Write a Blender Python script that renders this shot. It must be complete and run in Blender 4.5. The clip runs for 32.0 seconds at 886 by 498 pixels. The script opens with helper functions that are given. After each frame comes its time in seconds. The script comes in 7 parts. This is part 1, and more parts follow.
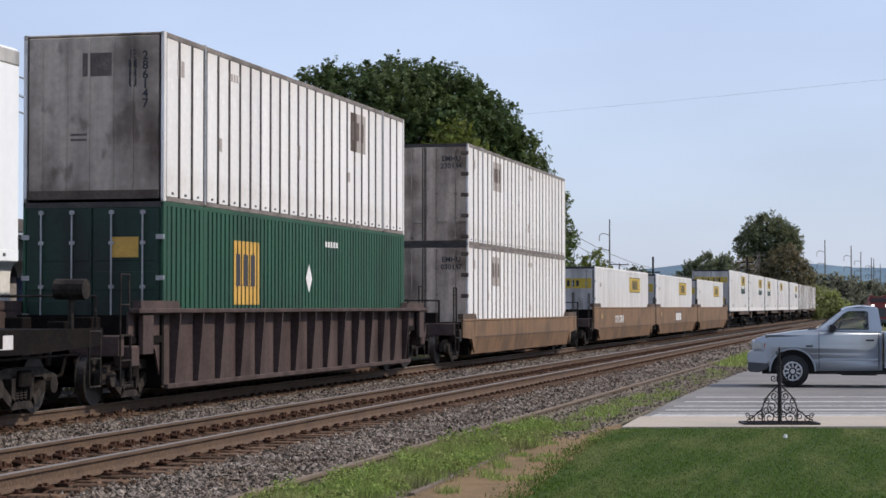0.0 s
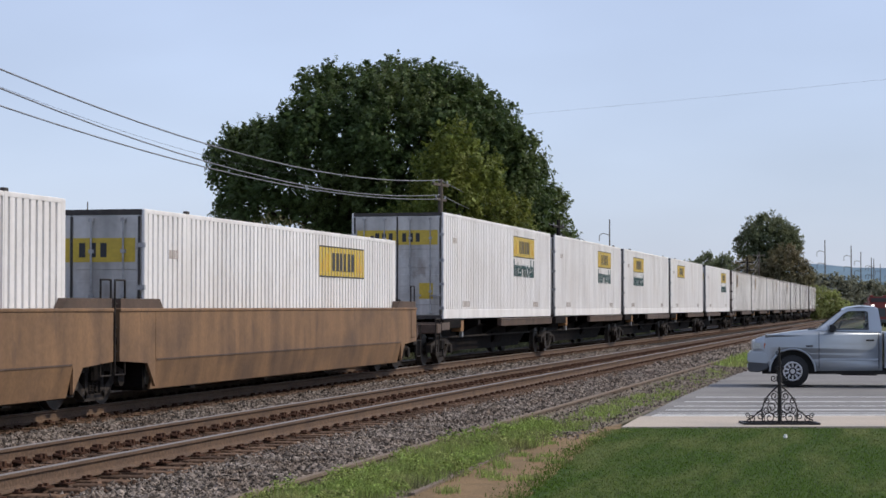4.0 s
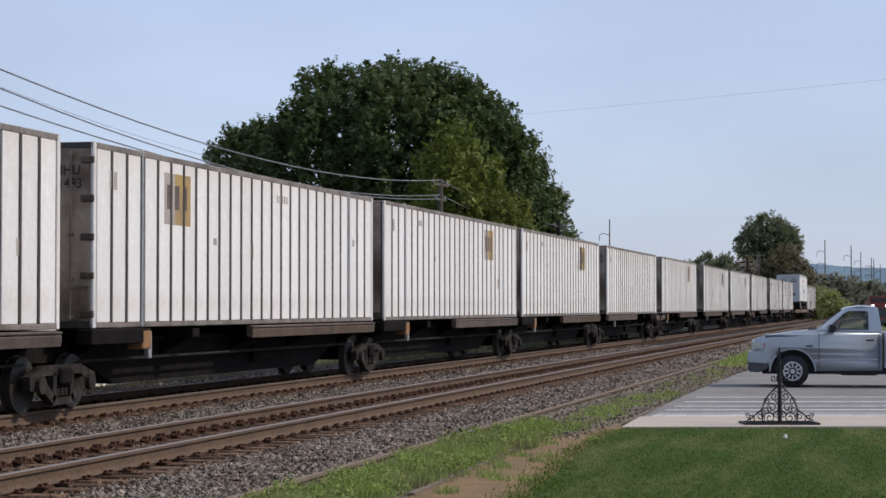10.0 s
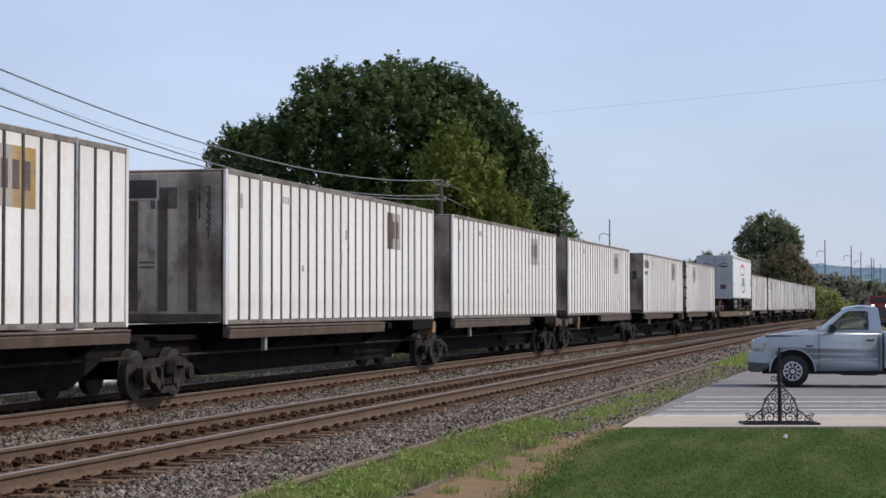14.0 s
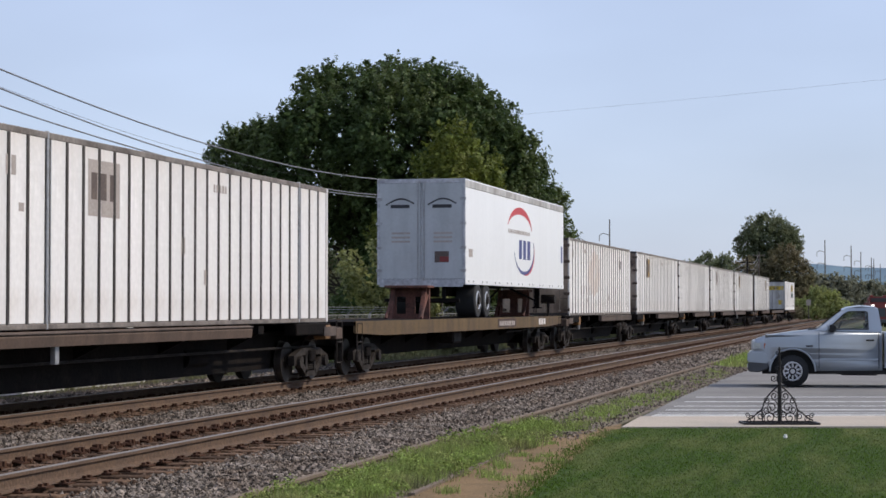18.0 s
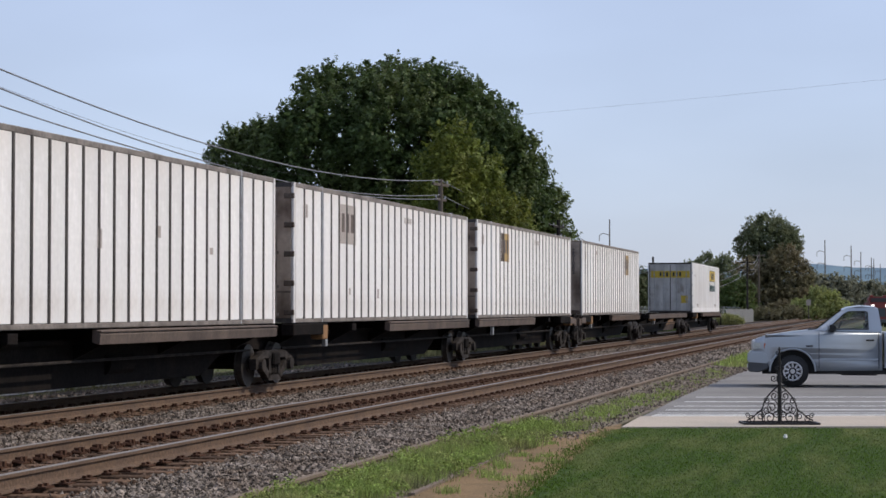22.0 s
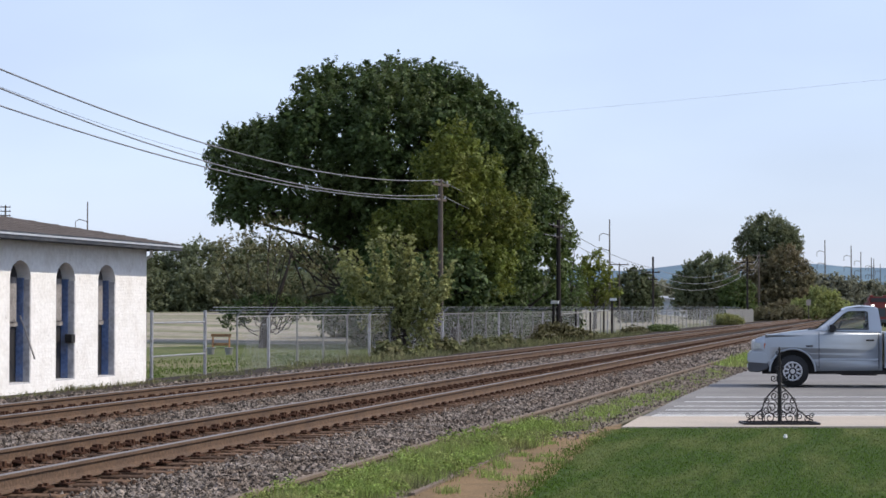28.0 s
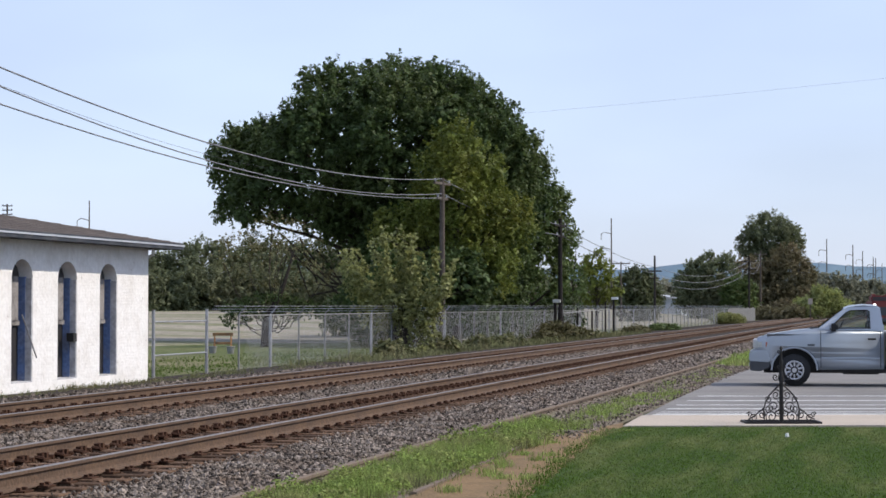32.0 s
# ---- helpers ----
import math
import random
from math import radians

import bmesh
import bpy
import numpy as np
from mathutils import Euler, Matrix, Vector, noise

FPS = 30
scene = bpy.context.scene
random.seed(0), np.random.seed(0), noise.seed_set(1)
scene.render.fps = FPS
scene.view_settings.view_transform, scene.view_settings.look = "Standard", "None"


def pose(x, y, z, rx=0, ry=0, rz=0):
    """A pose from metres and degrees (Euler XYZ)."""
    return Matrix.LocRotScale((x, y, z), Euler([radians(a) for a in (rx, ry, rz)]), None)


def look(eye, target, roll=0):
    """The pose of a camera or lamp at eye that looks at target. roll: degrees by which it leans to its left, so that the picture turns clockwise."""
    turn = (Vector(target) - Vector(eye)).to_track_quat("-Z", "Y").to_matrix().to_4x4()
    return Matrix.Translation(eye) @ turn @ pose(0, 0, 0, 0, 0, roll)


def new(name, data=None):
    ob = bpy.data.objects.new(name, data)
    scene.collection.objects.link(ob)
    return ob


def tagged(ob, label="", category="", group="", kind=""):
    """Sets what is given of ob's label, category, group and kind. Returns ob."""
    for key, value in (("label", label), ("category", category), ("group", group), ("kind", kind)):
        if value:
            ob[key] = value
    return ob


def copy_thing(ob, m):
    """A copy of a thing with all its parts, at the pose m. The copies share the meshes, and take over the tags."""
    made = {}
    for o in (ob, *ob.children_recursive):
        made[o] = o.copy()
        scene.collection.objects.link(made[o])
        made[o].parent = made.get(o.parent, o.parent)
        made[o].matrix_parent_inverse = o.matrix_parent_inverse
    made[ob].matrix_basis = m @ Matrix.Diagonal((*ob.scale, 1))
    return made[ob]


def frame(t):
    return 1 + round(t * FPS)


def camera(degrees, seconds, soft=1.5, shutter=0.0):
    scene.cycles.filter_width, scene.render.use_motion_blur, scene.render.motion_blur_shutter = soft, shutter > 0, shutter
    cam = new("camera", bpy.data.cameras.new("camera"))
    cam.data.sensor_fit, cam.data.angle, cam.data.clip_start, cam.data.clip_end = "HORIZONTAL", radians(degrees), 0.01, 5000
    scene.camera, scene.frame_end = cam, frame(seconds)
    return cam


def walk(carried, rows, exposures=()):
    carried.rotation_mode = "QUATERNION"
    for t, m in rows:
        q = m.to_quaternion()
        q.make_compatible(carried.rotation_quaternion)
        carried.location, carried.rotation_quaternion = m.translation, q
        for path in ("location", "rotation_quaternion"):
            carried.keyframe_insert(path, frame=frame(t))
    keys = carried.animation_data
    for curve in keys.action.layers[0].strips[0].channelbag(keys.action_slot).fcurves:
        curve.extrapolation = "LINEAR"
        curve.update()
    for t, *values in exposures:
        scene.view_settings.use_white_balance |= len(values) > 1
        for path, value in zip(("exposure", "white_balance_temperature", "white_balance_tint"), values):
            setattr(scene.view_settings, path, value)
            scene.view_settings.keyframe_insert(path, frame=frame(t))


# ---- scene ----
# World: y runs along the tracks, x across them, z up; rail tops at z = ZR.
cam = camera(25.594, 32.0, soft=1.6)
EYE = Vector((0.0, 0.0, 1.86))


def aim(yaw, tilt):
    return pose(EYE.x, EYE.y, EYE.z, 90 + tilt, 0, yaw)


walk(cam, [(0.0, aim(13.474, 1.692)), (31.5, aim(13.474, 1.692)), (31.8, aim(13.474, 1.692)), (32.0, aim(13.524, 1.659))],
     exposures=[(0.0, 0.0), (3.0, -0.04), (6.0, -0.09), (9.0, -0.13), (13.0, -0.09), (17.0, -0.03), (19.0, -0.06), (22.0, -0.09), (24.0, -0.02), (25.0, 0.06), (27.0, 0.18), (28.0, 0.21), (32.0, 0.21)])

# ---- light ----
SUN_EL, SUN_AZ = 46.0, 14.0   # height, and turn from +x towards +y
world = bpy.data.worlds.new("world")
scene.world = world
world.use_nodes = True
wn = world.node_tree
sky = wn.nodes.new("ShaderNodeTexSky")
sky.sky_type, sky.sun_disc = "NISHITA", False
sky.sun_elevation, sky.sun_rotation = radians(SUN_EL), radians(90 - SUN_AZ)
sky.air_density, sky.dust_density, sky.ozone_density = 1.0, 0.5, 1.6
haze = wn.nodes.new("ShaderNodeMix")      # an even late-summer haze over the whole sky
haze.data_type = "RGBA"
haze.inputs[0].default_value = 0.72
haze.inputs[7].default_value = (3.62, 4.17, 5.8, 1)
veil = wn.nodes.new("ShaderNodeTexNoise")   # thin high cloud, all round
veil.inputs["Scale"].default_value, veil.inputs["Detail"].default_value = 2.2, 4.0
where = wn.nodes.new("ShaderNodeTexCoord")
flat = wn.nodes.new("ShaderNodeMapping")
flat.inputs["Scale"].default_value = (1.0, 1.0, 3.2)
wn.links.new(where.outputs["Generated"], flat.inputs[0])
wn.links.new(flat.outputs[0], veil.inputs["Vector"])
thin = wn.nodes.new("ShaderNodeMapRange")
thin.inputs[1].default_value, thin.inputs[2].default_value = 0.35, 0.75
thin.inputs[3].default_value, thin.inputs[4].default_value = 0.92, 1.16
wn.links.new(veil.outputs["Fac"], thin.inputs[0])
wn.links.new(sky.outputs[0], haze.inputs[6])
lit = wn.nodes.new("ShaderNodeVectorMath")
lit.operation = "SCALE"
wn.links.new(haze.outputs[2], lit.inputs[0])
wn.links.new(thin.outputs[0], lit.inputs["Scale"])
wn.links.new(lit.outputs[0], wn.nodes["Background"].inputs[0])
wn.nodes["Background"].inputs[1].default_value = 0.153
sun = new("sun", bpy.data.lights.new("sun", "SUN"))
sun.data.energy, sun.data.angle, sun.data.color = 3.25, radians(0.6), (1.0, 0.90, 0.77)
sd = Vector((math.cos(radians(SUN_EL)) * math.cos(radians(SUN_AZ)), math.cos(radians(SUN_EL)) * math.sin(radians(SUN_AZ)), math.sin(radians(SUN_EL))))
sun.matrix_world = look(sd * 50, (0, 0, 0))


# ---- materials ----
def mat(name, base, rough=0.7, metal=0.0, var=0.25, scale=3.0, fine=40.0, bump=0.15, second=None, amount=0.35, streak=0.0, isl=0.0, obj=0.0, translucent=0.0, spec=0.5, scuff=None):
    """Base colour with broad stains (towards second), fine grain, bump, and optional vertical streaks and scuffs."""
    m = bpy.data.materials.new(name)
    m.use_nodes = True
    n, l = m.node_tree.nodes, m.node_tree.links
    bs = n["Principled BSDF"]
    bs.inputs["Roughness"].default_value, bs.inputs["Metallic"].default_value = rough, metal
    bs.inputs["Specular IOR Level"].default_value = spec
    geo = n.new("ShaderNodeNewGeometry")
    tc = n.new("ShaderNodeTexCoord")
    def noisy(sc, detail, stretch=None):
        t = n.new("ShaderNodeTexNoise")
        t.inputs["Scale"].default_value, t.inputs["Detail"].default_value = sc, detail
        mp = n.new("ShaderNodeMapping")
        if stretch:
            mp.inputs["Scale"].default_value = stretch
        l.new(tc.outputs["Object"], mp.inputs[0])
        l.new(mp.outputs[0], t.inputs["Vector"])
        return t
    broad, grain = noisy(scale, 5.0), noisy(fine, 3.0)
    ramp = n.new("ShaderNodeMapRange")
    ramp.inputs[1].default_value, ramp.inputs[2].default_value = 0.45, 0.72
    ramp.inputs[4].default_value = amount
    l.new(broad.outputs["Fac"], ramp.inputs[0])
    mix = n.new("ShaderNodeMix")
    mix.data_type = "RGBA"
    mix.inputs[6].default_value = (*base, 1)
    mix.inputs[7].default_value = (*(second or [c * 0.6 for c in base]), 1)
    l.new(ramp.outputs[0], mix.inputs[0])
    col = mix.outputs[2]
    def dim(fac_out, lo, hi, c):
        r = n.new("ShaderNodeMapRange")
        r.inputs[1].default_value, r.inputs[2].default_value = 0.3, 0.7
        r.inputs[3].default_value, r.inputs[4].default_value = lo, hi
        l.new(fac_out, r.inputs[0])
        v = n.new("ShaderNodeVectorMath")
        v.operation = "SCALE"
        l.new(c, v.inputs[0])
        l.new(r.outputs[0], v.inputs["Scale"])
        return v.outputs[0]
    col = dim(grain.outputs["Fac"], 1 - var, 1 + var, col)
    if streak:
        s = noisy(1.0, 5.0, (2.6, 2.6, 0.22))
        col = dim(s.outputs["Fac"], 1 - streak, 1.0, col)
    if scuff:      # scattered scrapes and runs: colour, how much of the surface, strength
        s = noisy(2.2, 6.0, (1.0, 1.7, 0.55))
        r = n.new("ShaderNodeMapRange")
        r.inputs[1].default_value, r.inputs[2].default_value, r.inputs[4].default_value = scuff[1], scuff[1] + 0.09, scuff[2]
        l.new(s.outputs["Fac"], r.inputs[0])
        mx = n.new("ShaderNodeMix")
        mx.data_type = "RGBA"
        mx.inputs[7].default_value = (*scuff[0], 1)
        l.new(r.outputs[0], mx.inputs[0])
        l.new(col, mx.inputs[6])
        col = mx.outputs[2]
    if isl:
        r = n.new("ShaderNodeMapRange")
        r.inputs[3].default_value, r.inputs[4].default_value = 1 - isl, 1 + isl
        l.new(geo.outputs["Random Per Island"], r.inputs[0])
        v = n.new("ShaderNodeVectorMath")
        v.operation = "SCALE"
        l.new(col, v.inputs[0])
        l.new(r.outputs[0], v.inputs["Scale"])
        col = v.outputs[0]
    if obj:
        oi = n.new("ShaderNodeObjectInfo")
        r = n.new("ShaderNodeMapRange")
        r.inputs[3].default_value, r.inputs[4].default_value = 1 - obj, 1 + obj
        l.new(oi.outputs["Random"], r.inputs[0])
        v = n.new("ShaderNodeVectorMath")
        v.operation = "SCALE"
        l.new(col, v.inputs[0])
        l.new(r.outputs[0], v.inputs["Scale"])
        col = v.outputs[0]
    l.new(col, bs.inputs["Base Color"])
    if bump:
        b = n.new("ShaderNodeBump")
        b.inputs["Strength"].default_value, b.inputs["Distance"].default_value = bump, 0.02
        l.new(grain.outputs["Fac"], b.inputs["Height"])
        l.new(b.outputs[0], bs.inputs["Normal"])
    if translucent:
        tr = n.new("ShaderNodeBsdfTranslucent")
        l.new(col, tr.inputs[0])
        ms = n.new("ShaderNodeMixShader")
        ms.inputs[0].default_value = translucent
        l.new(bs.outputs[0], ms.inputs[1])
        l.new(tr.outputs[0], ms.inputs[2])
        l.new(ms.outputs[0], n["Material Output"].inputs[0])
    return m


def glow(name, colour, strength):
    m = mat(name, colour, 0.4, bump=0)
    bs = m.node_tree.nodes["Principled BSDF"]
    bs.inputs["Emission Color"].default_value, bs.inputs["Emission Strength"].default_value = (*colour, 1), strength
    return m


def pane(name, tint):
    """Thin clear glass: tinted see-through with a fresnel gloss."""
    m = bpy.data.materials.new(name)
    m.use_nodes = True
    n, l = m.node_tree.nodes, m.node_tree.links
    n.remove(n["Principled BSDF"])
    tr, gl, fr, mx = n.new("ShaderNodeBsdfTransparent"), n.new("ShaderNodeBsdfGlossy"), n.new("ShaderNodeFresnel"), n.new("ShaderNodeMixShader")
    tr.inputs[0].default_value, gl.inputs["Roughness"].default_value, fr.inputs["IOR"].default_value = (*tint, 1), 0.03, 1.6
    l.new(fr.outputs[0], mx.inputs[0])
    l.new(tr.outputs[0], mx.inputs[1])
    l.new(gl.outputs[0], mx.inputs[2])
    l.new(mx.outputs[0], n["Material Output"].inputs[0])
    return m


M = dict(
    clearglass=pane("green_tinted_car_glass", (0.72, 0.78, 0.73)),
    ground=mat("field_grass", (0.10, 0.12, 0.045), 0.95, var=0.3, scale=0.06, fine=2.5, second=(0.2, 0.17, 0.10), amount=0.9, spec=0.12),
    lawn=mat("mown_lawn", (0.040, 0.068, 0.014), 0.95, bump=0.8, var=0.6, scale=0.5, fine=9, second=(0.10, 0.118, 0.036), amount=1.0, spec=0.1),
    blade=mat("grass_blade", (0.080, 0.135, 0.022), 0.8, var=0.15, scale=0.5, fine=8, second=(0.19, 0.205, 0.085), amount=1.0, bump=0, isl=0.5, translucent=0.4, spec=0.1),
    weed=mat("weed_blade", (0.235, 0.315, 0.085), 0.8, var=0.3, scale=0.9, fine=8, second=(0.32, 0.31, 0.14), amount=0.85, bump=0, isl=0.55, translucent=0.4, spec=0.12),
    dirt=mat("bare_earth", (0.215, 0.145, 0.080), 0.95, var=0.25, scale=1.6, fine=26, second=(0.12, 0.095, 0.055), amount=0.8, bump=0.6, spec=0.12),
    verge=mat("gravelly_verge", (0.175, 0.142, 0.112), 0.95, var=0.4, scale=0.9, fine=18, second=(0.13, 0.13, 0.06), amount=0.9, bump=0.8, spec=0.12),
    # bed far darker than its stones: shade of the gaps is in the colour
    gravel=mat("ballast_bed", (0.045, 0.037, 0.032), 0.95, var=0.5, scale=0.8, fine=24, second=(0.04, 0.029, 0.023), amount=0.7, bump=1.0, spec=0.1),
    stone=mat("ballast_stone", (0.186, 0.157, 0.133), 0.9, var=0.3, scale=1.5, fine=25, second=(0.10, 0.071, 0.052), amount=0.95, bump=0.2, isl=0.85, spec=0.12),
    ruststone=mat("rust_stained_stone", (0.105, 0.066, 0.045), 0.9, var=0.3, scale=0.9, fine=25, second=(0.135, 0.10, 0.08), amount=0.8, bump=0.2, isl=0.7, spec=0.1),
    yard=mat("gravel_yard", (0.285, 0.255, 0.205), 0.95, var=0.3, scale=0.16, fine=1.2, second=(0.115, 0.135, 0.05), amount=1.0, spec=0.12),
    asphalt=mat("worn_asphalt", (0.215, 0.206, 0.198), 0.9, var=0.2, scale=0.5, fine=45, second=(0.155, 0.15, 0.147), amount=0.7, spec=0.12, scuff=((0.12, 0.115, 0.11), 0.6, 0.5)),
    concrete=mat("pale_concrete", (0.43, 0.365, 0.295), 0.9, var=0.12, scale=0.8, fine=40, second=(0.34, 0.30, 0.25), amount=0.8, bump=0.3),
    paint_line=mat("worn_road_paint", (0.7, 0.7, 0.68), 0.8, var=0.2, scale=3, fine=25, second=(0.35, 0.35, 0.35), amount=0.7),
    rust=mat("rusty_rail", (0.118, 0.072, 0.044), 0.85, 0.1, var=0.3, scale=1.6, fine=26, second=(0.072, 0.046, 0.033), amount=0.8, bump=0.4),
    railtop=mat("worn_rail_head", (0.21, 0.185, 0.165), 0.5, 0.4, var=0.15, scale=2, fine=30),
    tie=mat("tarred_wood", (0.10, 0.061, 0.039), 0.9, var=0.4, scale=4, fine=30, second=(0.125, 0.082, 0.056), amount=0.8, bump=0.6, obj=0.4, spec=0.1),
    black=mat("grimy_black_steel", (0.009, 0.0075, 0.007), 0.85, 0.0, var=0.35, scale=2, fine=20, second=(0.022, 0.016, 0.013), amount=0.6, spec=0.08),
    truckmetal=mat("dusty_cast_steel", (0.023, 0.019, 0.017), 0.75, 0.1, var=0.4, scale=3, fine=20, second=(0.066, 0.054, 0.046), amount=0.8, spec=0.15),
    wheelmetal=mat("wheel_steel", (0.042, 0.036, 0.032), 0.55, 0.4, var=0.3, scale=4, fine=20, second=(0.08, 0.065, 0.055), amount=0.7),
    brown=mat("oxide_brown_paint", (0.105, 0.076, 0.070), 0.75, var=0.2, scale=1.3, fine=20, second=(0.062, 0.041, 0.037), amount=0.8, streak=0.4, spec=0.12),
    tan=mat("dusty_tan_paint", (0.245, 0.138, 0.068), 0.7, var=0.12, scale=0.8, fine=16, second=(0.115, 0.069, 0.042), amount=0.95, streak=0.35, scuff=((0.09, 0.055, 0.035), 0.60, 0.6)),
    orange=mat("orange_stop_paint", (0.36, 0.19, 0.075), 0.7, var=0.2, scale=3, fine=18, second=(0.15, 0.085, 0.05), amount=0.9, streak=0.3),
    ledge=mat("worn_brown_ledge", (0.13, 0.094, 0.075), 0.75, var=0.2, scale=1.1, fine=18, second=(0.07, 0.05, 0.042), amount=0.9, streak=0.4),
    tan_dark=mat("grimy_tan_paint", (0.115, 0.074, 0.053), 0.8, var=0.15, scale=0.9, fine=18, second=(0.07, 0.05, 0.038), amount=0.7, streak=0.4),
    yellow=mat("faded_yellow_paint", (0.150, 0.092, 0.036), 0.75, var=0.2, scale=0.9, fine=18, second=(0.075, 0.048, 0.03), amount=0.9, streak=0.45),
    white=mat("dusty_white_panel", (0.85, 0.825, 0.81), 0.55, var=0.05, scale=0.9, fine=12, second=(0.70, 0.64, 0.59), amount=0.8, streak=0.25, obj=0.06, scuff=((0.42, 0.36, 0.32), 0.63, 0.55)),
    white_jb=mat("clean_white_steel", (0.83, 0.805, 0.79), 0.5, var=0.04, scale=0.6, fine=12, second=(0.71, 0.665, 0.63), amount=0.75, streak=0.16, scuff=((0.45, 0.40, 0.37), 0.66, 0.5)),
    white_gloss=mat("glossy_white_panel", (0.88, 0.885, 0.89), 0.3, var=0.02, scale=0.4, fine=8, second=(0.82, 0.82, 0.82), amount=0.5, streak=0.04),
    seam=mat("grimy_seam", (0.05, 0.043, 0.04), 0.8, var=0.25, scale=2, fine=20, second=(0.11, 0.095, 0.085), amount=0.6, streak=0.3),
    endwall=mat("sooty_end_wall", (0.54, 0.445, 0.36), 0.65, var=0.12, scale=0.7, fine=9, second=(0.12, 0.078, 0.053), amount=1.0, streak=0.6, scuff=((0.10, 0.067, 0.048), 0.58, 0.7)),
    edgerail=mat("grimy_alloy_rail", (0.26, 0.225, 0.20), 0.65, 0.2, var=0.25, scale=1.4, fine=14, second=(0.10, 0.075, 0.062), amount=0.9, streak=0.3),
    door=mat("grey_white_door", (0.62, 0.60, 0.575), 0.5, var=0.05, scale=1.1, fine=12, second=(0.34, 0.29, 0.25), amount=0.8, streak=0.5, scuff=((0.2, 0.16, 0.13), 0.62, 0.6)),
    trailer_door=mat("grey_trailer_door", (0.50, 0.52, 0.53), 0.45, var=0.04, scale=0.9, fine=12, second=(0.42, 0.43, 0.43), amount=0.7, streak=0.2),
    rustred=mat("red_rust_steel", (0.15, 0.062, 0.045), 0.85, var=0.3, scale=2.5, fine=18, second=(0.06, 0.035, 0.03), amount=0.9, streak=0.3),
    grime=mat("brown_grime_paint", (0.13, 0.10, 0.08), 0.8, var=0.2, scale=1.5, fine=15, second=(0.07, 0.05, 0.04), amount=0.8, streak=0.3, spec=0.2),
    steel=mat("galvanised_steel", (0.42, 0.42, 0.43), 0.5, 0.6, var=0.15, scale=4, fine=20, second=(0.25, 0.22, 0.2), amount=0.6),
    green=mat("green_container_paint", (0.014, 0.085, 0.042), 0.6, var=0.1, scale=0.7, fine=14, second=(0.012, 0.05, 0.03), amount=0.7, streak=0.3),
    # darker copy of the green for the shaded door end, with sooty streaks
    green_dark=mat("shaded_sooty_green", (0.008, 0.036, 0.022), 0.65, var=0.15, scale=0.8, fine=14, second=(0.012, 0.014, 0.012), amount=0.9, streak=0.5),
    gold=mat("faded_gold_decal", (0.50, 0.33, 0.12), 0.7, var=0.15, scale=2.5, fine=20, second=(0.35, 0.26, 0.16), amount=0.9, streak=0.3),
    gold_bright=mat("orange_gold_decal", (0.62, 0.36, 0.07), 0.6, var=0.1, scale=2, fine=20),
    grey_decal=mat("faded_grey_decal", (0.40, 0.35, 0.32), 0.7, var=0.15, scale=2.5, fine=20),
    dark_decal=mat("dark_lettering", (0.10, 0.075, 0.065), 0.7, var=0.2, scale=5, fine=20, second=(0.2, 0.15, 0.12), amount=0.6),
    ink=mat("black_lettering", (0.03, 0.03, 0.035), 0.6, var=0.1),
    yellow_decal=mat("yellow_decal", (0.58, 0.41, 0.045), 0.5, var=0.08, scale=1.2, fine=15, second=(0.5, 0.36, 0.06), amount=0.5),
    green_ink=mat("green_lettering", (0.018, 0.062, 0.06), 0.6, var=0.08),
    red_ink=mat("red_decal", (0.55, 0.05, 0.06), 0.5, var=0.05),
    blue_ink=mat("blue_decal", (0.05, 0.06, 0.22), 0.5, var=0.05),
    stucco=mat("white_painted_block", (0.84, 0.825, 0.81), 0.9, var=0.06, scale=2.2, fine=9, second=(0.60, 0.56, 0.52), amount=0.4, bump=0.6, spec=0.12),
    shingle=mat("weathered_shingle", (0.085, 0.072, 0.066), 0.9, var=0.25, scale=1.5, fine=12, second=(0.13, 0.11, 0.1), amount=0.7, bump=0.6, spec=0.12),
    bluepaint=mat("weathered_blue_paint", (0.12, 0.19, 0.38), 0.6, var=0.25, scale=2.5, fine=12, second=(0.17, 0.19, 0.26), amount=0.8),
    darkglass=mat("dusty_dark_glass", (0.035, 0.033, 0.033), 0.5, var=0.1, bump=0),
    greyframe=mat("grey_stone_reveal", (0.50, 0.50, 0.52), 0.85, var=0.25, scale=3, fine=12, second=(0.28, 0.28, 0.30), amount=0.8, bump=0.5),
    wood=mat("grey_pole_wood", (0.10, 0.08, 0.065), 0.9, var=0.25, scale=3, fine=18, second=(0.16, 0.135, 0.115), amount=0.7, streak=0.3),
    wire=mat("weathered_cable", (0.22, 0.22, 0.23), 0.6, 0.3, bump=0),
    darkwire=mat("dark_cable", (0.05, 0.05, 0.055), 0.6, bump=0),
    leaf_bright=mat("bright_green_leaf", (0.30, 0.315, 0.13), 0.5, var=0.2, scale=0.6, fine=3, second=(0.27, 0.27, 0.09), amount=0.9, bump=0, isl=0.4, translucent=0.45, spec=0.25),
    rustdark=mat("dark_rusty_iron", (0.062, 0.032, 0.021), 0.9, var=0.4, scale=4, fine=30, second=(0.11, 0.06, 0.036), amount=0.7, spec=0.1),
    dryweed=mat("dry_weed_blade", (0.17, 0.18, 0.085), 0.85, var=0.2, scale=0.8, fine=8, second=(0.22, 0.19, 0.11), amount=0.8, bump=0, isl=0.4, translucent=0.2, spec=0.12),
    oldrail=mat("pale_rusty_iron", (0.185, 0.145, 0.115), 0.9, var=0.2, scale=2, fine=20, spec=0.12),
    bark=mat("grey_brown_bark", (0.06, 0.05, 0.042), 0.95, var=0.3, scale=3, fine=14, bump=0.8, spec=0.12),
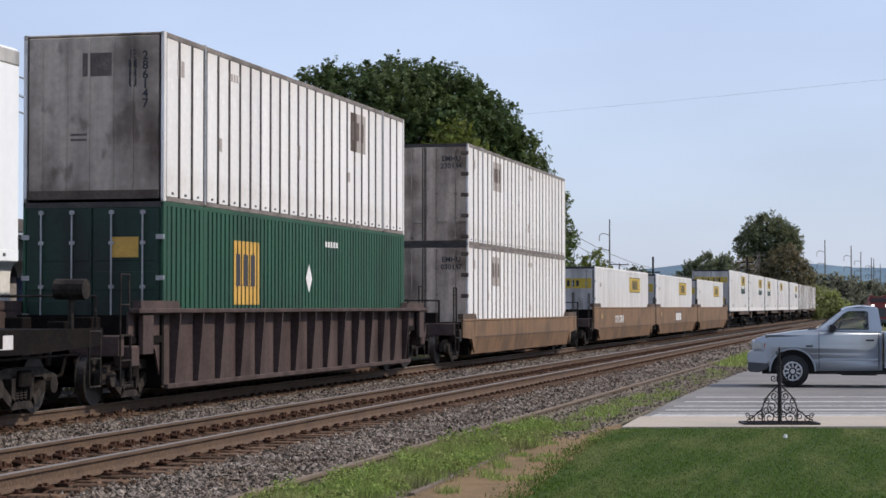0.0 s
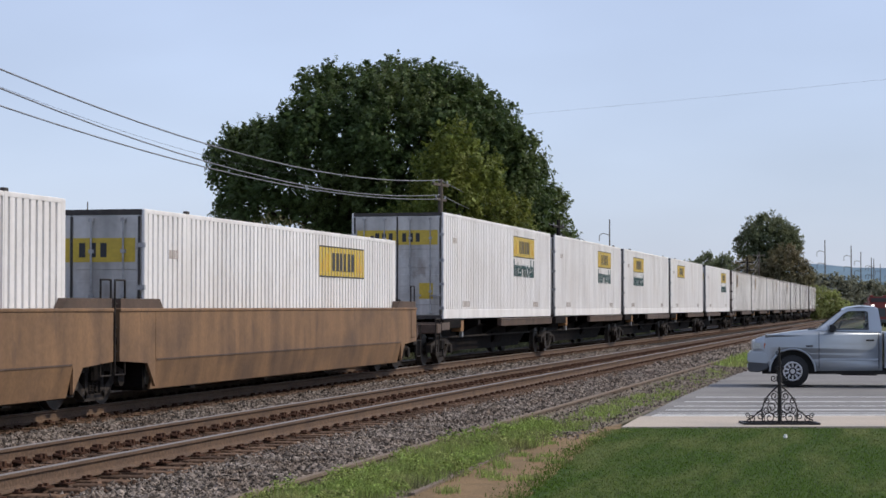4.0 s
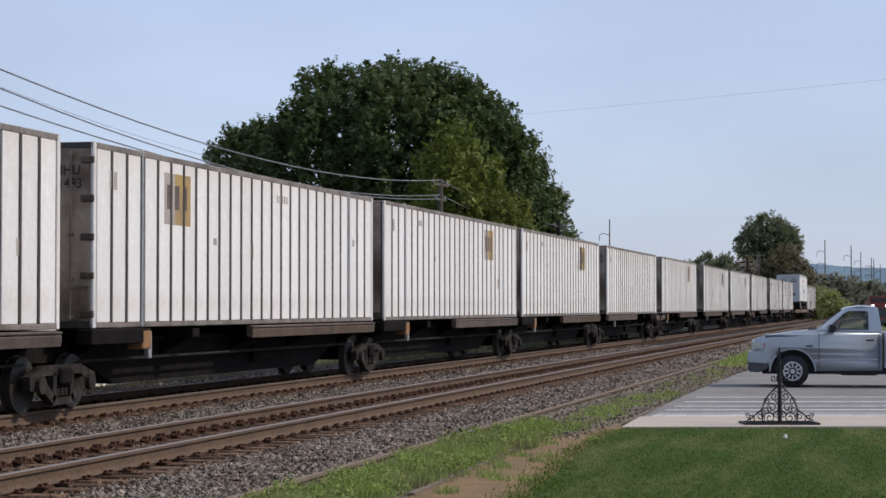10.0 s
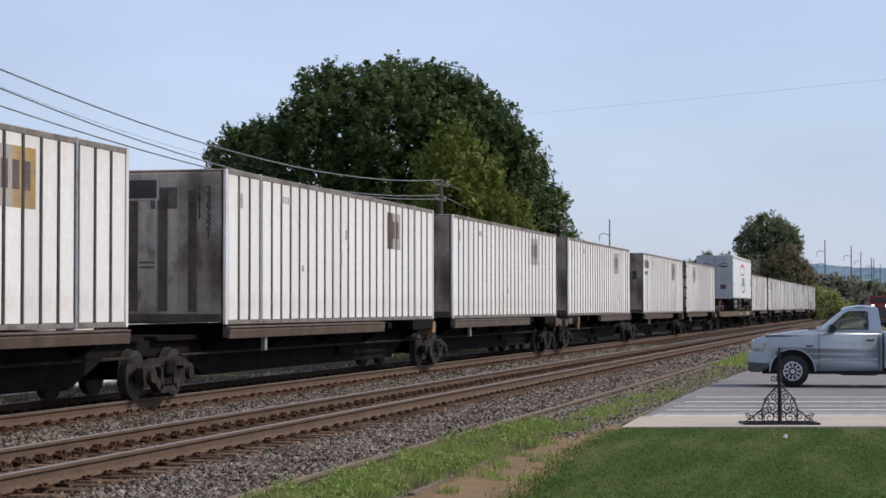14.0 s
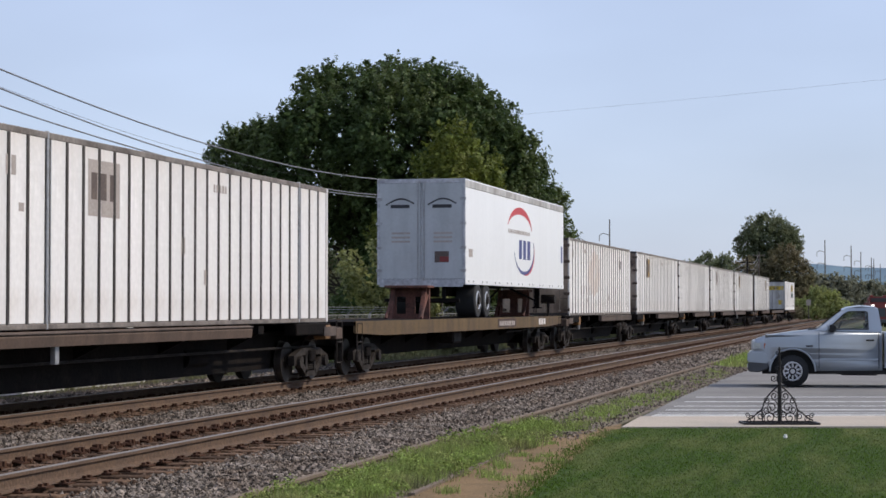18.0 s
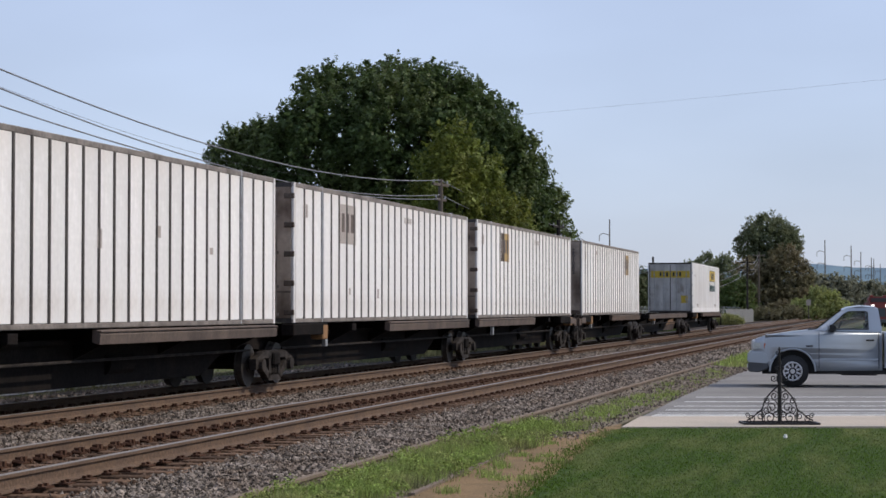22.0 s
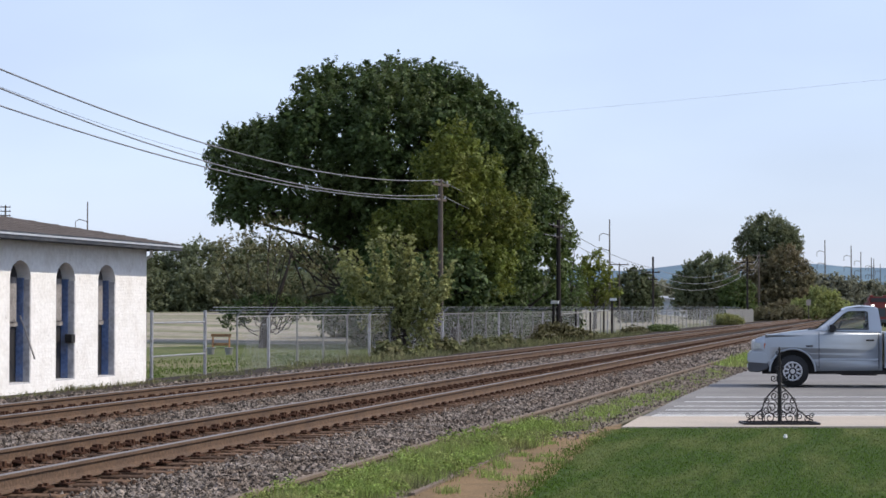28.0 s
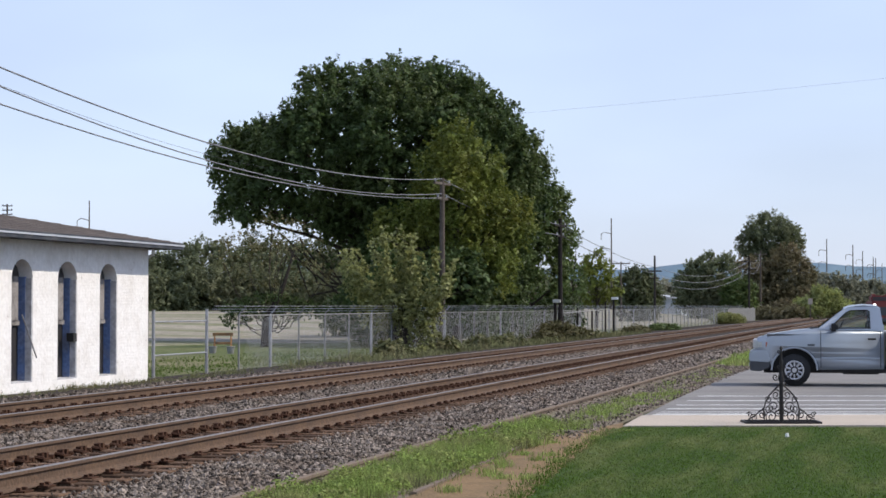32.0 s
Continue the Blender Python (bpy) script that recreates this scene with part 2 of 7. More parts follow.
    leaf=mat("dark_green_leaf", (0.074, 0.113, 0.038), 0.5, var=0.25, scale=0.25, fine=3, second=(0.112, 0.142, 0.046), amount=0.9, bump=0, isl=0.35, translucent=0.38, spec=0.25),
    leaf_yellow=mat("yellow_green_leaf", (0.155, 0.19, 0.04), 0.5, var=0.2, scale=0.4, fine=3, second=(0.20, 0.205, 0.045), amount=0.9, bump=0, isl=0.35, translucent=0.38, spec=0.2),
    leaf_mid=mat("mid_green_leaf", (0.108, 0.155, 0.05), 0.5, var=0.2, scale=0.3, fine=3, second=(0.15, 0.185, 0.065), amount=0.9, bump=0, isl=0.35, translucent=0.38, spec=0.25),
    leaf_dry=mat("browning_leaf", (0.13, 0.125, 0.058), 0.5, var=0.2, scale=0.4, fine=3, second=(0.16, 0.135, 0.065), amount=0.9, bump=0, isl=0.35, translucent=0.25, spec=0.2),
    # olive and turning leaves stand far off: colours lifted paler for distance haze
    leaf_olive=mat("olive_leaf", (0.115, 0.135, 0.066), 0.5, var=0.2, scale=0.1, fine=1, second=(0.14, 0.15, 0.07), amount=0.9, bump=0, isl=0.2, translucent=0.35, spec=0.2),
    leaf_brown=mat("turning_leaf", (0.18, 0.165, 0.092), 0.5, var=0.25, scale=0.12, fine=1, second=(0.215, 0.165, 0.095), amount=0.9, bump=0, isl=0.2, translucent=0.4, spec=0.2),
    leaf_grass=mat("fresh_green_leaf", (0.36, 0.40, 0.16), 0.85, var=0.2, scale=0.3, fine=1, second=(0.27, 0.28, 0.12), amount=0.9, bump=0, isl=0.25, translucent=0.5, spec=0.12),
    # distance haze mixed into this dark leaf colour
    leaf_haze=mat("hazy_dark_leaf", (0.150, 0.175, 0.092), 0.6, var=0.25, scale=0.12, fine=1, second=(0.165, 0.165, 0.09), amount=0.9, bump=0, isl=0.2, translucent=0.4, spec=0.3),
    tarpole=mat("tarred_pole_wood", (0.03, 0.026, 0.025), 0.85, var=0.25, scale=3, fine=18, second=(0.05, 0.043, 0.04), amount=0.7, streak=0.3, spec=0.2),
    fascia=mat("slate_blue_fascia", (0.03, 0.036, 0.048), 0.75, var=0.15, scale=2, fine=15, second=(0.11, 0.11, 0.12), amount=0.6),
    coolwall=mat("pale_metal_cladding", (0.42, 0.45, 0.5), 0.7, var=0.08, scale=1, fine=8),
    oldboard=mat("weathered_grey_board", (0.27, 0.25, 0.24), 0.85, var=0.25, scale=3, fine=20, second=(0.10, 0.09, 0.085), amount=0.8),
    enddoor=mat("grimy_container_door", (0.58, 0.46, 0.36), 0.7, var=0.10, scale=0.9, fine=10, second=(0.13, 0.08, 0.052), amount=1.0, streak=0.6, obj=0.2),
    greyboard=mat("weathered_board", (0.17, 0.17, 0.165), 0.85, var=0.2, scale=2, fine=20, bump=0.02),
    dullsteel=mat("dull_galvanised_steel", (0.26, 0.26, 0.25), 0.7, metal=0.2, var=0.15, scale=3, fine=30, bump=0.01),
    # farthest leaves: greyed and lightened so the colour itself holds the haze
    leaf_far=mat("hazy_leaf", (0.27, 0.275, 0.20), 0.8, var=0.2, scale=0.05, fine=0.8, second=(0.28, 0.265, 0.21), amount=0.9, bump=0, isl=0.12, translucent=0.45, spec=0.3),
    # pale blue base carries the haze of distance; nothing hazes the air
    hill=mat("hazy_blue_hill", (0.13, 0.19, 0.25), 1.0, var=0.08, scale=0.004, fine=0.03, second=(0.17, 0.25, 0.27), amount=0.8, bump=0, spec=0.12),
    silver=mat("silver_blue_car_paint", (0.37, 0.415, 0.47), 0.36, 0.4, var=0.02, scale=0.5, fine=5, bump=0),
    plastic=mat("grey_bumper_plastic", (0.055, 0.06, 0.068), 0.6, var=0.1),
    tyre=mat("tyre_rubber", (0.02, 0.02, 0.021), 0.85, var=0.2, fine=30),
    chrome=mat("bright_rim", (0.55, 0.55, 0.56), 0.35, 0.7, var=0.1, bump=0),
    lampglass=mat("clear_lamp_glass", (0.60, 0.62, 0.64), 0.08, 0.3, var=0.2, scale=12, bump=0),
    amber=mat("amber_lens", (0.42, 0.13, 0.05), 0.2, var=0.05, bump=0),
    iron=mat("black_wrought_iron", (0.02, 0.018, 0.018), 0.55, 0.4, var=0.2),
    redpaint=mat("dark_red_paint", (0.2, 0.03, 0.028), 0.5, var=0.15),
    headlight=glow("lit_headlamp", (1.0, 0.95, 0.9), 2.5),
    signwhite=mat("white_sign", (0.75, 0.75, 0.74), 0.6, var=0.05),
)
next(k for k in M["yard"].node_tree.nodes if k.bl_idname == "ShaderNodeMapping").inputs["Scale"].default_value = (0.25, 0.9, 1.0)
M["silver"].node_tree.nodes["Principled BSDF"].inputs["Coat Weight"].default_value = 0.25
for q in ("lawn", "blade"):      # soft mowing streaks
    node = next(k for k in M[q].node_tree.nodes if k.bl_idname == "ShaderNodeMapping")
    node.inputs["Scale"].default_value = (3.2, 0.45, 1.0)
    node.inputs["Rotation"].default_value = (0, 0, radians(-6))


# painted brick: courses show as shallow relief, with a few bare spots
nd, lk = M["stucco"].node_tree.nodes, M["stucco"].node_tree.links
tc = nd.new("ShaderNodeTexCoord")
sx = nd.new("ShaderNodeSeparateXYZ")
cx = nd.new("ShaderNodeCombineXYZ")
lk.new(tc.outputs["Object"], sx.inputs[0])
lk.new(sx.outputs[1], cx.inputs[0])
lk.new(sx.outputs[2], cx.inputs[1])
bk = nd.new("ShaderNodeTexBrick")
bk.inputs["Scale"].default_value = 1.0
bk.inputs["Brick Width"].default_value, bk.inputs["Row Height"].default_value, bk.inputs["Mortar Size"].default_value = 0.22, 0.075, 0.008
lk.new(cx.outputs[0], bk.inputs["Vector"])
bp = nd.new("ShaderNodeBump")
bp.inputs["Strength"].default_value, bp.inputs["Distance"].default_value = 0.3, 0.012
bp.invert = True
lk.new(bk.outputs["Fac"], bp.inputs["Height"])
old_bump = next(q for q in nd if q.type == "BUMP" and q != bp)
old_bump.inputs["Strength"].default_value, old_bump.inputs["Distance"].default_value = 0.55, 0.035
lk.new(old_bump.outputs[0], bp.inputs["Normal"])
lk.new(bp.outputs[0], nd["Principled BSDF"].inputs["Normal"])
spots = nd.new("ShaderNodeTexNoise")
spots.inputs["Scale"].default_value, spots.inputs["Detail"].default_value = 7.0, 3.0
lk.new(cx.outputs[0], spots.inputs["Vector"])
rm = nd.new("ShaderNodeMapRange")
rm.inputs[1].default_value, rm.inputs[2].default_value, rm.inputs[4].default_value = 0.68, 0.74, 0.6
lk.new(spots.outputs["Fac"], rm.inputs[0])
mx = nd.new("ShaderNodeMix")
mx.data_type = "RGBA"
mx.inputs[7].default_value = (0.3, 0.26, 0.24, 1)
lk.new(nd["Principled BSDF"].inputs["Base Color"].links[0].from_socket, mx.inputs[6])
lk.new(rm.outputs[0], mx.inputs[0])
lk.new(mx.outputs[2], nd["Principled BSDF"].inputs["Base Color"])


# ---- building blocks ----
def box(bm, x0, x1, y0, y1, z0, z1):
    vs = [bm.verts.new(p) for p in ((x0, y0, z0), (x1, y0, z0), (x1, y1, z0), (x0, y1, z0), (x0, y0, z1), (x1, y0, z1), (x1, y1, z1), (x0, y1, z1))]
    for f in ((0, 3, 2, 1), (4, 5, 6, 7), (0, 1, 5, 4), (1, 2, 6, 5), (2, 3, 7, 6), (3, 0, 4, 7)):
        bm.faces.new([vs[i] for i in f])


def boxes(*rows):
    bm = bmesh.new()
    for r in rows:
        box(bm, *r)
    return bm


def bevelled(bm, w=0.01, seg=1):
    bmesh.ops.bevel(bm, geom=list(bm.edges), offset=w, segments=seg, affect="EDGES", clamp_overlap=True)
    return bm


def rod(bm, a, b, r, n=8, r2=None):
    a, b = Vector(a), Vector(b)
    q = (b - a).to_track_quat("Z", "Y")
    r2 = r if r2 is None else r2
    lo, hi = [], []
    for i in range(n):
        c = Vector((math.cos(2 * math.pi * i / n), math.sin(2 * math.pi * i / n), 0))
        lo.append(bm.verts.new(a + q @ (c * r)))
        hi.append(bm.verts.new(b + q @ (c * r2)))
    for i in range(n):
        bm.faces.new((lo[i], lo[(i + 1) % n], hi[(i + 1) % n], hi[i]))
    bm.faces.new(lo[::-1])
    bm.faces.new(hi)


def tube(bm, pts, r, n=6):
    """One bent rod through the points."""
    pts = [Vector(q) for q in pts]
    rings, up = [], Vector((0.13, 0.31, 0.94)).normalized()
    for i, q in enumerate(pts):
        d = (pts[min(i + 1, len(pts) - 1)] - pts[max(i - 1, 0)]).normalized()
        u = d.cross(up)
        if u.length < 1e-3:
            u = d.cross(Vector((1, 0, 0)))
        u.normalize()
        v = d.cross(u)
        rings.append([bm.verts.new(q + (u * math.cos(2 * math.pi * k / n) + v * math.sin(2 * math.pi * k / n)) * r) for k in range(n)])
    for ra, rb in zip(rings, rings[1:]):
        for k in range(n):
            bm.faces.new((ra[k], ra[(k + 1) % n], rb[(k + 1) % n], rb[k]))
    bm.faces.new(rings[0][::-1])
    bm.faces.new(rings[-1])


def prism(bm, outline, x0, x1, axis="x"):
    """An outline (u, v) pushed along an axis; x: u=y, v=z; y: u=x, v=z; z: u=x, v=y."""
    def put(u, v, w):
        return {"x": (w, u, v), "y": (u, w, v), "z": (u, v, w)}[axis]
    a = [bm.verts.new(put(u, v, x0)) for u, v in outline]
    b = [bm.verts.new(put(u, v, x1)) for u, v in outline]
    k = len(outline)
    bm.faces.new(a)
    bm.faces.new(b[::-1])
    for i in range(k):
        bm.faces.new((a[i], b[i], b[(i + 1) % k], a[(i + 1) % k]))
    bmesh.ops.recalc_face_normals(bm, faces=bm.faces)


def mesh_of(name, bm, material):
    bmesh.ops.recalc_face_normals(bm, faces=bm.faces)
    me = bpy.data.meshes.new(name)
    bm.to_mesh(me)
    bm.free()
    me.materials.append(material)
    return me


def raw_mesh(name, verts, faces, material):
    me = bpy.data.meshes.new(name)
    me.from_pydata(verts, [], faces)
    me.materials.append(material)
    return me


def part(name, bm, material, parent, label="", at=None):
    ob = new(name, bm if isinstance(bm, bpy.types.Mesh) else mesh_of(name, bm, material))
    ob.parent = parent
    if at:
        ob.location = at
    if label:
        ob["label"] = label
    return ob


def thing(name, label, category, at=(0, 0, 0), group="", kind="", rz=0):
    ob = new(name)
    ob.matrix_basis = pose(*at, 0, 0, rz)
    return tagged(ob, label, category, group, kind)


def structure(name, bm, material, label, category):
    return tagged(new(name, bm if isinstance(bm, bpy.types.Mesh) else mesh_of(name, bm, material)), label, category, kind="structure")


def smooth(ob, flat=1e9):
    for p in ob.data.polygons:
        p.use_smooth = p.area < flat
    return ob


def text_mesh(name, words, size, material, depth=0.004, tight=1.0):
    cu = bpy.data.curves.new(name, "FONT")
    cu.body, cu.size, cu.extrude = words, size, depth
    cu.align_x, cu.align_y = "CENTER", "CENTER"
    cu.resolution_u, cu.space_line, cu.offset = 3, tight, size * 0.018
    tmp = bpy.data.objects.new(name, cu)
    scene.collection.objects.link(tmp)
    bpy.context.view_layer.update()
    me = bpy.data.meshes.new_from_object(tmp)
    bpy.data.objects.remove(tmp)
    me.materials.clear()
    me.materials.append(material)
    return me


ZR = 0.279                    # rail top
TRACK_NEAR, TRACK_FAR = -9.09, -13.60


# ---- ground ----
def sheet(name, outline, z, material, label, category, step=0.0):
    bm = bmesh.new()
    vs = [bm.verts.new((x, y, z)) for x, y in outline]
    bm.faces.new(vs)
    bmesh.ops.recalc_face_normals(bm, faces=bm.faces)
    if bm.faces[:][0].normal.z < 0:
        bmesh.ops.reverse_faces(bm, faces=bm.faces)
    me = bpy.data.meshes.new(name)
    bm.to_mesh(me)
    bm.free()
    me.materials.append(material)
    return structure(name, me, material, label, category)


sheet("ground", [(-4500, -4500), (4500, -4500), (4500, 4500), (-4500, 4500)], -0.10, M["ground"], "dry green field grass reaching to the hills", "ground")
def lawn_edge(y):
    return float(np.interp(y, [-30, 18.7, 24.8, 28.4, 29.72], [-2.2, -3.6, -4.08, -4.25, -4.32]))


ragged_edge = [(lawn_edge(y) - 0.22 * abs(noise.noise(Vector((y * 1.3, 3.0, 0)))) - 0.10 * abs(noise.noise(Vector((y * 6.0, 7.0, 0)))), y) for y in (29.0 - 0.1 * k for k in range(150))]
sheet("lawn", [(-2.2, -30), (30, -30), (30, 38.0), (-4.32, 29.72)] + ragged_edge, 0.0, M["lawn"], "short mown green lawn beside a concrete walk", "lawn")
sheet("bare_dirt", [(-4.3, -30), (-2.2, -30), (-3.6, 18.7), (-4.08, 24.8), (-4.25, 28.4), (-4.32, 29.74), (-4.5, 31), (-5.09, 27.3), (-4.82, 18.8)], -0.012, M["dirt"], "bare brown earth strip between lawn and weeds", "ground")
sheet("verge", [(-6.6, -30), (-4.3, -30), (-4.82, 18.8), (-5.09, 27.3), (-4.5, 31), (-4.6, 39), (-4.8, 66), (-5.3, 400), (-6.6, 400)], -0.02, M["verge"], "gravelly weedy verge along the ballast", "verge")

bm = bmesh.new()
prism(bm, [(-4.86, 18.8), (-5.13, 27.3), (-5.07, 27.3), (-4.79, 18.8)], -0.05, 0.012, "z")
structure("edging", bm, M["oldrail"], "thin pale edging strip between weeds and earth", "edging")
LOT = Matrix.Translation((-4.32, 29.75, 0)) @ pose(0, 0, 0, 0, 0, 13.0)
bm = bmesh.new()
prism(bm, [(-4.32, 29.75), (40, 41.9), (40, 44.6), (-4.43, 32.7)], -0.09, 0.02, "z")
structure("pavement", bm, M["concrete"], "pale concrete walk in front of the car park", "pavement")
bm = bmesh.new()
prism(bm, [(-4.43, 32.7), (40, 44.6), (40, 100), (-4.5, 66), (-4.72, 52), (-4.6, 39.7)], -0.09, 0.0, "z")
structure("parking_lot", bm, M["asphalt"], "worn grey asphalt car park", "car park")
for k, (d0, w) in enumerate(((0.3, 0.2), (0.78, 0.1), (1.3, 0.08), (2.3, 0.16), (3.7, 0.12), (5.4, 0.16), (7.4, 0.14))):
    y0 = 32.75 + d0
    bm = bmesh.new()
    prism(bm, [(-4.3, y0), (30, y0 + 8.2 + 0.12 * k), (30, y0 + 8.2 + 0.12 * k + w), (-4.3, y0 + w)], -0.02, 0.004, "z")
    structure("lane_marking", bm, M["paint_line"], "worn white painted parking line", "road marking")

# track bed: a low bank under both tracks
BED = [(-20.0, -0.09), (-18.6, -0.05), (-16.4, 0.03), (-15.6, 0.045), (-12.3, 0.045), (-11.3, 0.035), (-10.4, 0.045), (-7.6, 0.045), (-6.9, 0.02), (-6.2, -0.04), (-5.9, -0.09)]
verts, faces = [], []
for j, y in enumerate((-800, 0, 30, 60, 120, 1000)):
    verts += [(x, y, z) for x, z in BED]
for j in range(5):
    for i in range(len(BED) - 1):
        a = j * len(BED) + i
        faces.append((a, a + 1, a + len(BED) + 1, a + len(BED)))
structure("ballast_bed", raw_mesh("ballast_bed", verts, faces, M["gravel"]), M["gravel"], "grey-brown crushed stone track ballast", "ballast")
verts, faces = [], []
YX = [-320, -220, -150, -110, -80, -64, -56, -50, -46, -43, -40, -38, -36, -34, -32, -30, -28, -26, -24]
YY = [86, 92, 100, 110, 122, 136, 152, 170, 186, 202, 330]
for y in YY:
    for x in YX:
        k = min(1, max(0, (y - 88) / 112)) * min(1, max(0, (-34 - x) / 18))
        near = max(0, 1 - (y - 86) / 24) * (min(22, max(0, (x + 38) * 1.6)) + 1.5 * math.sin(x * 0.9))
        verts.append((x, y + near, -0.05 + 1.42 * k - (0.048 if y < 87 else 0)))
for r in range(len(YY) - 1):
    for q in range(len(YX) - 1):
        a = r * len(YX) + q
        faces.append((a, a + 1, a + 1 + len(YX), a + len(YX)))
structure("gravel_yard", raw_mesh("gravel_yard", verts, faces, M["yard"]), M["yard"], "pale gravel yard with weedy patches behind the fence", "yard")


RAIL = [(-0.07, 0), (0.07, 0), (0.07, 0.012), (0.018, 0.03), (0.010, 0.05), (0.010, 0.125), (0.037, 0.14), (0.037, 0.172), (0.028, 0.178), (-0.028, 0.178), (-0.037, 0.172), (-0.037, 0.14), (-0.010, 0.125), (-0.010, 0.05), (-0.018, 0.03), (-0.07, 0.012)]


def rail_mesh():
    bm = bmesh.new()
    prism(bm, RAIL, -750, 950, "y")
    me = mesh_of("rail", bm, M["rust"])
    me.materials.append(M["railtop"])
    for p in me.polygons:
        if abs(p.normal.z) > 0.3 and p.center.z > 0.16:
            p.material_index = 1
    return me


RAIL_MESH = rail_mesh()
tracks = []
for cx, words in ((TRACK_NEAR, "near"), (TRACK_FAR, "far")):
    tr = thing("railway_track", "rusty steel rails on dark wooden ties in ballast", "railway track", (cx, 0, 0), group="railway tracks", kind="structure")
    for s in (-1, 1):
        part("rail", RAIL_MESH, None, tr, at=(s * 0.7535, 0, ZR - 0.178))
    tracks.append(tr)
# an old rail half buried at the edge of the ballast
old = tagged(new("buried_rail", RAIL_MESH.copy()), "old rusty rail lying half buried beside the ballast", "rail", kind="structure")
old.data.materials.clear()
old.data.materials.append(M["oldrail"])
old.location = (-6.25, 0, -0.115)


# ---- building ----
def shop():
    b = thing("white_building", "white painted block building with arched windows and shingle roof", "building")
    x, y0, y1, h = -19.0, 8.0, 46.75, 3.41
    win = [(y, 1.05) for y in (39.49, 41.85, 44.22)]
    win = [(c - 2.37 * k, 1.0) for k in range(1, 12) for c in (39.49,)][::-1] + win
    z0, zs = 0.16, 2.46   # sill and spring of the arch
    edge = y0
    for c, w in win:
        part("pier", boxes((x - 0.4, x, edge, c - w / 2, -0.1, h)), M["stucco"], b)
        edge = c + w / 2
        part("apron", boxes((x - 0.4, x, c - w / 2, c + w / 2, -0.1, z0)), M["stucco"], b)
        pts = [(c - w / 2, zs)] + [(c - w / 2 * math.cos(a), zs + w / 2 * 0.8 * math.sin(a)) for a in (math.pi * i / 10 for i in range(1, 10))] + [(c + w / 2, zs)]
        bm = bmesh.new()
        prism(bm, pts + [(c + w / 2, h), (c - w / 2, h)], x - 0.4, x)
        part("arch", bm, M["stucco"], b)
    part("pier", boxes((x - 0.4, x, edge, y1, -0.1, h)), M["stucco"], b)
    part("wall", boxes((x - 13, x - 0.4, y1 - 0.4, y1, -0.1, h)), M["stucco"], b)
    part("wall", boxes((x - 13, x - 0.4, y0, y0 + 0.4, -0.1, h)), M["stucco"], b)
    part("wall", boxes((x - 13.4, x - 13, y0, y1, -0.1, h)), M["stucco"], b)
    for c, w in win[-5:]:
        wd = part("window", boxes((x - 0.36, x - 0.33, c - w / 2 - 0.02, c + w / 2 + 0.02, z0 + 0.02, zs + 0.46)), M["darkglass"], b)
        part("frame", boxes((x - 0.325, x - 0.157, c + w / 2 - 0.075, c + w / 2 - 0.012, z0 + 0.003, zs + 0.04)), M["bluepaint"], wd)
        part("reveal", boxes((x - 0.155, x - 0.006, c + w / 2 - 0.05, c + w / 2 - 0.0, z0 + 0.003, zs + 0.0)), M["greyframe"], wd)
        part("transom", boxes((x - 0.325, x - 0.27, c - w / 2 + 0.01, c + w / 2 - 0.08, 1.42, 1.52)), M["oldboard"], wd)
        part("shutter_panel", boxes((x - 0.29, x - 0.24, c - w / 2 + 0.02, c + 0.30, 1.53, zs + 0.05)), M["oldboard"], wd)
        part("sill", boxes((x - 0.34, x - 0.01, c - w / 2 + 0.004, c + w / 2 - 0.055, z0 - 0.02, z0 + 0.03)), M["greyframe"], wd)
    ov, e0, e1, pitch, half = 0.60, y0 - 0.6, y1 + 0.85, 0.185, 7.0
    bm = bmesh.new()
    lo = [bm.verts.new(q) for q in ((x + ov, e0, h - 0.08), (x + ov, e1, h - 0.08), (x + ov - 2 * half, e1, h - 0.08), (x + ov - 2 * half, e0, h - 0.08))]
    ed = [bm.verts.new((v.co.x, v.co.y, h + 0.06)) for v in lo]
    r0 = bm.verts.new((x + ov - half, e0 + half, h + 0.06 + half * pitch))
    r1 = bm.verts.new((x + ov - half, e1 - half, h + 0.06 + half * pitch))
    bm.faces.new(lo)
    for i in range(4):
        bm.faces.new((lo[i], lo[(i + 1) % 4], ed[(i + 1) % 4], ed[i]))
    for q in ((ed[0], ed[1], r1, r0), (ed[1], ed[2], r1), (ed[2], ed[3], r0, r1), (ed[3], ed[0], r0)):
        bm.faces.new(q)
    part("roof", bm, M["shingle"], b)
    part("fascia", boxes((x + ov, x + ov + 0.03, e0, e1 + 0.03, h - 0.11, h + 0.05)), M["fascia"], b)
    part("gable_fascia", boxes((x + ov - 2 * half, x + ov, e1, e1 + 0.03, h - 0.11, h + 0.05)), M["fascia"], b)
    part("fascia_trim", boxes((x + ov + 0.03, x + ov + 0.05, e0, e1 + 0.03, h - 0.03, h + 0.012)), M["coolwall"], b)
    c = win[-2][0]
    part("vent_box", bevelled(boxes((x - 0.16, x + 0.02, c + 0.30, c + 0.50, 1.02, 1.22)), 0.01), M["tyre"], b)
    part("soffit", boxes((x + 0.004, x + ov - 0.01, e0 + 0.1, e1 - 0.02, h - 0.10, h - 0.085)), M["fascia"], b)
    bm = bmesh.new()
    tube(bm, [(x + 0.12, y1 + 0.02, h - 0.1), (x + 0.10, y1 + 0.05, h - 0.25), (x - 0.2, y1 + 0.05, h - 0.42)], 0.04, 7)
    part("downspout", bm, M["signwhite"], b)
    bm = bmesh.new()
    for i in range(9):
        u = 0.25 + i * 0.42
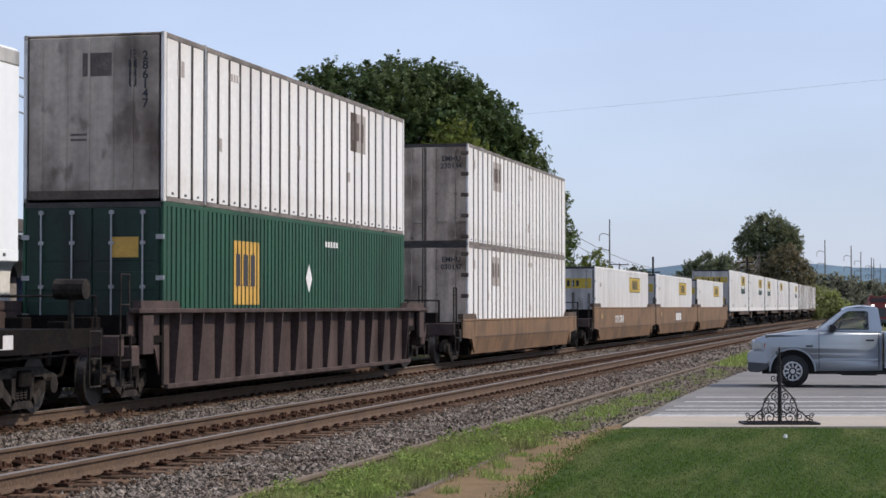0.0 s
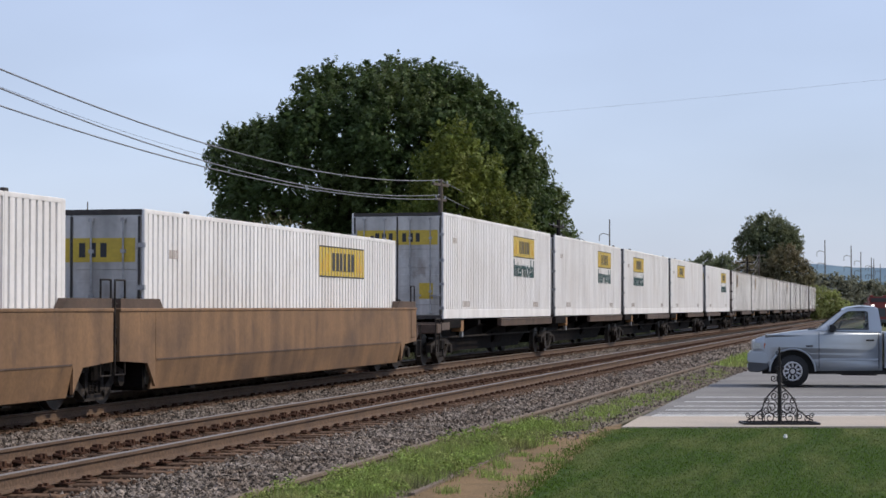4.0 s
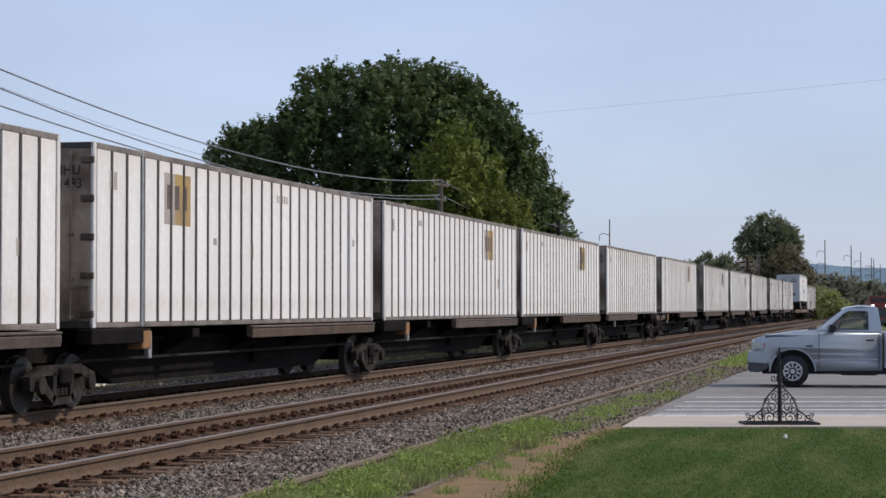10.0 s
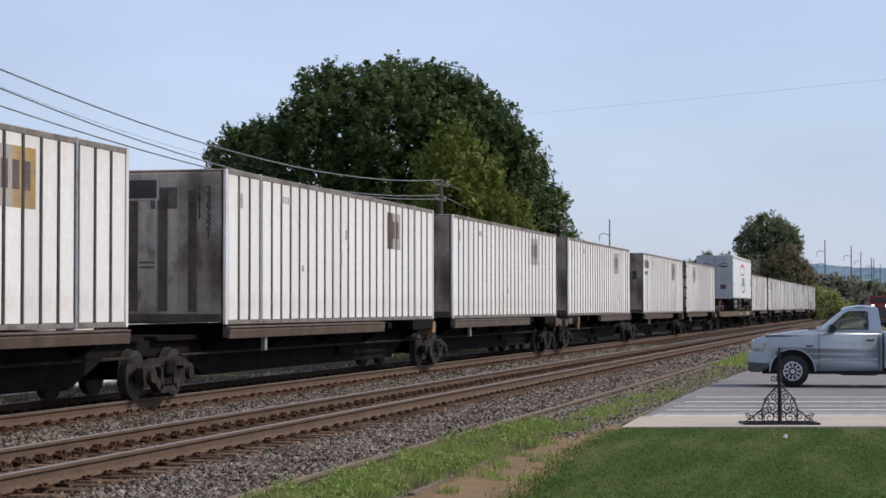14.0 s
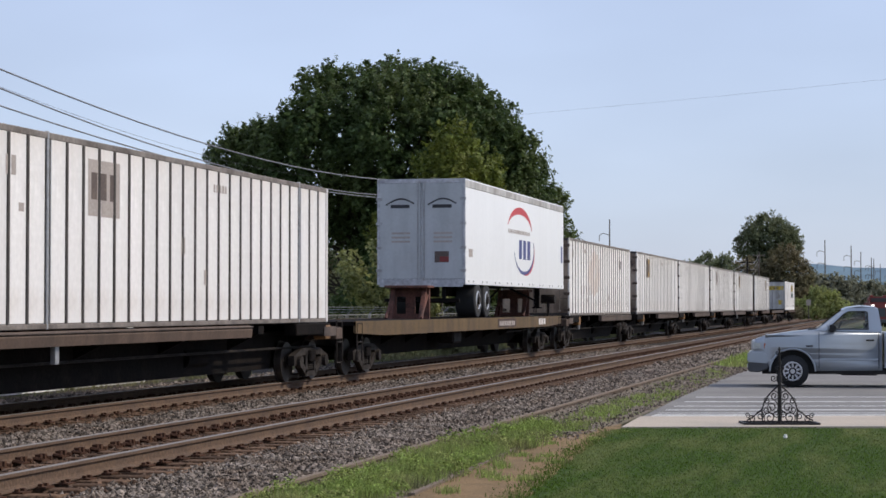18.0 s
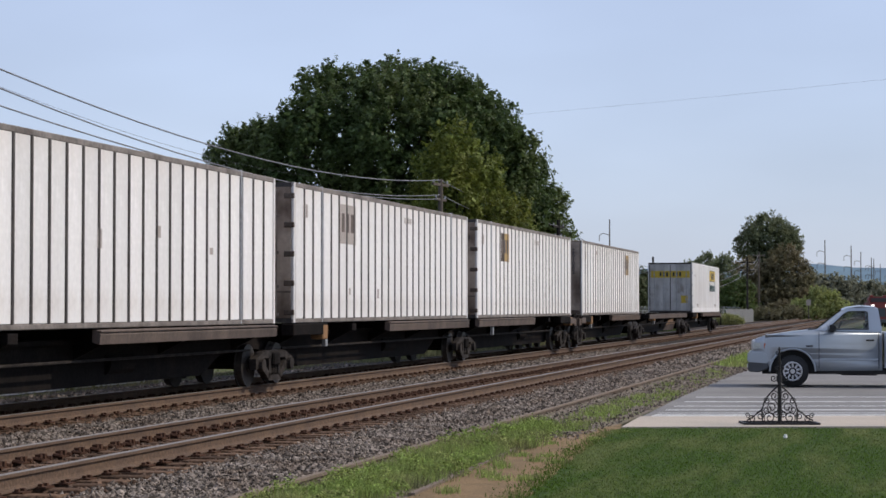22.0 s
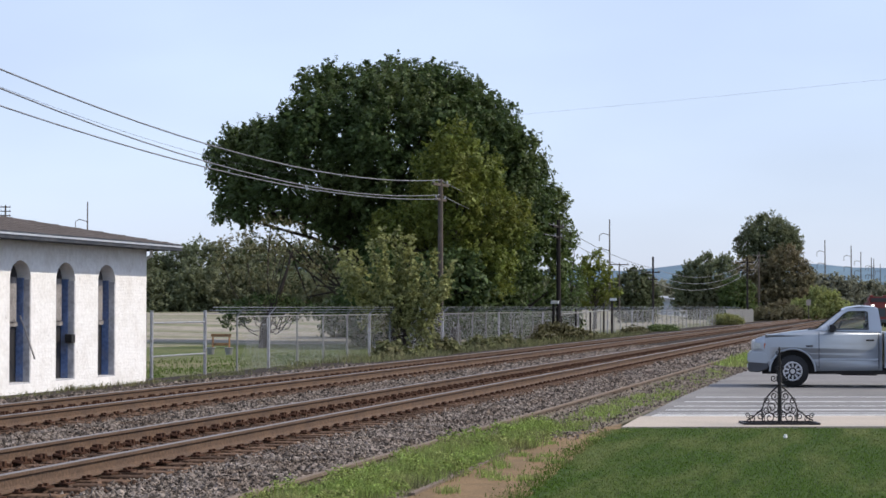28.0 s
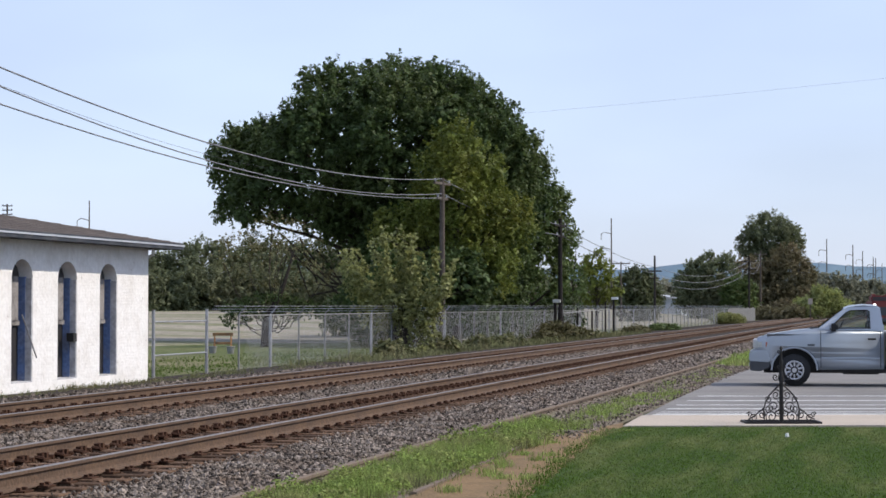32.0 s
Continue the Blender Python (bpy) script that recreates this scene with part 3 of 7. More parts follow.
        rod(bm, (x + ov - u, e0 + u, h + 0.062 + u * pitch), (x + ov - u, e1 - u, h + 0.062 + u * pitch), 0.012, 4)
    part("shingle_course", bm, M["shingle"], b)
    bm = bmesh.new()
    rod(bm, (x + 0.03, 39.42, 1.66), (x + 0.10, 40.02, 0.70), 0.018)
    part("prop_pole", bm, M["steel"], b)


shop()


# ---- fence ----
def fence():
    x = -19.7
    g = thing("gate", "galvanised pipe gate beside the white building", "gate", (0, 0, 0))
    for y in (48.85, 52.9):
        bm = bmesh.new()
        rod(bm, (x, y, -0.15), (x, y, 1.75), 0.05)
        part("post", bm, M["steel"], g)
    for z in (0.52, 1.42):
        bm = bmesh.new()
        rod(bm, (x, 48.85, z), (x, 52.9, z), 0.022)
        part("bar", bm, M["steel"], g)
    f = thing("chain_link_fence", "galvanised chain link fence with barbed wire along the railway", "fence")
    y, k = 55.65, 0
    while y < 232:
        bm = bmesh.new()
        rod(bm, (x, y, -0.12), (x, y, 1.58), 0.05 if k % 4 == 1 else 0.032, 6)
        rod(bm, (x, y, 1.58), (x + 0.24, y, 1.84), 0.02, 5)
        part("post", bm, M["steel"] if k % 4 == 1 else M["dullsteel"], f)
        y += 2.95
        k += 1
    bm = bmesh.new()
    rod(bm, (x, 55.65, 1.56), (x, 232, 1.56), 0.022, 6)
    part("top_rail", bm, M["dullsteel"], f)
    for d in (0.08, 0.16, 0.24):
        bm = bmesh.new()
        rod(bm, (x + d, 52.9, 1.58 + d * 1.08), (x + d, 232, 1.58 + d * 1.08), 0.008, 4)
        part("barbed_wire", bm, M["steel"], f)
    # woven mesh: thin crossing wires
    verts, faces = [], []
    def strand(a, b, w=0.0065):
        i = len(verts)
        verts.extend([(x, a[0], a[1] - w), (x, b[0], b[1] - w), (x, b[0], b[1] + w), (x, a[0], a[1] + w)])
        faces.append((i, i + 1, i + 2, i + 3))
    y = 55.65
    while y < 232:
        w = 0.0065 if y < 96 else 0.011
        strand((y, -0.05), (y + 1.58, 1.53), w)
        strand((y + 1.58, -0.05), (y, 1.53), w)
        y += 0.10 if y < 96 else 0.13
    tagged(part("wire_mesh", raw_mesh("wire_mesh", verts, faces, M["steel"]), None, f), kind="stuff")
    # pale panels at the fence's far end
    e = thing("board_fence", "pale weathered board fence by the crossing", "fence")
    for i in range(16):
        part("board", boxes((x + 0.1, x + 0.14, 214 + i * 2.4, 216.2 + i * 2.4, -0.1, 1.5 + 0.06 * (i % 3))), M["greyboard"], e)


fence()


def pipe_gate():
    g = thing("gate", "low white pipe barrier between dark posts by the fence", "gate", (-19.5, 0, 0))
    for y, h in ((110.5, 1.3), (115.5, 1.75), (121.0, 1.5), (126.5, 2.1)):
        bm = bmesh.new()
        rod(bm, (0, y, -0.2), (0, y, h), 0.06, 7)
        part("post", bm, M["tarpole"], g)
    bm = bmesh.new()
    rod(bm, (0.07, 110.0, 1.42), (0.07, 127.5, 1.62), 0.035, 7)
    part("bar", bm, M["dullsteel"], g)


pipe_gate()


def sawhorse():
    w = thing("sawhorse", "weathered orange wooden sawhorse on the gravel yard", "sawhorse", (-27.6, 76.0, -0.1), rz=12)
    part("rail", bevelled(boxes((-0.42, 0.42, -0.04, 0.04, 0.72, 0.84)), 0.008), M["orange"], w)
    part("board", bevelled(boxes((-0.36, 0.36, -0.10, -0.07, 0.36, 0.46)), 0.006), M["orange"], w)
    for x in (-0.34, 0.34):
        for y in (-0.22, 0.22):
            bm = bmesh.new()
            rod(bm, (x, y, 0.0), (x, 0, 0.78), 0.03, 6)
            part("leg", bm, M["orange"], w)


sawhorse()
for x, y in ((-27.75, 75.2), (-26.9, 75.0)):
    b = thing("tub", "grey plastic tub standing on the gravel yard", "tub", (x, y, -0.09), group="tubs in the yard")
    bm = bmesh.new()
    rod(bm, (0, 0, 0), (0, 0, 0.26), 0.13, 14, 0.17)
    part("body", bm, M["dullsteel"], b)
    bm = bmesh.new()
    rod(bm, (0, 0, 0.26), (0, 0, 0.29), 0.19, 14)
    part("rim", bm, M["dullsteel"], b)
p = thing("fence_post", "old dark wooden post at the corner of the building", "post", (-19.35, 47.45, -0.1))
bm = bmesh.new()
rod(bm, (0, 0, -0.2), (0.02, 0.04, 1.78), 0.055, 7, 0.045)
part("post", bm, M["tarpole"], p)


# ---- plants ----
def leaves(name, blobs, tuft, per, leaf, material, parent, up=1.5, gap=0.8, seed=1, low=None, depth=0.22, ragged=0.14, inner=True):
    """A crown: flame-shaped tufts of small leaves over a union of ellipsoids (x, y, z, rx, ry, rz),
    an outer layer and a coarser inner one."""
    rg = np.random.default_rng(seed)
    B = np.array(blobs, float)
    quads, centres = [], []
    for layer, (scale, size, k_leaf, k_per) in enumerate(((1.0, tuft, 1.0, 1.0), (0.74, tuft * 1.35, 2.0, 0.5))[: 2 if inner else 1]):
        wt = (B[:, 3] * B[:, 5] + B[:, 4] * B[:, 5] + B[:, 3] * B[:, 4]) * scale * scale
        n = int(12.6 * wt.sum() / 3 / (size * gap) ** 2 * 2.2) + 12
        pick = rg.choice(len(B), n, p=wt / wt.sum())
        d = rg.normal(size=(n, 3))
        d /= np.linalg.norm(d, axis=1)[:, None]
        lump = np.array([noise.noise(Vector(q) * 2.4 + Vector((seed, k * 3.1, 0))) + 0.6 * noise.noise(Vector(q) * 5.5 + Vector((k, seed, 2))) for q, k in zip(d, pick)])
        c = B[pick, :3] + d * ((scale * (1.0 - depth * rg.random(n) ** 2) * (1.0 + ragged * lump))[:, None]) * B[pick, 3:]
        deep = np.zeros(n, bool)
        for k in range(len(B)):
            deep |= ((((c - B[k, :3]) / (B[k, 3:] * scale)) ** 2).sum(1) < 0.62) & (pick != k)
        if low:
            deep |= c[:, 2] < np.interp(c[:, 0], low[0], low[1]) + size * 0.6 * up
        c, d = c[~deep], d[~deep]
        cell, keep = {}, []
        step = size * gap
        for i, q in enumerate((c / step).round().astype(int).tolist()):
            if tuple(q) not in cell:
                cell[tuple(q)] = i
                keep.append(i)
        c, d = c[keep], d[keep]
        n, m = len(c), max(6, int(per * k_per))
        if not n:
            continue
        # each tuft is a bunch of short leafy sprays that reach outwards and up
        k_spray = max(4, m // 16)
        sd = rg.normal(size=(n, k_spray, 3)) + d[:, None, :] * 0.75 + np.array((0, 0, 0.36 * up))
        sd /= np.linalg.norm(sd, axis=2)[:, :, None]
        reach = size * (0.5 + 0.55 * rg.random((n, k_spray)))
        idx = np.arange(m) % k_spray
        along = 0.12 + 0.88 * np.sqrt(rg.random((n, m)))
        off = sd[:, idx] * (reach[:, idx] * along)[:, :, None] + rg.normal(size=(n, m, 3)) * (size * 0.15 * (1.2 - along))[:, :, None]
        off[:, :, 2] *= 0.75 + 0.25 * up
        p = (c[:, None, :] + off).reshape(-1, 3)
        nrm = sd[:, idx].reshape(-1, 3) * 0.7 + np.array((0, 0, 0.45)) + rg.normal(size=p.shape) * 0.5
        nrm /= np.linalg.norm(nrm, axis=1)[:, None]
        u = np.cross(nrm, rg.normal(size=p.shape))
        u /= np.linalg.norm(u, axis=1)[:, None]
        v = np.cross(nrm, u)
        s = (leaf * k_leaf * (0.6 + 0.8 * rg.random(len(p))))[:, None]
        quads.append(np.stack([p - u * s, p - v * s * 0.62, p + u * s, p + v * s * 0.62], 1).reshape(-1, 3))
        if layer == 0:
            centres = c
    quad = np.concatenate(quads)
    me = bpy.data.meshes.new(name)
    me.from_pydata(quad.tolist(), [], np.arange(len(quad)).reshape(-1, 4).tolist())
    me.materials.append(material)
    ob = new(name, me)
    ob.parent = parent
    return ob, centres


def lobed(blobs, n, r0, r1, seed):
    """The ellipsoids with rounded boughs standing out of their surfaces."""
    rg = random.Random(seed)
    out = list(blobs)
    for k in range(n):
        x, y, z, a, b, c = blobs[rg.randrange(len(blobs))]
        v = Vector((rg.gauss(0, 1), rg.gauss(0, 1), rg.gauss(0.35, 1))).normalized()
        r = rg.uniform(r0, r1)
        out.append((x + v.x * a * 0.87, y + v.y * b * 0.87, z + v.z * c * 0.87, r, r, r * 1.15))
    return out


def tree(label, base, height, r0, blobs, crowns, seed=1, limbs=14, name="tree", lean=(0, 0), low=None, up=1.5, gap=0.8, ragged=0.14, inner=True):
    t = thing(name, label, "tree" if name == "tree" else "shrub", base)
    rg = random.Random(seed)
    bm = bmesh.new()
    top = Vector((lean[0], lean[1], height))
    pts = [Vector((0, 0, -0.15)), Vector((0.05, 0.03, height * 0.25)) + top * 0.0, top * 0.6, top]
    rs = [r0 * 1.25, r0, r0 * 0.6, r0 * 0.2]
    for i in range(3):
        rod(bm, pts[i], pts[i + 1], rs[i], 9, rs[i + 1])
    part("trunk", bm, M["bark"], t)
    made, thin = [], set()
    for k, (bl, tuft, per, leaf, m, *own) in enumerate(crowns):      # own: the spacing of a sparse crown
        ob, c = leaves("crown", bl, tuft, per, leaf, m, t, seed=seed * 10 + k, low=None if own else low, up=up, gap=own[0] if own else gap, ragged=ragged, inner=inner and not own)
        picked = list(c)[:: max(1, len(c) // (9 if own else limbs))]
        if own:
            thin.update(range(len(made), len(made) + len(picked)))
        made.extend(picked)
    bm = bmesh.new()
    for k, c in enumerate(made[: limbs * 3]):
        c = Vector(c)
        if k in thin:      # slender bare branches that sweep up and out
            a = pts[0].lerp(top, rg.uniform(0.16, 0.4))
            mid = Vector((c.x * rg.uniform(0.5, 0.8), c.y * 0.55, c.z * rg.uniform(0.45, 0.75)))
            tube(bm, [a, a.lerp(mid, 0.5) + Vector((0, 0, -0.25)), mid, mid.lerp(c, 0.6) + Vector((0, 0, rg.uniform(-0.3, 0.2))), c], r0 * 0.09 + 0.01, 5)
            continue
        a = pts[0].lerp(top, min(0.9, max(0.18, 0.55 * c.z / max(height, 1))))
        mid = a.lerp(c, 0.5) + Vector((rg.uniform(-0.3, 0.3), rg.uniform(-0.3, 0.3), 0.25))
        rod(bm, a, mid, r0 * 0.32, 6, r0 * 0.2)
        rod(bm, mid, c, r0 * 0.2, 5, r0 * 0.06)
    part("limb", bm, M["bark"], t)
    return t


# the great tree behind the fence, with lighter trees round it
tree("great round shade tree with dense dark green leaves", (-27.2, 101.5, 0), 10.5, 0.5, None, [
    (lobed([(0.5, 0, 9.2, 5.0, 5.0, 5.2), (-5.8, -1, 7.9, 2.6, 3.4, 2.7), (3.9, 0, 7.6, 3.3, 4.3, 4.6), (-3.4, -1, 8.9, 3.8, 4.0, 3.8), (2.7, 0, 10.8, 3.0, 3.6, 3.4), (0.2, 0, 11.2, 2.8, 3.2, 3.3), (5.2, 0.5, 8.2, 2.4, 3.0, 3.6), (-2.5, 0, 11.4, 2.3, 3.0, 3.0), (-7.1, -1, 9.4, 1.7, 1.8, 1.7), (-6.6, -1, 6.4, 2.0, 2.2, 1.2)], 60, 0.9, 1.4, 9), 0.9, 170, 0.085, M["leaf"]),
    ([(-5.6, -1, 5.0, 2.6, 2.2, 0.8), (-3.4, -1, 4.6, 1.8, 2.0, 0.8)], 0.7, 34, 0.075, M["leaf"], 1.9),
], seed=3, limbs=26, low=((-9.5, -7.6, -6.0, -3.5, -1.5, 0.5, 2.0), (5.7, 5.6, 6.0, 5.6, 3.8, 2.0, 1.4)), gap=0.9, ragged=0.10, up=1.5)
tree("yellowing green tree in front of darker trees", (-21.9, 94.0, 0), 6.5, 0.22, None, [
    (lobed([(-0.2, 0, 6.9, 1.8, 2.0, 3.0), (0.8, 0, 4.2, 1.6, 2.0, 2.6), (1.4, 0.4, 6.0, 1.3, 1.4, 2.0)], 14, 0.7, 1.1, 5), 0.75, 130, 0.07, M["leaf_yellow"]),
    ([(-3.0, 0, 5.6, 1.3, 1.3, 0.8)], 0.7, 110, 0.075, M["leaf_yellow"]),
], seed=5, low=((-9, 9), (1.8, 1.8)), gap=0.92, ragged=0.16, up=1.7)
tree("tall green tree beside the fence", (-22.35, 114.0, 0), 8.0, 0.28, None, [
    (lobed([(-0.9, 0, 6.4, 2.1, 2.6, 5.2), (0.75, 1, 4.7, 1.3, 2.0, 4.0), (-2.3, 0, 8.2, 1.9, 2.2, 3.3)], 18, 0.8, 1.3, 7), 0.85, 150, 0.08, M["leaf_mid"]),
], seed=7, low=((-9, 9), (1.8, 1.8)), up=1.8, gap=0.9, ragged=0.14)
tree("small dark tree under the great tree", (-23.5, 88.0, 0), 3.4, 0.14, None, [
    ([(0, 0, 2.5, 2.0, 2.0, 1.5), (2.0, 4, 2.7, 1.7, 2, 1.5)], 0.8, 110, 0.09, M["leaf"]),
], seed=8)
tree("small dark tree under the great tree", (-22.4, 104.0, 0), 3.2, 0.14, None, [
    ([(0, 0, 2.3, 1.9, 2.0, 1.2), (-2.4, 4, 2.5, 1.7, 2, 1.2)], 0.8, 110, 0.09, M["leaf"]),
], seed=9)
for k, (x, y, r, h) in enumerate(((-33.5, 116, 2.0, 2.6), (-30.4, 113, 2.3, 3.4), (-27.0, 115, 2.4, 3.8), (-24.2, 111, 2.0, 3.6), (-22.2, 119, 1.8, 3.0), (-21.6, 99, 1.0, 1.9), (-25.6, 93, 1.3, 2.6))):
    b = thing("shrub", "dark leafy undergrowth below the great tree", "shrub", (x, y, -0.1), group="undergrowth")
    leaves("foliage", [(0, 0, h * 0.42, r, r, h * 0.5), (r * 0.6, 0, h * 0.3, r * 0.7, r * 0.8, h * 0.36)], 0.7, 60, 0.09, M["leaf"], b, seed=70 + k, ragged=0.25)
# bright shrub by the pole, with upright shoots
rs = random.Random(12)
shoots = []
for k in range(26):
    u = rs.uniform(-2.7, 2.2)
    top = 4.5 - 0.30 * abs(u + 0.1) ** 1.5 + rs.uniform(-0.8, 0.4)
    back = rs.uniform(-0.6, 0.6)
    for i in range(6):
        shoots.append((u * (0.45 + 0.11 * i), back, top * (0.38 + 0.124 * i), 0.16 - 0.018 * i, 0.16 - 0.018 * i, 0.3))
tree("leafy light green sapling shrub with upright shoots at the fence", (-19.3, 73.9, -0.05), 2.6, 0.07, None, [
    ([(-0.25, -0.1, 2.0, 0.8, 0.6, 0.6), (0.8, 0.2, 1.8, 0.6, 0.6, 0.6), (0.3, 0.1, 1.2, 0.8, 0.7, 0.42), (0.65, 0.15, 0.6, 0.25, 0.3, 0.5)], 0.42, 34, 0.055, M["leaf_bright"]),
    (shoots, 0.27, 18, 0.075, M["leaf_bright"], 0.85),
], seed=11, name="shrub", gap=0.95, ragged=0.25, up=1.7, inner=False)
tree("thin crooked tree with sparse drooping leaves", (-29.94, 88.2, -0.1), 4.6, 0.17, None, [
    ([(0.4, 0, 3.9, 2.4, 1.6, 0.9), (-1.4, 0, 4.4, 1.4, 1.1, 0.6), (1.7, 0.3, 3.0, 1.4, 0.9, 0.6), (0.8, 0, 5.3, 1.5, 1.0, 0.7)], 0.7, 34, 0.06, M["leaf_dry"], 1.15),
    ([(-0.9, 0, 1.75, 1.1, 0.8, 0.35), (0.3, 0, 2.1, 1.2, 0.8, 0.3), (1.6, 0, 1.8, 1.1, 0.7, 0.3), (-1.5, 0, 1.3, 0.6, 0.5, 0.25)], 0.42, 46, 0.06, M["leaf"], 0.9),
], seed=13, lean=(1.5, 0), gap=1.3, up=1.0)


def bush(x, y, w, h, m, label, seed):
    b = thing("shrub", label, "shrub", (x, y, -0.08))
    leaves("foliage", [(0, 0, h * 0.42, w / 2, w / 2, h * 0.5), (w * 0.3, w * 0.2, h * 0.3, w / 3, w / 3, h * 0.36)], 0.3, 34, 0.055, m, b, seed=seed, up=1.8, ragged=0.3)


for i, (x, y, w, h, k) in enumerate(((-18.6, 76.5, 1.2, 0.7, "dryweed"), (-18.4, 83, 1.0, 0.4, "dryweed"), (-18.6, 90, 1.2, 0.4, "dryweed"), (-18.9, 102, 1.2, 0.5, "leaf_dry"), (-18.9, 105, 2.2, 0.95, "leaf_dry"), (-18.6, 113, 1.0, 0.45, "leaf_dry"),
                                     (-18.8, 70.0, 1.2, 0.45, "dryweed"), (-18.7, 135, 1.6, 0.3, "leaf_dry"), (-18.7, 150, 2, 0.3, "leaf_mid"), (-18.9, 205, 3.0, 1.1, "leaf_bright"))):
    bush(x, y, w, h, M[k], "weedy bush at the foot of the fence", 20 + i)


def woods(name, label, rows, leaf, m, seed, per=60, tuft=1.3, ragged=0.2):
    """A belt of far trees in one piece: rows of (x, y, z, rx, ry, rz)."""
    w = tagged(new(name), label, "woods", kind="stuff")
    leaves("foliage", rows, tuft, per, leaf, m, w, seed=seed, gap=0.85, ragged=ragged)
    return w


def belt(x0, y0, x1, y1, n, h, r, seed):
    rg = random.Random(seed)
    out = []
    for i in range(n):
        t = (i + 0.5) / n
        hh = h * rg.uniform(0.72, 1.1)
        out.append((x0 + (x1 - x0) * t, y0 + (y1 - y0) * t + rg.uniform(-4, 4), hh * 0.42, r * rg.uniform(0.85, 1.3), r, hh * 0.52))
        out.append((x0 + (x1 - x0) * (t + 0.4 / n), y0 + (y1 - y0) * t - 4 + rg.uniform(-2, 2), hh * 0.22, r * 0.8, r * 0.7, hh * 0.3))
    return out


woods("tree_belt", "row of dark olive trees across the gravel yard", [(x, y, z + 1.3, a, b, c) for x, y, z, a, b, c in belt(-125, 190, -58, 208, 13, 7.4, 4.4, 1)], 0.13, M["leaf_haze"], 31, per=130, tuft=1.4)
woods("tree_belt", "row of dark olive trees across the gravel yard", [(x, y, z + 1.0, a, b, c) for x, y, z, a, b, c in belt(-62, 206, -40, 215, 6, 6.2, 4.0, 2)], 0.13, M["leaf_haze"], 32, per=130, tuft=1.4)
tree("thin grey-green tree beyond the fence", (-25.3, 148.2, -0.1), 5.0, 0.16, None, [
    ([(-0.2, 0, 4.9, 0.75, 0.8, 2.2), (0.2, 0, 3.2, 0.8, 0.8, 1.0)], 0.6, 50, 0.085, M["leaf_mid"]),
], seed=41, gap=1.15, ragged=0.3)
tree("yellowing tree beyond the fence", (-26.0, 163.4, -0.1), 4.6, 0.16, None, [
    ([(0, 0, 4.4, 1.2, 1.2, 2.0), (1.0, 0.3, 3.3, 0.8, 0.8, 1.4), (-0.8, 0, 3.0, 0.7, 0.7, 1.1)], 0.7, 70, 0.09, M["leaf_yellow"]),
], seed=42, gap=0.95, ragged=0.25)
woods("tree_belt", "dark round trees beyond the fence", [(-32.2, 234, 3.9, 2.2, 2.2, 2.2), (-33.7, 233.6, 3.4, 1.3, 1.4, 1.6), (-30.5, 234.4, 2.6, 1.2, 1.3, 1.5), (-32.0, 233, 1.6, 2.6, 1.5, 1.5)], 0.14, M["leaf_olive"], 34, tuft=0.9)
woods("tree_belt", "dark trees below the tall tree", [(-29.0, 286, 5.2, 3.4, 3, 3.7), (-31.8, 285.5, 4.2, 1.9, 2.5, 2.8), (-26.7, 286.6, 6.0, 1.7, 2, 3.2), (-29, 285, 2.4, 4.6, 2, 2.4)], 0.12, M["leaf_haze"], 38, tuft=1.1, per=120)
tree("tall round dark tree standing over the tree line", (-22.0, 315.4, 0), 12, 0.6, None, [
    ([(-0.1, 0, 12.6, 3.9, 3.8, 3.4), (-3.1, -0.6, 11.5, 1.7, 2.0, 1.9), (2.9, 0.6, 11.6, 1.8, 2.2, 2.4), (0, 0, 8.6, 2.6, 2.6, 2.6)], 1.25, 150, 0.12, M["leaf_haze"]),
], seed=17, ragged=0.2)
woods("tree_belt", "browning trees in front of the tall tree", [(-19.0, 309, 6.2, 3.4, 3, 4.6), (-22.9, 308.2, 4.6, 3.3, 3, 3.3), (-16.9, 309.6, 5.0, 2.0, 2, 3.6), (-25.0, 307.6, 5.6, 2.2, 2, 3.4), (-20, 307, 2.5, 6, 2, 2.6)], 0.12, M["leaf_brown"], 39, tuft=1.2, per=130)
woods("tree_belt", "round green bush under the tall tree", [(-24.2, 282.2, 3.4, 2.3, 2, 2.2), (-24.2, 282.2, 1.4, 2.5, 2, 1.5)], 0.15, M["leaf_mid"], 40, tuft=0.9)
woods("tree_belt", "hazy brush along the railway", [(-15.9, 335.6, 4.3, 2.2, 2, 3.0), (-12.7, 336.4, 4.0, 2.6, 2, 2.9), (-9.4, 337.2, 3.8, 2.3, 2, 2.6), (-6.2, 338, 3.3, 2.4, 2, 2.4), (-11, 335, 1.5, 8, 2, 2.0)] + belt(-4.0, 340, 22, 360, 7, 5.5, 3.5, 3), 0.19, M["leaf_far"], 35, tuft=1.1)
woods("tree_belt", "light green bushes along the railway", [(-13.9, 266, 1.6, 1.4, 2, 1.2), (-12.0, 266.5, 2.6, 1.3, 2, 1.7), (-10.4, 267.2, 2.1, 1.5, 2, 1.6), (-13.0, 265, 1.0, 2.0, 1.5, 1.0), (-9.0, 267.5, 1.4, 1.2, 2, 1.0)], 0.10, M["leaf_grass"], 36, tuft=0.7)
woods("tree_belt", "low brown weeds on the bank beyond the crossing", [(-17.2, 262, 0.5, 1.5, 2, 0.7), (-15.4, 263, 0.8, 1.6, 2, 0.9), (-19.4, 268, 0.6, 1.5, 2, 0.8), (-17.0, 272, 1.2, 2.0, 2, 1.2)], 0.10, M["leaf_brown"], 44, tuft=0.6)
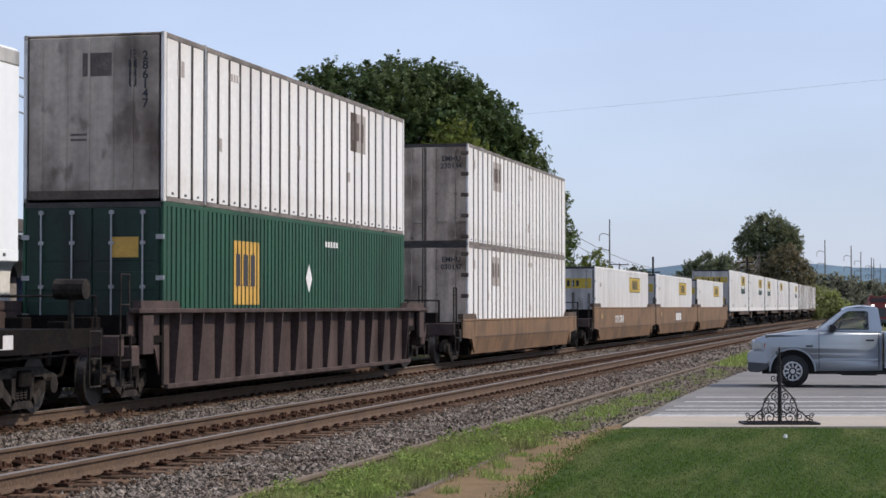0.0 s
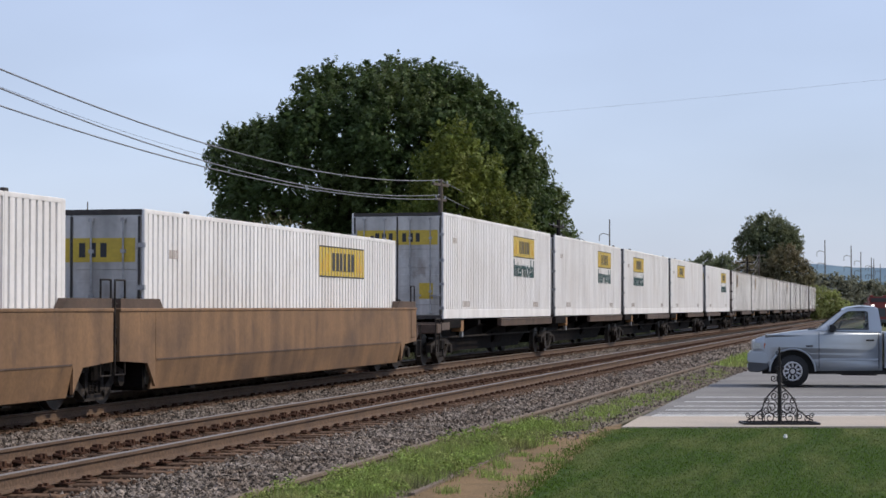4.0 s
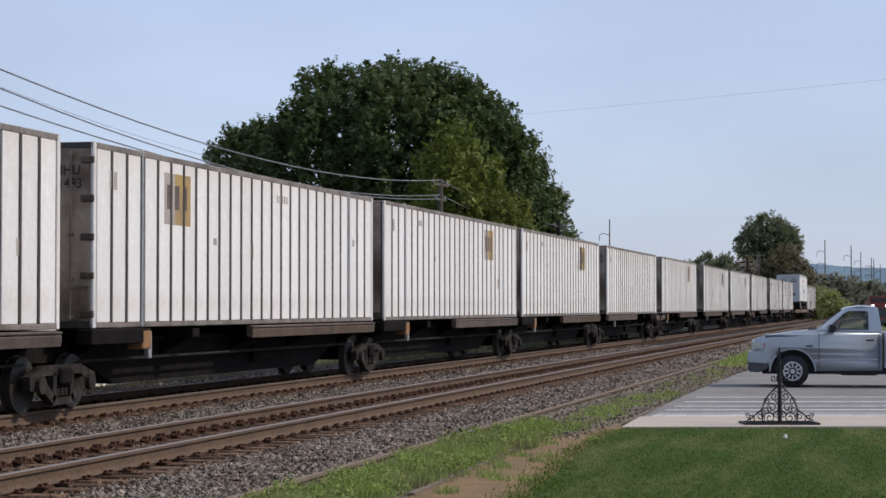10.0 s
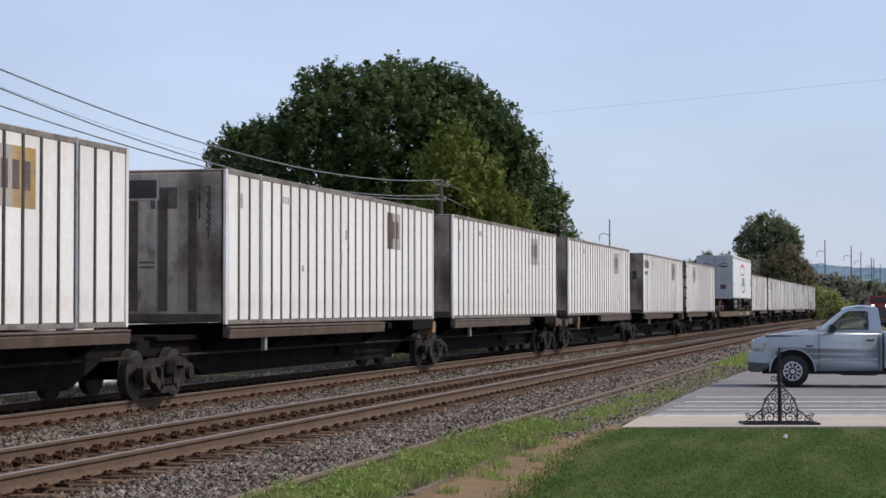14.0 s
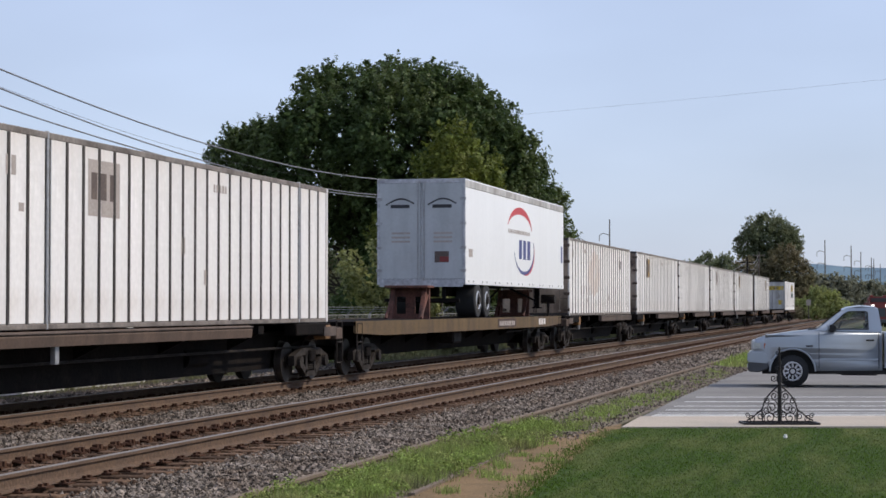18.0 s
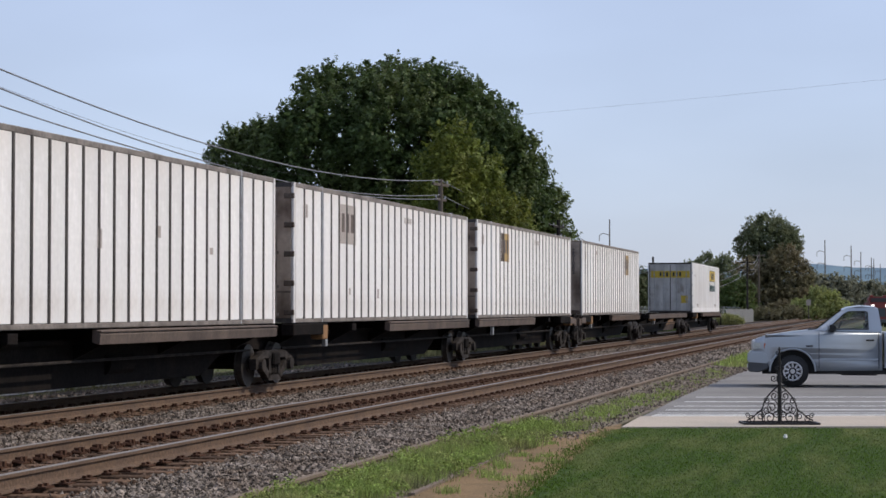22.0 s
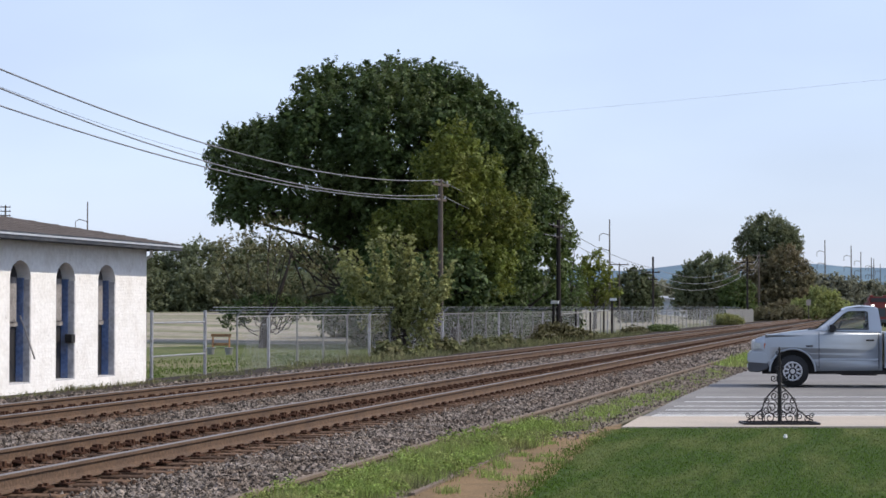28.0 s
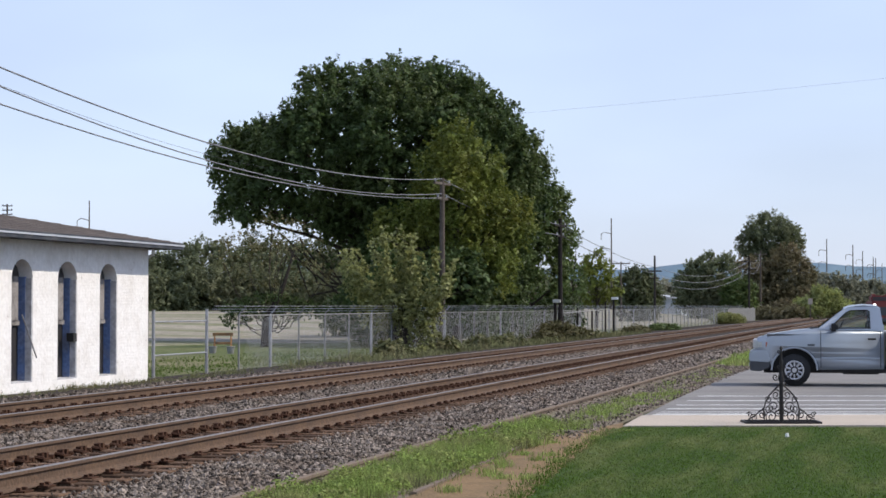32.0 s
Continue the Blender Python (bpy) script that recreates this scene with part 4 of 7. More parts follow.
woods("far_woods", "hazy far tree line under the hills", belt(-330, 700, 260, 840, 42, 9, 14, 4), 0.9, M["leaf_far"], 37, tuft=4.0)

# hills on the horizon, with the distance haze put into their colour
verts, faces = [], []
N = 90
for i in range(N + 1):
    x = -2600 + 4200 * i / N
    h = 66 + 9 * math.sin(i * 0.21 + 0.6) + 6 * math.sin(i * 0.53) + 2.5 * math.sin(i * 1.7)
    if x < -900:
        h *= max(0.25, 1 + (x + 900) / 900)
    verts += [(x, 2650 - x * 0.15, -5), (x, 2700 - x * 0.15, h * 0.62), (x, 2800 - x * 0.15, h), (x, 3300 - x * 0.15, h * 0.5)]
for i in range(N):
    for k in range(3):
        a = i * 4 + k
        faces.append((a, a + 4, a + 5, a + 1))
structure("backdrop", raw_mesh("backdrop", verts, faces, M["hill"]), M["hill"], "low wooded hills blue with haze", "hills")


# ---- poles and wires ----
def pole(at, h, r=0.13, arms=(), m="wood", label="weathered wooden utility pole", boxy=False):
    p = thing("utility_pole", label, "utility pole", at)
    bm = bmesh.new()
    rod(bm, (0, 0, -0.3), (0, 0, h), r, 8, r * 0.72)
    part("pole", bm, M[m], p)
    for z, x0, x1, rz in arms:
        a = part("crossarm", boxes((x0, x1, -0.05, 0.05, z - 0.06, z + 0.06)), M[m], p)
        a.rotation_euler = (0, 0, radians(rz))
        for x in (x0 + 0.1, x1 - 0.1):
            bm = bmesh.new()
            rod(bm, (x, 0, z + 0.06), (x, 0, z + 0.2), 0.04, 6)
            i = part("insulator", bm, M["steel"], p)
            i.rotation_euler = (0, 0, radians(rz))
    return p


def monopole(at, h, r, side=-1, arms=3):
    p = thing("power_pole", "tall thin steel transmission pole with side arms", "power pole", at)
    bm = bmesh.new()
    rod(bm, (0, 0, -0.3), (0, 0, h), r, 7, r * 0.5)
    part("shaft", bm, M["wood"], p)
    for k in range(arms):
        bm = bmesh.new()
        z = h * (0.84 - 0.16 * k)
        tube(bm, [(0, 0, z), (side * h * 0.07, 0, z + h * 0.02), (side * h * 0.105, 0, z), (side * h * 0.105, 0, z - h * 0.06)], r * 0.35, 5)
        part("arm", bm, M["wood"], p)


pole((-21.3, 88.4, -0.1), 7.9, 0.15, arms=((7.65, -0.9, 0.9, 80), (6.95, -0.6, 0.6, 80)))
pole((-19.42, 109.2, -0.1), 6.9, 0.15, arms=((6.5, -0.9, 0.9, 80), (5.9, -0.6, 0.6, 80)), m="tarpole", label="dark tarred wooden utility pole")
pole((-24.3, 189, -0.1), 6.8, 0.13, arms=((5.3, -0.7, 0.7, 30), (4.6, -0.5, 0.5, 30)), m="tarpole", label="dark tarred wooden utility pole")
pole((-20.3, 252, -0.1), 8.3, 0.15, arms=((7.6, -1, 1, 30), (6.6, -1, 1, 30)), m="tarpole", label="dark tarred wooden utility pole")
pole((-103.7, 211.4, 1.2), 12.6, 0.14, arms=((12.4, -0.6, 0.6, 20), (11.9, -0.6, 0.6, 20), (11.4, -0.6, 0.6, 20)))
pole((-22.6, 302.5, -0.1), 10.4, 0.14, arms=((9.8, -1, 1, 30),))
pole((-33.3, 228, -0.1), 7.1, 0.10, arms=((6.9, -1.1, 1.1, 10),))


def cable(points, sag, r, m="wire", label="slack overhead utility wire"):
    bm = bmesh.new()
    for a, b in zip(points, points[1:]):
        a, b = Vector(a), Vector(b)
        pts = []
        for i in range(25):
            t = i / 24
            q = a.lerp(b, t)
            q.z -= sag * 4 * t * (1 - t)
            pts.append(q)
        tube(bm, pts, r, 5)
    return tagged(new("overhead_wire", mesh_of("overhead_wire", bm, M[m])), label, "wire", group="overhead wires")


cable([(-20.9, 20, 9.82), (-21.3, 88.4, 7.77)], 1.85, 0.022)
cable([(-20.9, 20, 9.53), (-21.3, 88.4, 7.08)], 1.89, 0.020)
cable([(-20.9, 20, 8.43), (-21.3, 88.4, 6.88)], 1.45, 0.020)
cable([(-21.3, 88.4, 7.77), (-19.42, 109.2, 6.45)], 0.3, 0.02)
cable([(-21.3, 88.4, 7.08), (-19.42, 109.2, 5.85)], 0.3, 0.02)
cable([(-19.42, 109.2, 6.45), (-24.3, 188.5, 5.6)], 0.35, 0.02, "darkwire")
cable([(-19.42, 109.2, 5.85), (-24.2, 188.5, 5.0)], 0.35, 0.02, "darkwire")
for h in (5.6, 4.9, 4.2):
    cable([(-24.2, 189.0, h), (-20.3, 252, h + 2.0)], 1.4, 0.024)
    cable([(-20.3, 252, h + 2.0), (-22.6, 302, h + 4.2)], 0.8, 0.024)
cable([(-34.2, 145.7, 16.2), (19.5, 107.1, 15.9)], 0.25, 0.005, "darkwire", "thin high power wire")
cable([(-21.2, 20, 9.3), (-30.5, 100.0, 8.8)], 1.2, 0.006, "darkwire", "thin high power wire")
for px, py, h, r in ((-52.4, 347, 17.6, 0.2), (-82.0, 185.8, 12.7, 0.12), (-19.1, 458, 17.3, 0.2), (-15.3, 531, 18.2, 0.24), (-15.4, 640, 19.5, 0.26), (-13.6, 720, 19.5, 0.27), (-13.8, 780, 20.5, 0.28), (-12.4, 850, 20, 0.28), (-9.6, 930, 19, 0.28), (-6.5, 1000, 18, 0.28)):
    monopole((px, py, -0.1), h, r)

# crossing furniture by the fence
for x, y, h in ((-19.35, 107.2, 2.12), (-19.35, 129.1, 2.35)):
    s = thing("track_sign", "dark post with a small white board by the fence", "sign", (x, y, -0.1))
    bm = bmesh.new()
    rod(bm, (0, 0, -0.2), (0, 0, h), 0.08, 6)
    part("post", bm, M["tarpole"], s)
    part("board", bevelled(boxes((-0.14, 0.3, -0.06, 0.06, h, h + 0.17)), 0.01), M["signwhite"], s)
s = thing("relay_cabinet", "small white metal cabinet beside the track", "cabinet", (-19.0, 112.9, -0.08))
part("case", bevelled(boxes((-0.75, 0.0, -0.3, 0.3, 0, 0.75)), 0.02), M["signwhite"], s)
part("lid", bevelled(boxes((-0.8, 0.05, -0.34, 0.34, 0.75, 0.80)), 0.01), M["steel"], s)
s = thing("track_sign", "white board on a post in the bushes", "sign", (-12.5, 250, -0.1))
part("board", bevelled(boxes((-0.28, 0.28, -0.03, 0.03, 2.1, 2.85)), 0.01), M["concrete"], s)
bm = bmesh.new()
rod(bm, (0, 0, -0.2), (0, 0, 2.1), 0.06, 6)
part("post", bm, M["wood"], s)
w = thing("warehouse", "low white metal warehouse far behind the fence", "building", (-42.1, 335.2, -0.1))
part("wall", boxes((-6, 3.5, 0, 18, 0, 3.0)), M["coolwall"], w)
bm = bmesh.new()
prism(bm, [(-6.3, 3.0), (3.8, 3.0), (-1.2, 3.9)], -0.3, 18.3, "y")
part("roof", bm, M["steel"], w)
for k in range(3):
    part("door", boxes((-4.6 + k * 2.9, -2.6 + k * 2.9, -0.06, 0.0, 0, 2.3)), M["greyframe"], w)


# ---- the pickup in the car park ----
def pickup():
    """Local x runs from nose to tail, the near side faces -y; the front axle is at x = 0."""
    t = thing("pickup_truck", "silver blue pickup truck with grey bumper parked on the asphalt", "pickup truck", (-2.706, 46.54, 0), rz=3.5)
    W = 0.93
    arc = lambda cx, r, a0, a1, n: [(cx + r * math.cos(radians(a0 + (a1 - a0) * i / n)), 0.37 + r * math.sin(radians(a0 + (a1 - a0) * i / n))) for i in range(n + 1)]
    # front clip and doors below the belt
    low = [(-0.88, 0.62), (-0.90, 0.95), (-0.84, 1.11), (-0.60, 1.19), (0.05, 1.29), (0.52, 1.335), (2.02, 1.29), (2.02, 0.40), (0.62, 0.38)] + arc(0.0, 0.50, 2, 178, 12) + [(-0.56, 0.57), (-0.88, 0.60)]
    bm = bmesh.new()
    prism(bm, low, -W, W, "y")
    for co, no in (((0, 0, 1.16), (0, 0, 1)), ((0, 0, 0.98), (0, 0, 1)), ((0, 0, 0.82), (0, 0, 1)), ((0, 0, 0.68), (0, 0, 1)), ((0, 0, 0.54), (0, 0, 1)), ((-0.58, 0, 0), (1, 0, 0))):
        bmesh.ops.bisect_plane(bm, geom=bm.verts[:] + bm.edges[:] + bm.faces[:], plane_co=co, plane_no=no)
    for v in bm.verts:
        v.co.y *= 1.0 - 0.14 * (v.co.z - 0.9) ** 2
        v.co.y *= 1.0 - 0.24 * max(0, -0.58 - v.co.x)
    bmesh.ops.bevel(bm, geom=[e for e in bm.edges if abs(e.verts[0].co.y - e.verts[1].co.y) < 0.08 and (e.verts[0].co.z + e.verts[1].co.z) / 2 > 0.6], offset=0.045, segments=3, affect="EDGES")
    body = smooth(part("body", bm, M["silver"], t), 0.03)
    for p in body.data.polygons:
        p.use_smooth = p.use_smooth or abs(p.normal.y) > 0.8
    # cab
    OUT = ((0.50, 1.30), (1.12, 1.775), (1.24, 1.83), (1.86, 1.845), (1.94, 1.80), (2.02, 1.28))
    WIN = ((0.80, 1.34), (1.17, 1.69), (1.27, 1.745), (1.64, 1.755), (1.70, 1.72), (1.72, 1.34))

    def flank(u, z, s, inset=0.0):
        """A point on the cab's leaning side."""
        k = min(1, max(0, (z - 1.30) / 0.55))
        return (u, s * (0.90 - 0.162 * k - inset), z)

    bm = bmesh.new()
    crown = [(u, z) for u, z in (OUT[1], OUT[2], (1.55, 1.866), OUT[3], OUT[4])]
    for lift in (0.0, -0.035):
        rows = [[bm.verts.new((u, y, z + lift + 0.03 * (1 - (y / 0.74) ** 2))) for y in (-0.742, -0.66, -0.4, 0, 0.4, 0.66, 0.742)] for u, z in crown]
        for r0, r1 in zip(rows, rows[1:]):
            for q in range(6):
                bm.faces.new((r0[q], r0[q + 1], r1[q + 1], r1[q]))
    cab = smooth(part("cab_roof", bm, M["silver"], t))
    part("rear_panel", boxes((1.95, 2.02, -0.86, 0.86, 1.28, 1.42)), M["silver"], cab)
    bm = bmesh.new()
    q = [bm.verts.new(p) for p in ((2.0, -0.84, 1.42), (2.0, 0.84, 1.42), (1.945, 0.73, 1.795), (1.945, -0.73, 1.795))]
    bm.faces.new(q)
    part("rear_window", bm, M["clearglass"], cab).visible_shadow = False
    part("dashboard", bevelled(boxes((0.56, 0.92, -0.78, 0.78, 1.27, 1.37)), 0.03), M["plastic"], t)
    part("seat_back", bevelled(boxes((1.66, 1.84, -0.72, 0.72, 1.2, 1.52)), 0.05, 2), M["plastic"], t)
    for s in (-0.42, 0.42):
        part("headrest", bevelled(boxes((1.70, 1.80, s - 0.13, s + 0.13, 1.53, 1.66)), 0.03, 2), M["plastic"], t)
    bm = bmesh.new()
    for i in range(20):
        a0, a1 = 2 * math.pi * i / 20, 2 * math.pi * (i + 1) / 20
        rod(bm, (1.06 + 0.09 * math.sin(a0), -0.4 + 0.19 * math.cos(a0), 1.37 + 0.17 * math.sin(a0)), (1.06 + 0.09 * math.sin(a1), -0.4 + 0.19 * math.cos(a1), 1.37 + 0.17 * math.sin(a1)), 0.016, 5)
    part("steering_wheel", bm, M["tyre"], t)
    for s in (-1, 1):
        bm = bmesh.new()
        for inset in (0.0, 0.03):
            o = [bm.verts.new(flank(u, z, s, inset)) for u, z in OUT]
            w = [bm.verts.new(flank(u, z, s, inset)) for u, z in WIN]
            for i in range(6):
                bm.faces.new((o[i], o[(i + 1) % 6], w[(i + 1) % 6], w[i]))
            if inset:
                for ring, was in ((o, o0), (w, w0)):
                    for i in range(6):
                        bm.faces.new((was[i], was[(i + 1) % 6], ring[(i + 1) % 6], ring[i]))
            o0, w0 = o, w
        part("window_frame", bm, M["silver"], cab)
        bm = bmesh.new()
        bm.faces.new([bm.verts.new(flank(u, z, s, 0.016)) for u, z in WIN])
        part("side_window", bm, M["clearglass"], cab).visible_shadow = False
        bm = bmesh.new()
        tube(bm, [flank(u, z, s, -0.004) for u, z in WIN + WIN[:1]], 0.011, 5)
        part("window_seal", bm, M["tyre"], cab)
        # pale panel added on the pillar to imitate the windscreen's bright sky reflection
        bm = bmesh.new()
        for inset in (-0.004, 0.004):
            bm.faces.new([bm.verts.new(flank(u, z, s, inset)) for u, z in ((0.55, 1.325), (1.13, 1.765), (1.165, 1.745), (0.70, 1.335))])
        part("windscreen_edge", bm, M["lampglass"], cab)
        m = part("mirror", bevelled(boxes((0.80, 0.98, *sorted((s * 0.95, s * 1.17)), 1.27, 1.45)), 0.04, 2), M["tyre"], t)
        part("mirror_glass", boxes((0.978, 0.985, *sorted((s * 0.98, s * 1.14)), 1.30, 1.44)), M["darkglass"], m)
        part("mirror_cap", bevelled(boxes((0.79, 0.84, *sorted((s * 0.97, s * 1.15)), 1.31, 1.44)), 0.02, 2), M["silver"], m)
        part("mirror_arm", boxes((0.84, 0.92, *sorted((s * 0.87, s * 0.96)), 1.28, 1.36)), M["tyre"], m)
        for u in (0.60, 1.945):
            bm = bmesh.new()
            tube(bm, [(u, s * 0.93 * (1 - 0.14 * (z - 0.9) ** 2), z) for z in (0.44, 0.54, 0.68, 0.82, 0.98, 1.16, 1.27)], 0.008, 5)
            part("door_gap", bm, M["tyre"], t)
        part("door_handle", bevelled(boxes((1.66, 1.84, *sorted((s * 0.92, s * 0.955)), 1.07, 1.11)), 0.01), M["tyre"], t)
        part("moulding", bevelled(boxes((0.62, 1.93, *sorted((s * 0.91, s * 0.932)), 0.62, 0.67)), 0.008), M["silver"], t)
        part("badge", boxes((0.30, 0.46, *sorted((s * 0.93, s * 0.937)), 0.93, 0.97)), M["plastic"], t)
        hl = part("headlight", bevelled(boxes((-0.905, -0.66, *sorted((s * 0.60, s * 0.895)), 0.875, 1.035)), 0.02, 2), M["lampglass"], t)
        part("turn_lens", bevelled(boxes((-0.665, -0.59, *sorted((s * 0.80, s * 0.918)), 0.885, 1.03)), 0.02), M["amber"], hl)
        # flares over the wheels
        for cx in (0.0, 3.05):
            bm = bmesh.new()
            pts = [(cx + 0.52 * math.cos(radians(a)), 0.37 + 0.52 * math.sin(radians(a))) for a in range(0, 181, 12)]
            for (u0, z0), (u1, z1) in zip(pts, pts[1:]):
                rod(bm, (u0, s * 0.915, z0), (u1, s * 0.915, z1), 0.02, 6)
            part("wheel_flare", bm, M["silver"], t)
    bm = bmesh.new()
    bm.faces.new([bm.verts.new(p) for p in ((0.53, -0.86, 1.335), (0.53, 0.86, 1.335), (1.115, 0.735, 1.785), (1.115, -0.735, 1.785))])
    part("windscreen", bm, M["clearglass"], cab).visible_shadow = False
    part("wiper_cowl", boxes((0.36, 0.56, -0.75, 0.75, 1.318, 1.352)), M["tyre"], t)
    part("bonnet_seam", boxes((-0.80, 0.48, -0.80, -0.79, 1.16, 1.17)), M["plastic"], t)
    bp = bmesh.new()
    prism(bp, [(-1.03, 0.58), (-1.03, 0.78), (-0.98, 0.83), (-0.60, 0.83), (-0.52, 0.60), (-0.56, 0.55)], -0.93, 0.93, "y")
    part("front_bumper", bevelled(bp, 0.025, 2), M["silver"], t)
    bp = bmesh.new()
    prism(bp, [(-1.01, 0.36), (-1.02, 0.58), (-0.52, 0.58), (-0.56, 0.42), (-0.78, 0.34)], -0.90, 0.90, "y")
    part("air_dam", bevelled(bp, 0.02), M["plastic"], t)
    part("grille", bevelled(boxes((-0.945, -0.86, -0.58, 0.58, 0.85, 1.08)), 0.02), M["chrome"], t)
    for s in (-0.8, 0.8):
        part("fog_lamp", bevelled(boxes((-1.035, -1.0, s - 0.07, s + 0.07, 0.46, 0.54)), 0.01), M["lampglass"], t)
    # bed
    bm = bmesh.new()
    prism(bm, [(2.07, 0.46), (2.07, 1.27), (4.15, 1.27), (4.15, 0.50)] + arc(3.05, 0.50, 2, 178, 12), -W, W, "y")
    bd = part("bed", bm, M["silver"], t)
    bm = bmesh.new()
    prism(bm, [(2.09, 0.55), (2.09, 1.16), (2.20, 1.21), (2.55, 1.22), (2.7, 1.0), (2.6, 0.55)], -W - 0.12, -W + 0.02, "y")
    part("step_fender", bevelled(bm, 0.04, 2), M["silver"], t)
    part("tail_lamp", bevelled(boxes((4.12, 4.17, -0.93, -0.80, 0.8, 1.2)), 0.01), M["redpaint"], t)
    part("rear_bumper", bevelled(boxes((4.1, 4.35, -0.9, 0.9, 0.48, 0.66)), 0.02), M["chrome"], t)
    part("running_gear", boxes((-0.7, 4.0, -0.55, 0.55, 0.30, 0.48), (0.6, 2.5, -0.86, -0.8, 0.33, 0.40), (1.1, 1.9, -0.8, -0.6, 0.28, 0.40)), M["tyre"], t)
    for cx in (0.0, 3.05):
        part("wheel_well", boxes((cx - 0.5, cx + 0.5, -0.7, 0.7, 0.35, 0.9)), M["tyre"], t)
    for cx in (0.0, 3.05):
        for s in (-1, 1):
            bm = bmesh.new()
            rod(bm, (cx, s * 0.68, 0.37), (cx, s * 0.92, 0.37), 0.37, 32)
            ty = smooth(part("tyre", bevelled(bm, 0.045, 2), M["tyre"], t))
            bm = bmesh.new()
            for i in range(32):
                a0, a1 = 2 * math.pi * i / 32, 2 * math.pi * (i + 1) / 32
                rod(bm, (cx + 0.205 * math.cos(a0), s * 0.915, 0.37 + 0.205 * math.sin(a0)), (cx + 0.205 * math.cos(a1), s * 0.915, 0.37 + 0.205 * math.sin(a1)), 0.022, 6)
            for i in range(10):
                a = 2 * math.pi * i / 10 + 0.3
                rod(bm, (cx + 0.09 * math.cos(a), s * 0.905, 0.37 + 0.09 * math.sin(a)), (cx + 0.195 * math.cos(a), s * 0.912, 0.37 + 0.195 * math.sin(a)), 0.03, 6, 0.022)
            rod(bm, (cx, s * 0.88, 0.37), (cx, s * 0.915, 0.37), 0.115, 20)
            rod(bm, (cx, s * 0.88, 0.37), (cx, s * 0.94, 0.37), 0.055, 14)
            part("rim", bm, M["chrome"], ty)
    return t


pickup()


# ---- wrought iron stand at the edge of the lawn ----
def iron_stand():
    t = thing("iron_stand", "black wrought iron scrollwork stand on a flat frame", "stand", (-2.01, 31.10, 0.015), rz=13.4)
    t.scale = (0.93, 0.93, 1.0)
    bm = bmesh.new()
    rod(bm, (0, 0, 0), (0, 0, 0.66), 0.036, 10, 0.034)
    rod(bm, (0, 0, 0.66), (0, 0, 0.80), 0.05, 10, 0.03)
    rod(bm, (0, 0, 0.80), (0, 0, 1.16), 0.02, 8, 0.016)
    rod(bm, (0, 0, 0.93), (0, 0, 0.98), 0.03, 8)
    rod(bm, (0, 0, 1.16), (0, 0, 1.21), 0.032, 8, 0.01)
    part("post", bm, M["iron"], t)
    for y in (-0.32, 0.32):
        bm = bmesh.new()
        box(bm, -0.64, 0.62, y - 0.02, y + 0.02, 0, 0.035)
        part("base_bar", bm, M["iron"], t)
    for x in (-0.63, 0.61):
        part("end_bar", boxes((x - 0.02, x + 0.02, -0.30, 0.30, 0.002, 0.037)), M["iron"], t)
    part("base_rail", boxes((-0.6, 0.6, -0.015, 0.015, 0.004, 0.034)), M["iron"], t)

    def spiral(cx, cz, r, turns, start, sgn):
        pts = []
        n = int(18 * turns)
        for i in range(n + 1):
            k = i / n
            a = start + sgn * 2 * math.pi * turns * k
            rr = r * (1 - 0.82 * k)
            pts.append((cx + rr * math.cos(a), 0, cz + rr * math.sin(a)))
        return pts

    for s in (-1, 1):
        bm = bmesh.new()
        tube(bm, [(s * 0.03, 0, 0.60), (s * 0.10, 0, 0.54), (s * 0.20, 0, 0.44), (s * 0.27, 0, 0.33), (s * 0.30, 0, 0.20), (s * 0.29, 0, 0.05)], 0.013, 6)
        part("brace", bm, M["iron"], t)
        bm = bmesh.new()
        tube(bm, [(s * 0.29, 0, 0.24), (s * 0.38, 0, 0.17), (s * 0.47, 0, 0.10), (s * 0.56, 0, 0.06)], 0.012, 6)
        part("brace", bm, M["iron"], t)
        for cx, cz, r, tr, st in ((0.09, 0.44, 0.085, 1.6, 1.2), (0.13, 0.26, 0.115, 1.8, 2.0), (0.17, 0.10, 0.10, 1.6, -1.0), (0.33, 0.13, 0.075, 1.5, 0.6), (0.47, 0.08, 0.06, 1.5, 0.3), (0.06, 0.16, 0.06, 1.5, 3.0), (0.22, 0.36, 0.055, 1.4, 0.3), (0.10, 0.72, 0.06, 1.4, 2.6), (0.05, 0.88, 0.035, 1.3, 2.6), (0.22, 0.22, 0.07, 1.5, 2.2), (0.54, 0.13, 0.045, 1.4, 0.2), (0.04, 1.12, 0.03, 1.2, 2.8)):
            bm = bmesh.new()
            tube(bm, spiral(s * cx, cz, r, tr, st if s > 0 else math.pi - st, s), 0.009, 5)
            part("scroll", bm, M["iron"], t)
    return t


iron_stand()

# small white marker in the grass
b = thing("lawn_marker", "small white plastic marker in the lawn", "marker", (-1.74, 28.1, 0.0))
bm = bmesh.new()
rod(bm, (0, 0, -0.02), (0, 0, 0.05), 0.035, 10, 0.02)
part("cap", bm, M["signwhite"], b)

# a red vehicle with lit lamps far down the road
v = thing("red_truck", "red truck far off with its headlamps lit", "truck", (-2.84, 190.0, -0.09), rz=8)
part("body", bevelled(boxes((-0.92, 0.92, 0, 5.0, 0.55, 2.35)), 0.08, 2), M["redpaint"], v)
part("cab_top", bevelled(boxes((-0.85, 0.85, 0.9, 2.8, 2.35, 2.9)), 0.1, 2), M["redpaint"], v)
part("windscreen", boxes((-0.72, 0.72, 0.86, 0.9, 2.4, 2.78)), M["darkglass"], v)
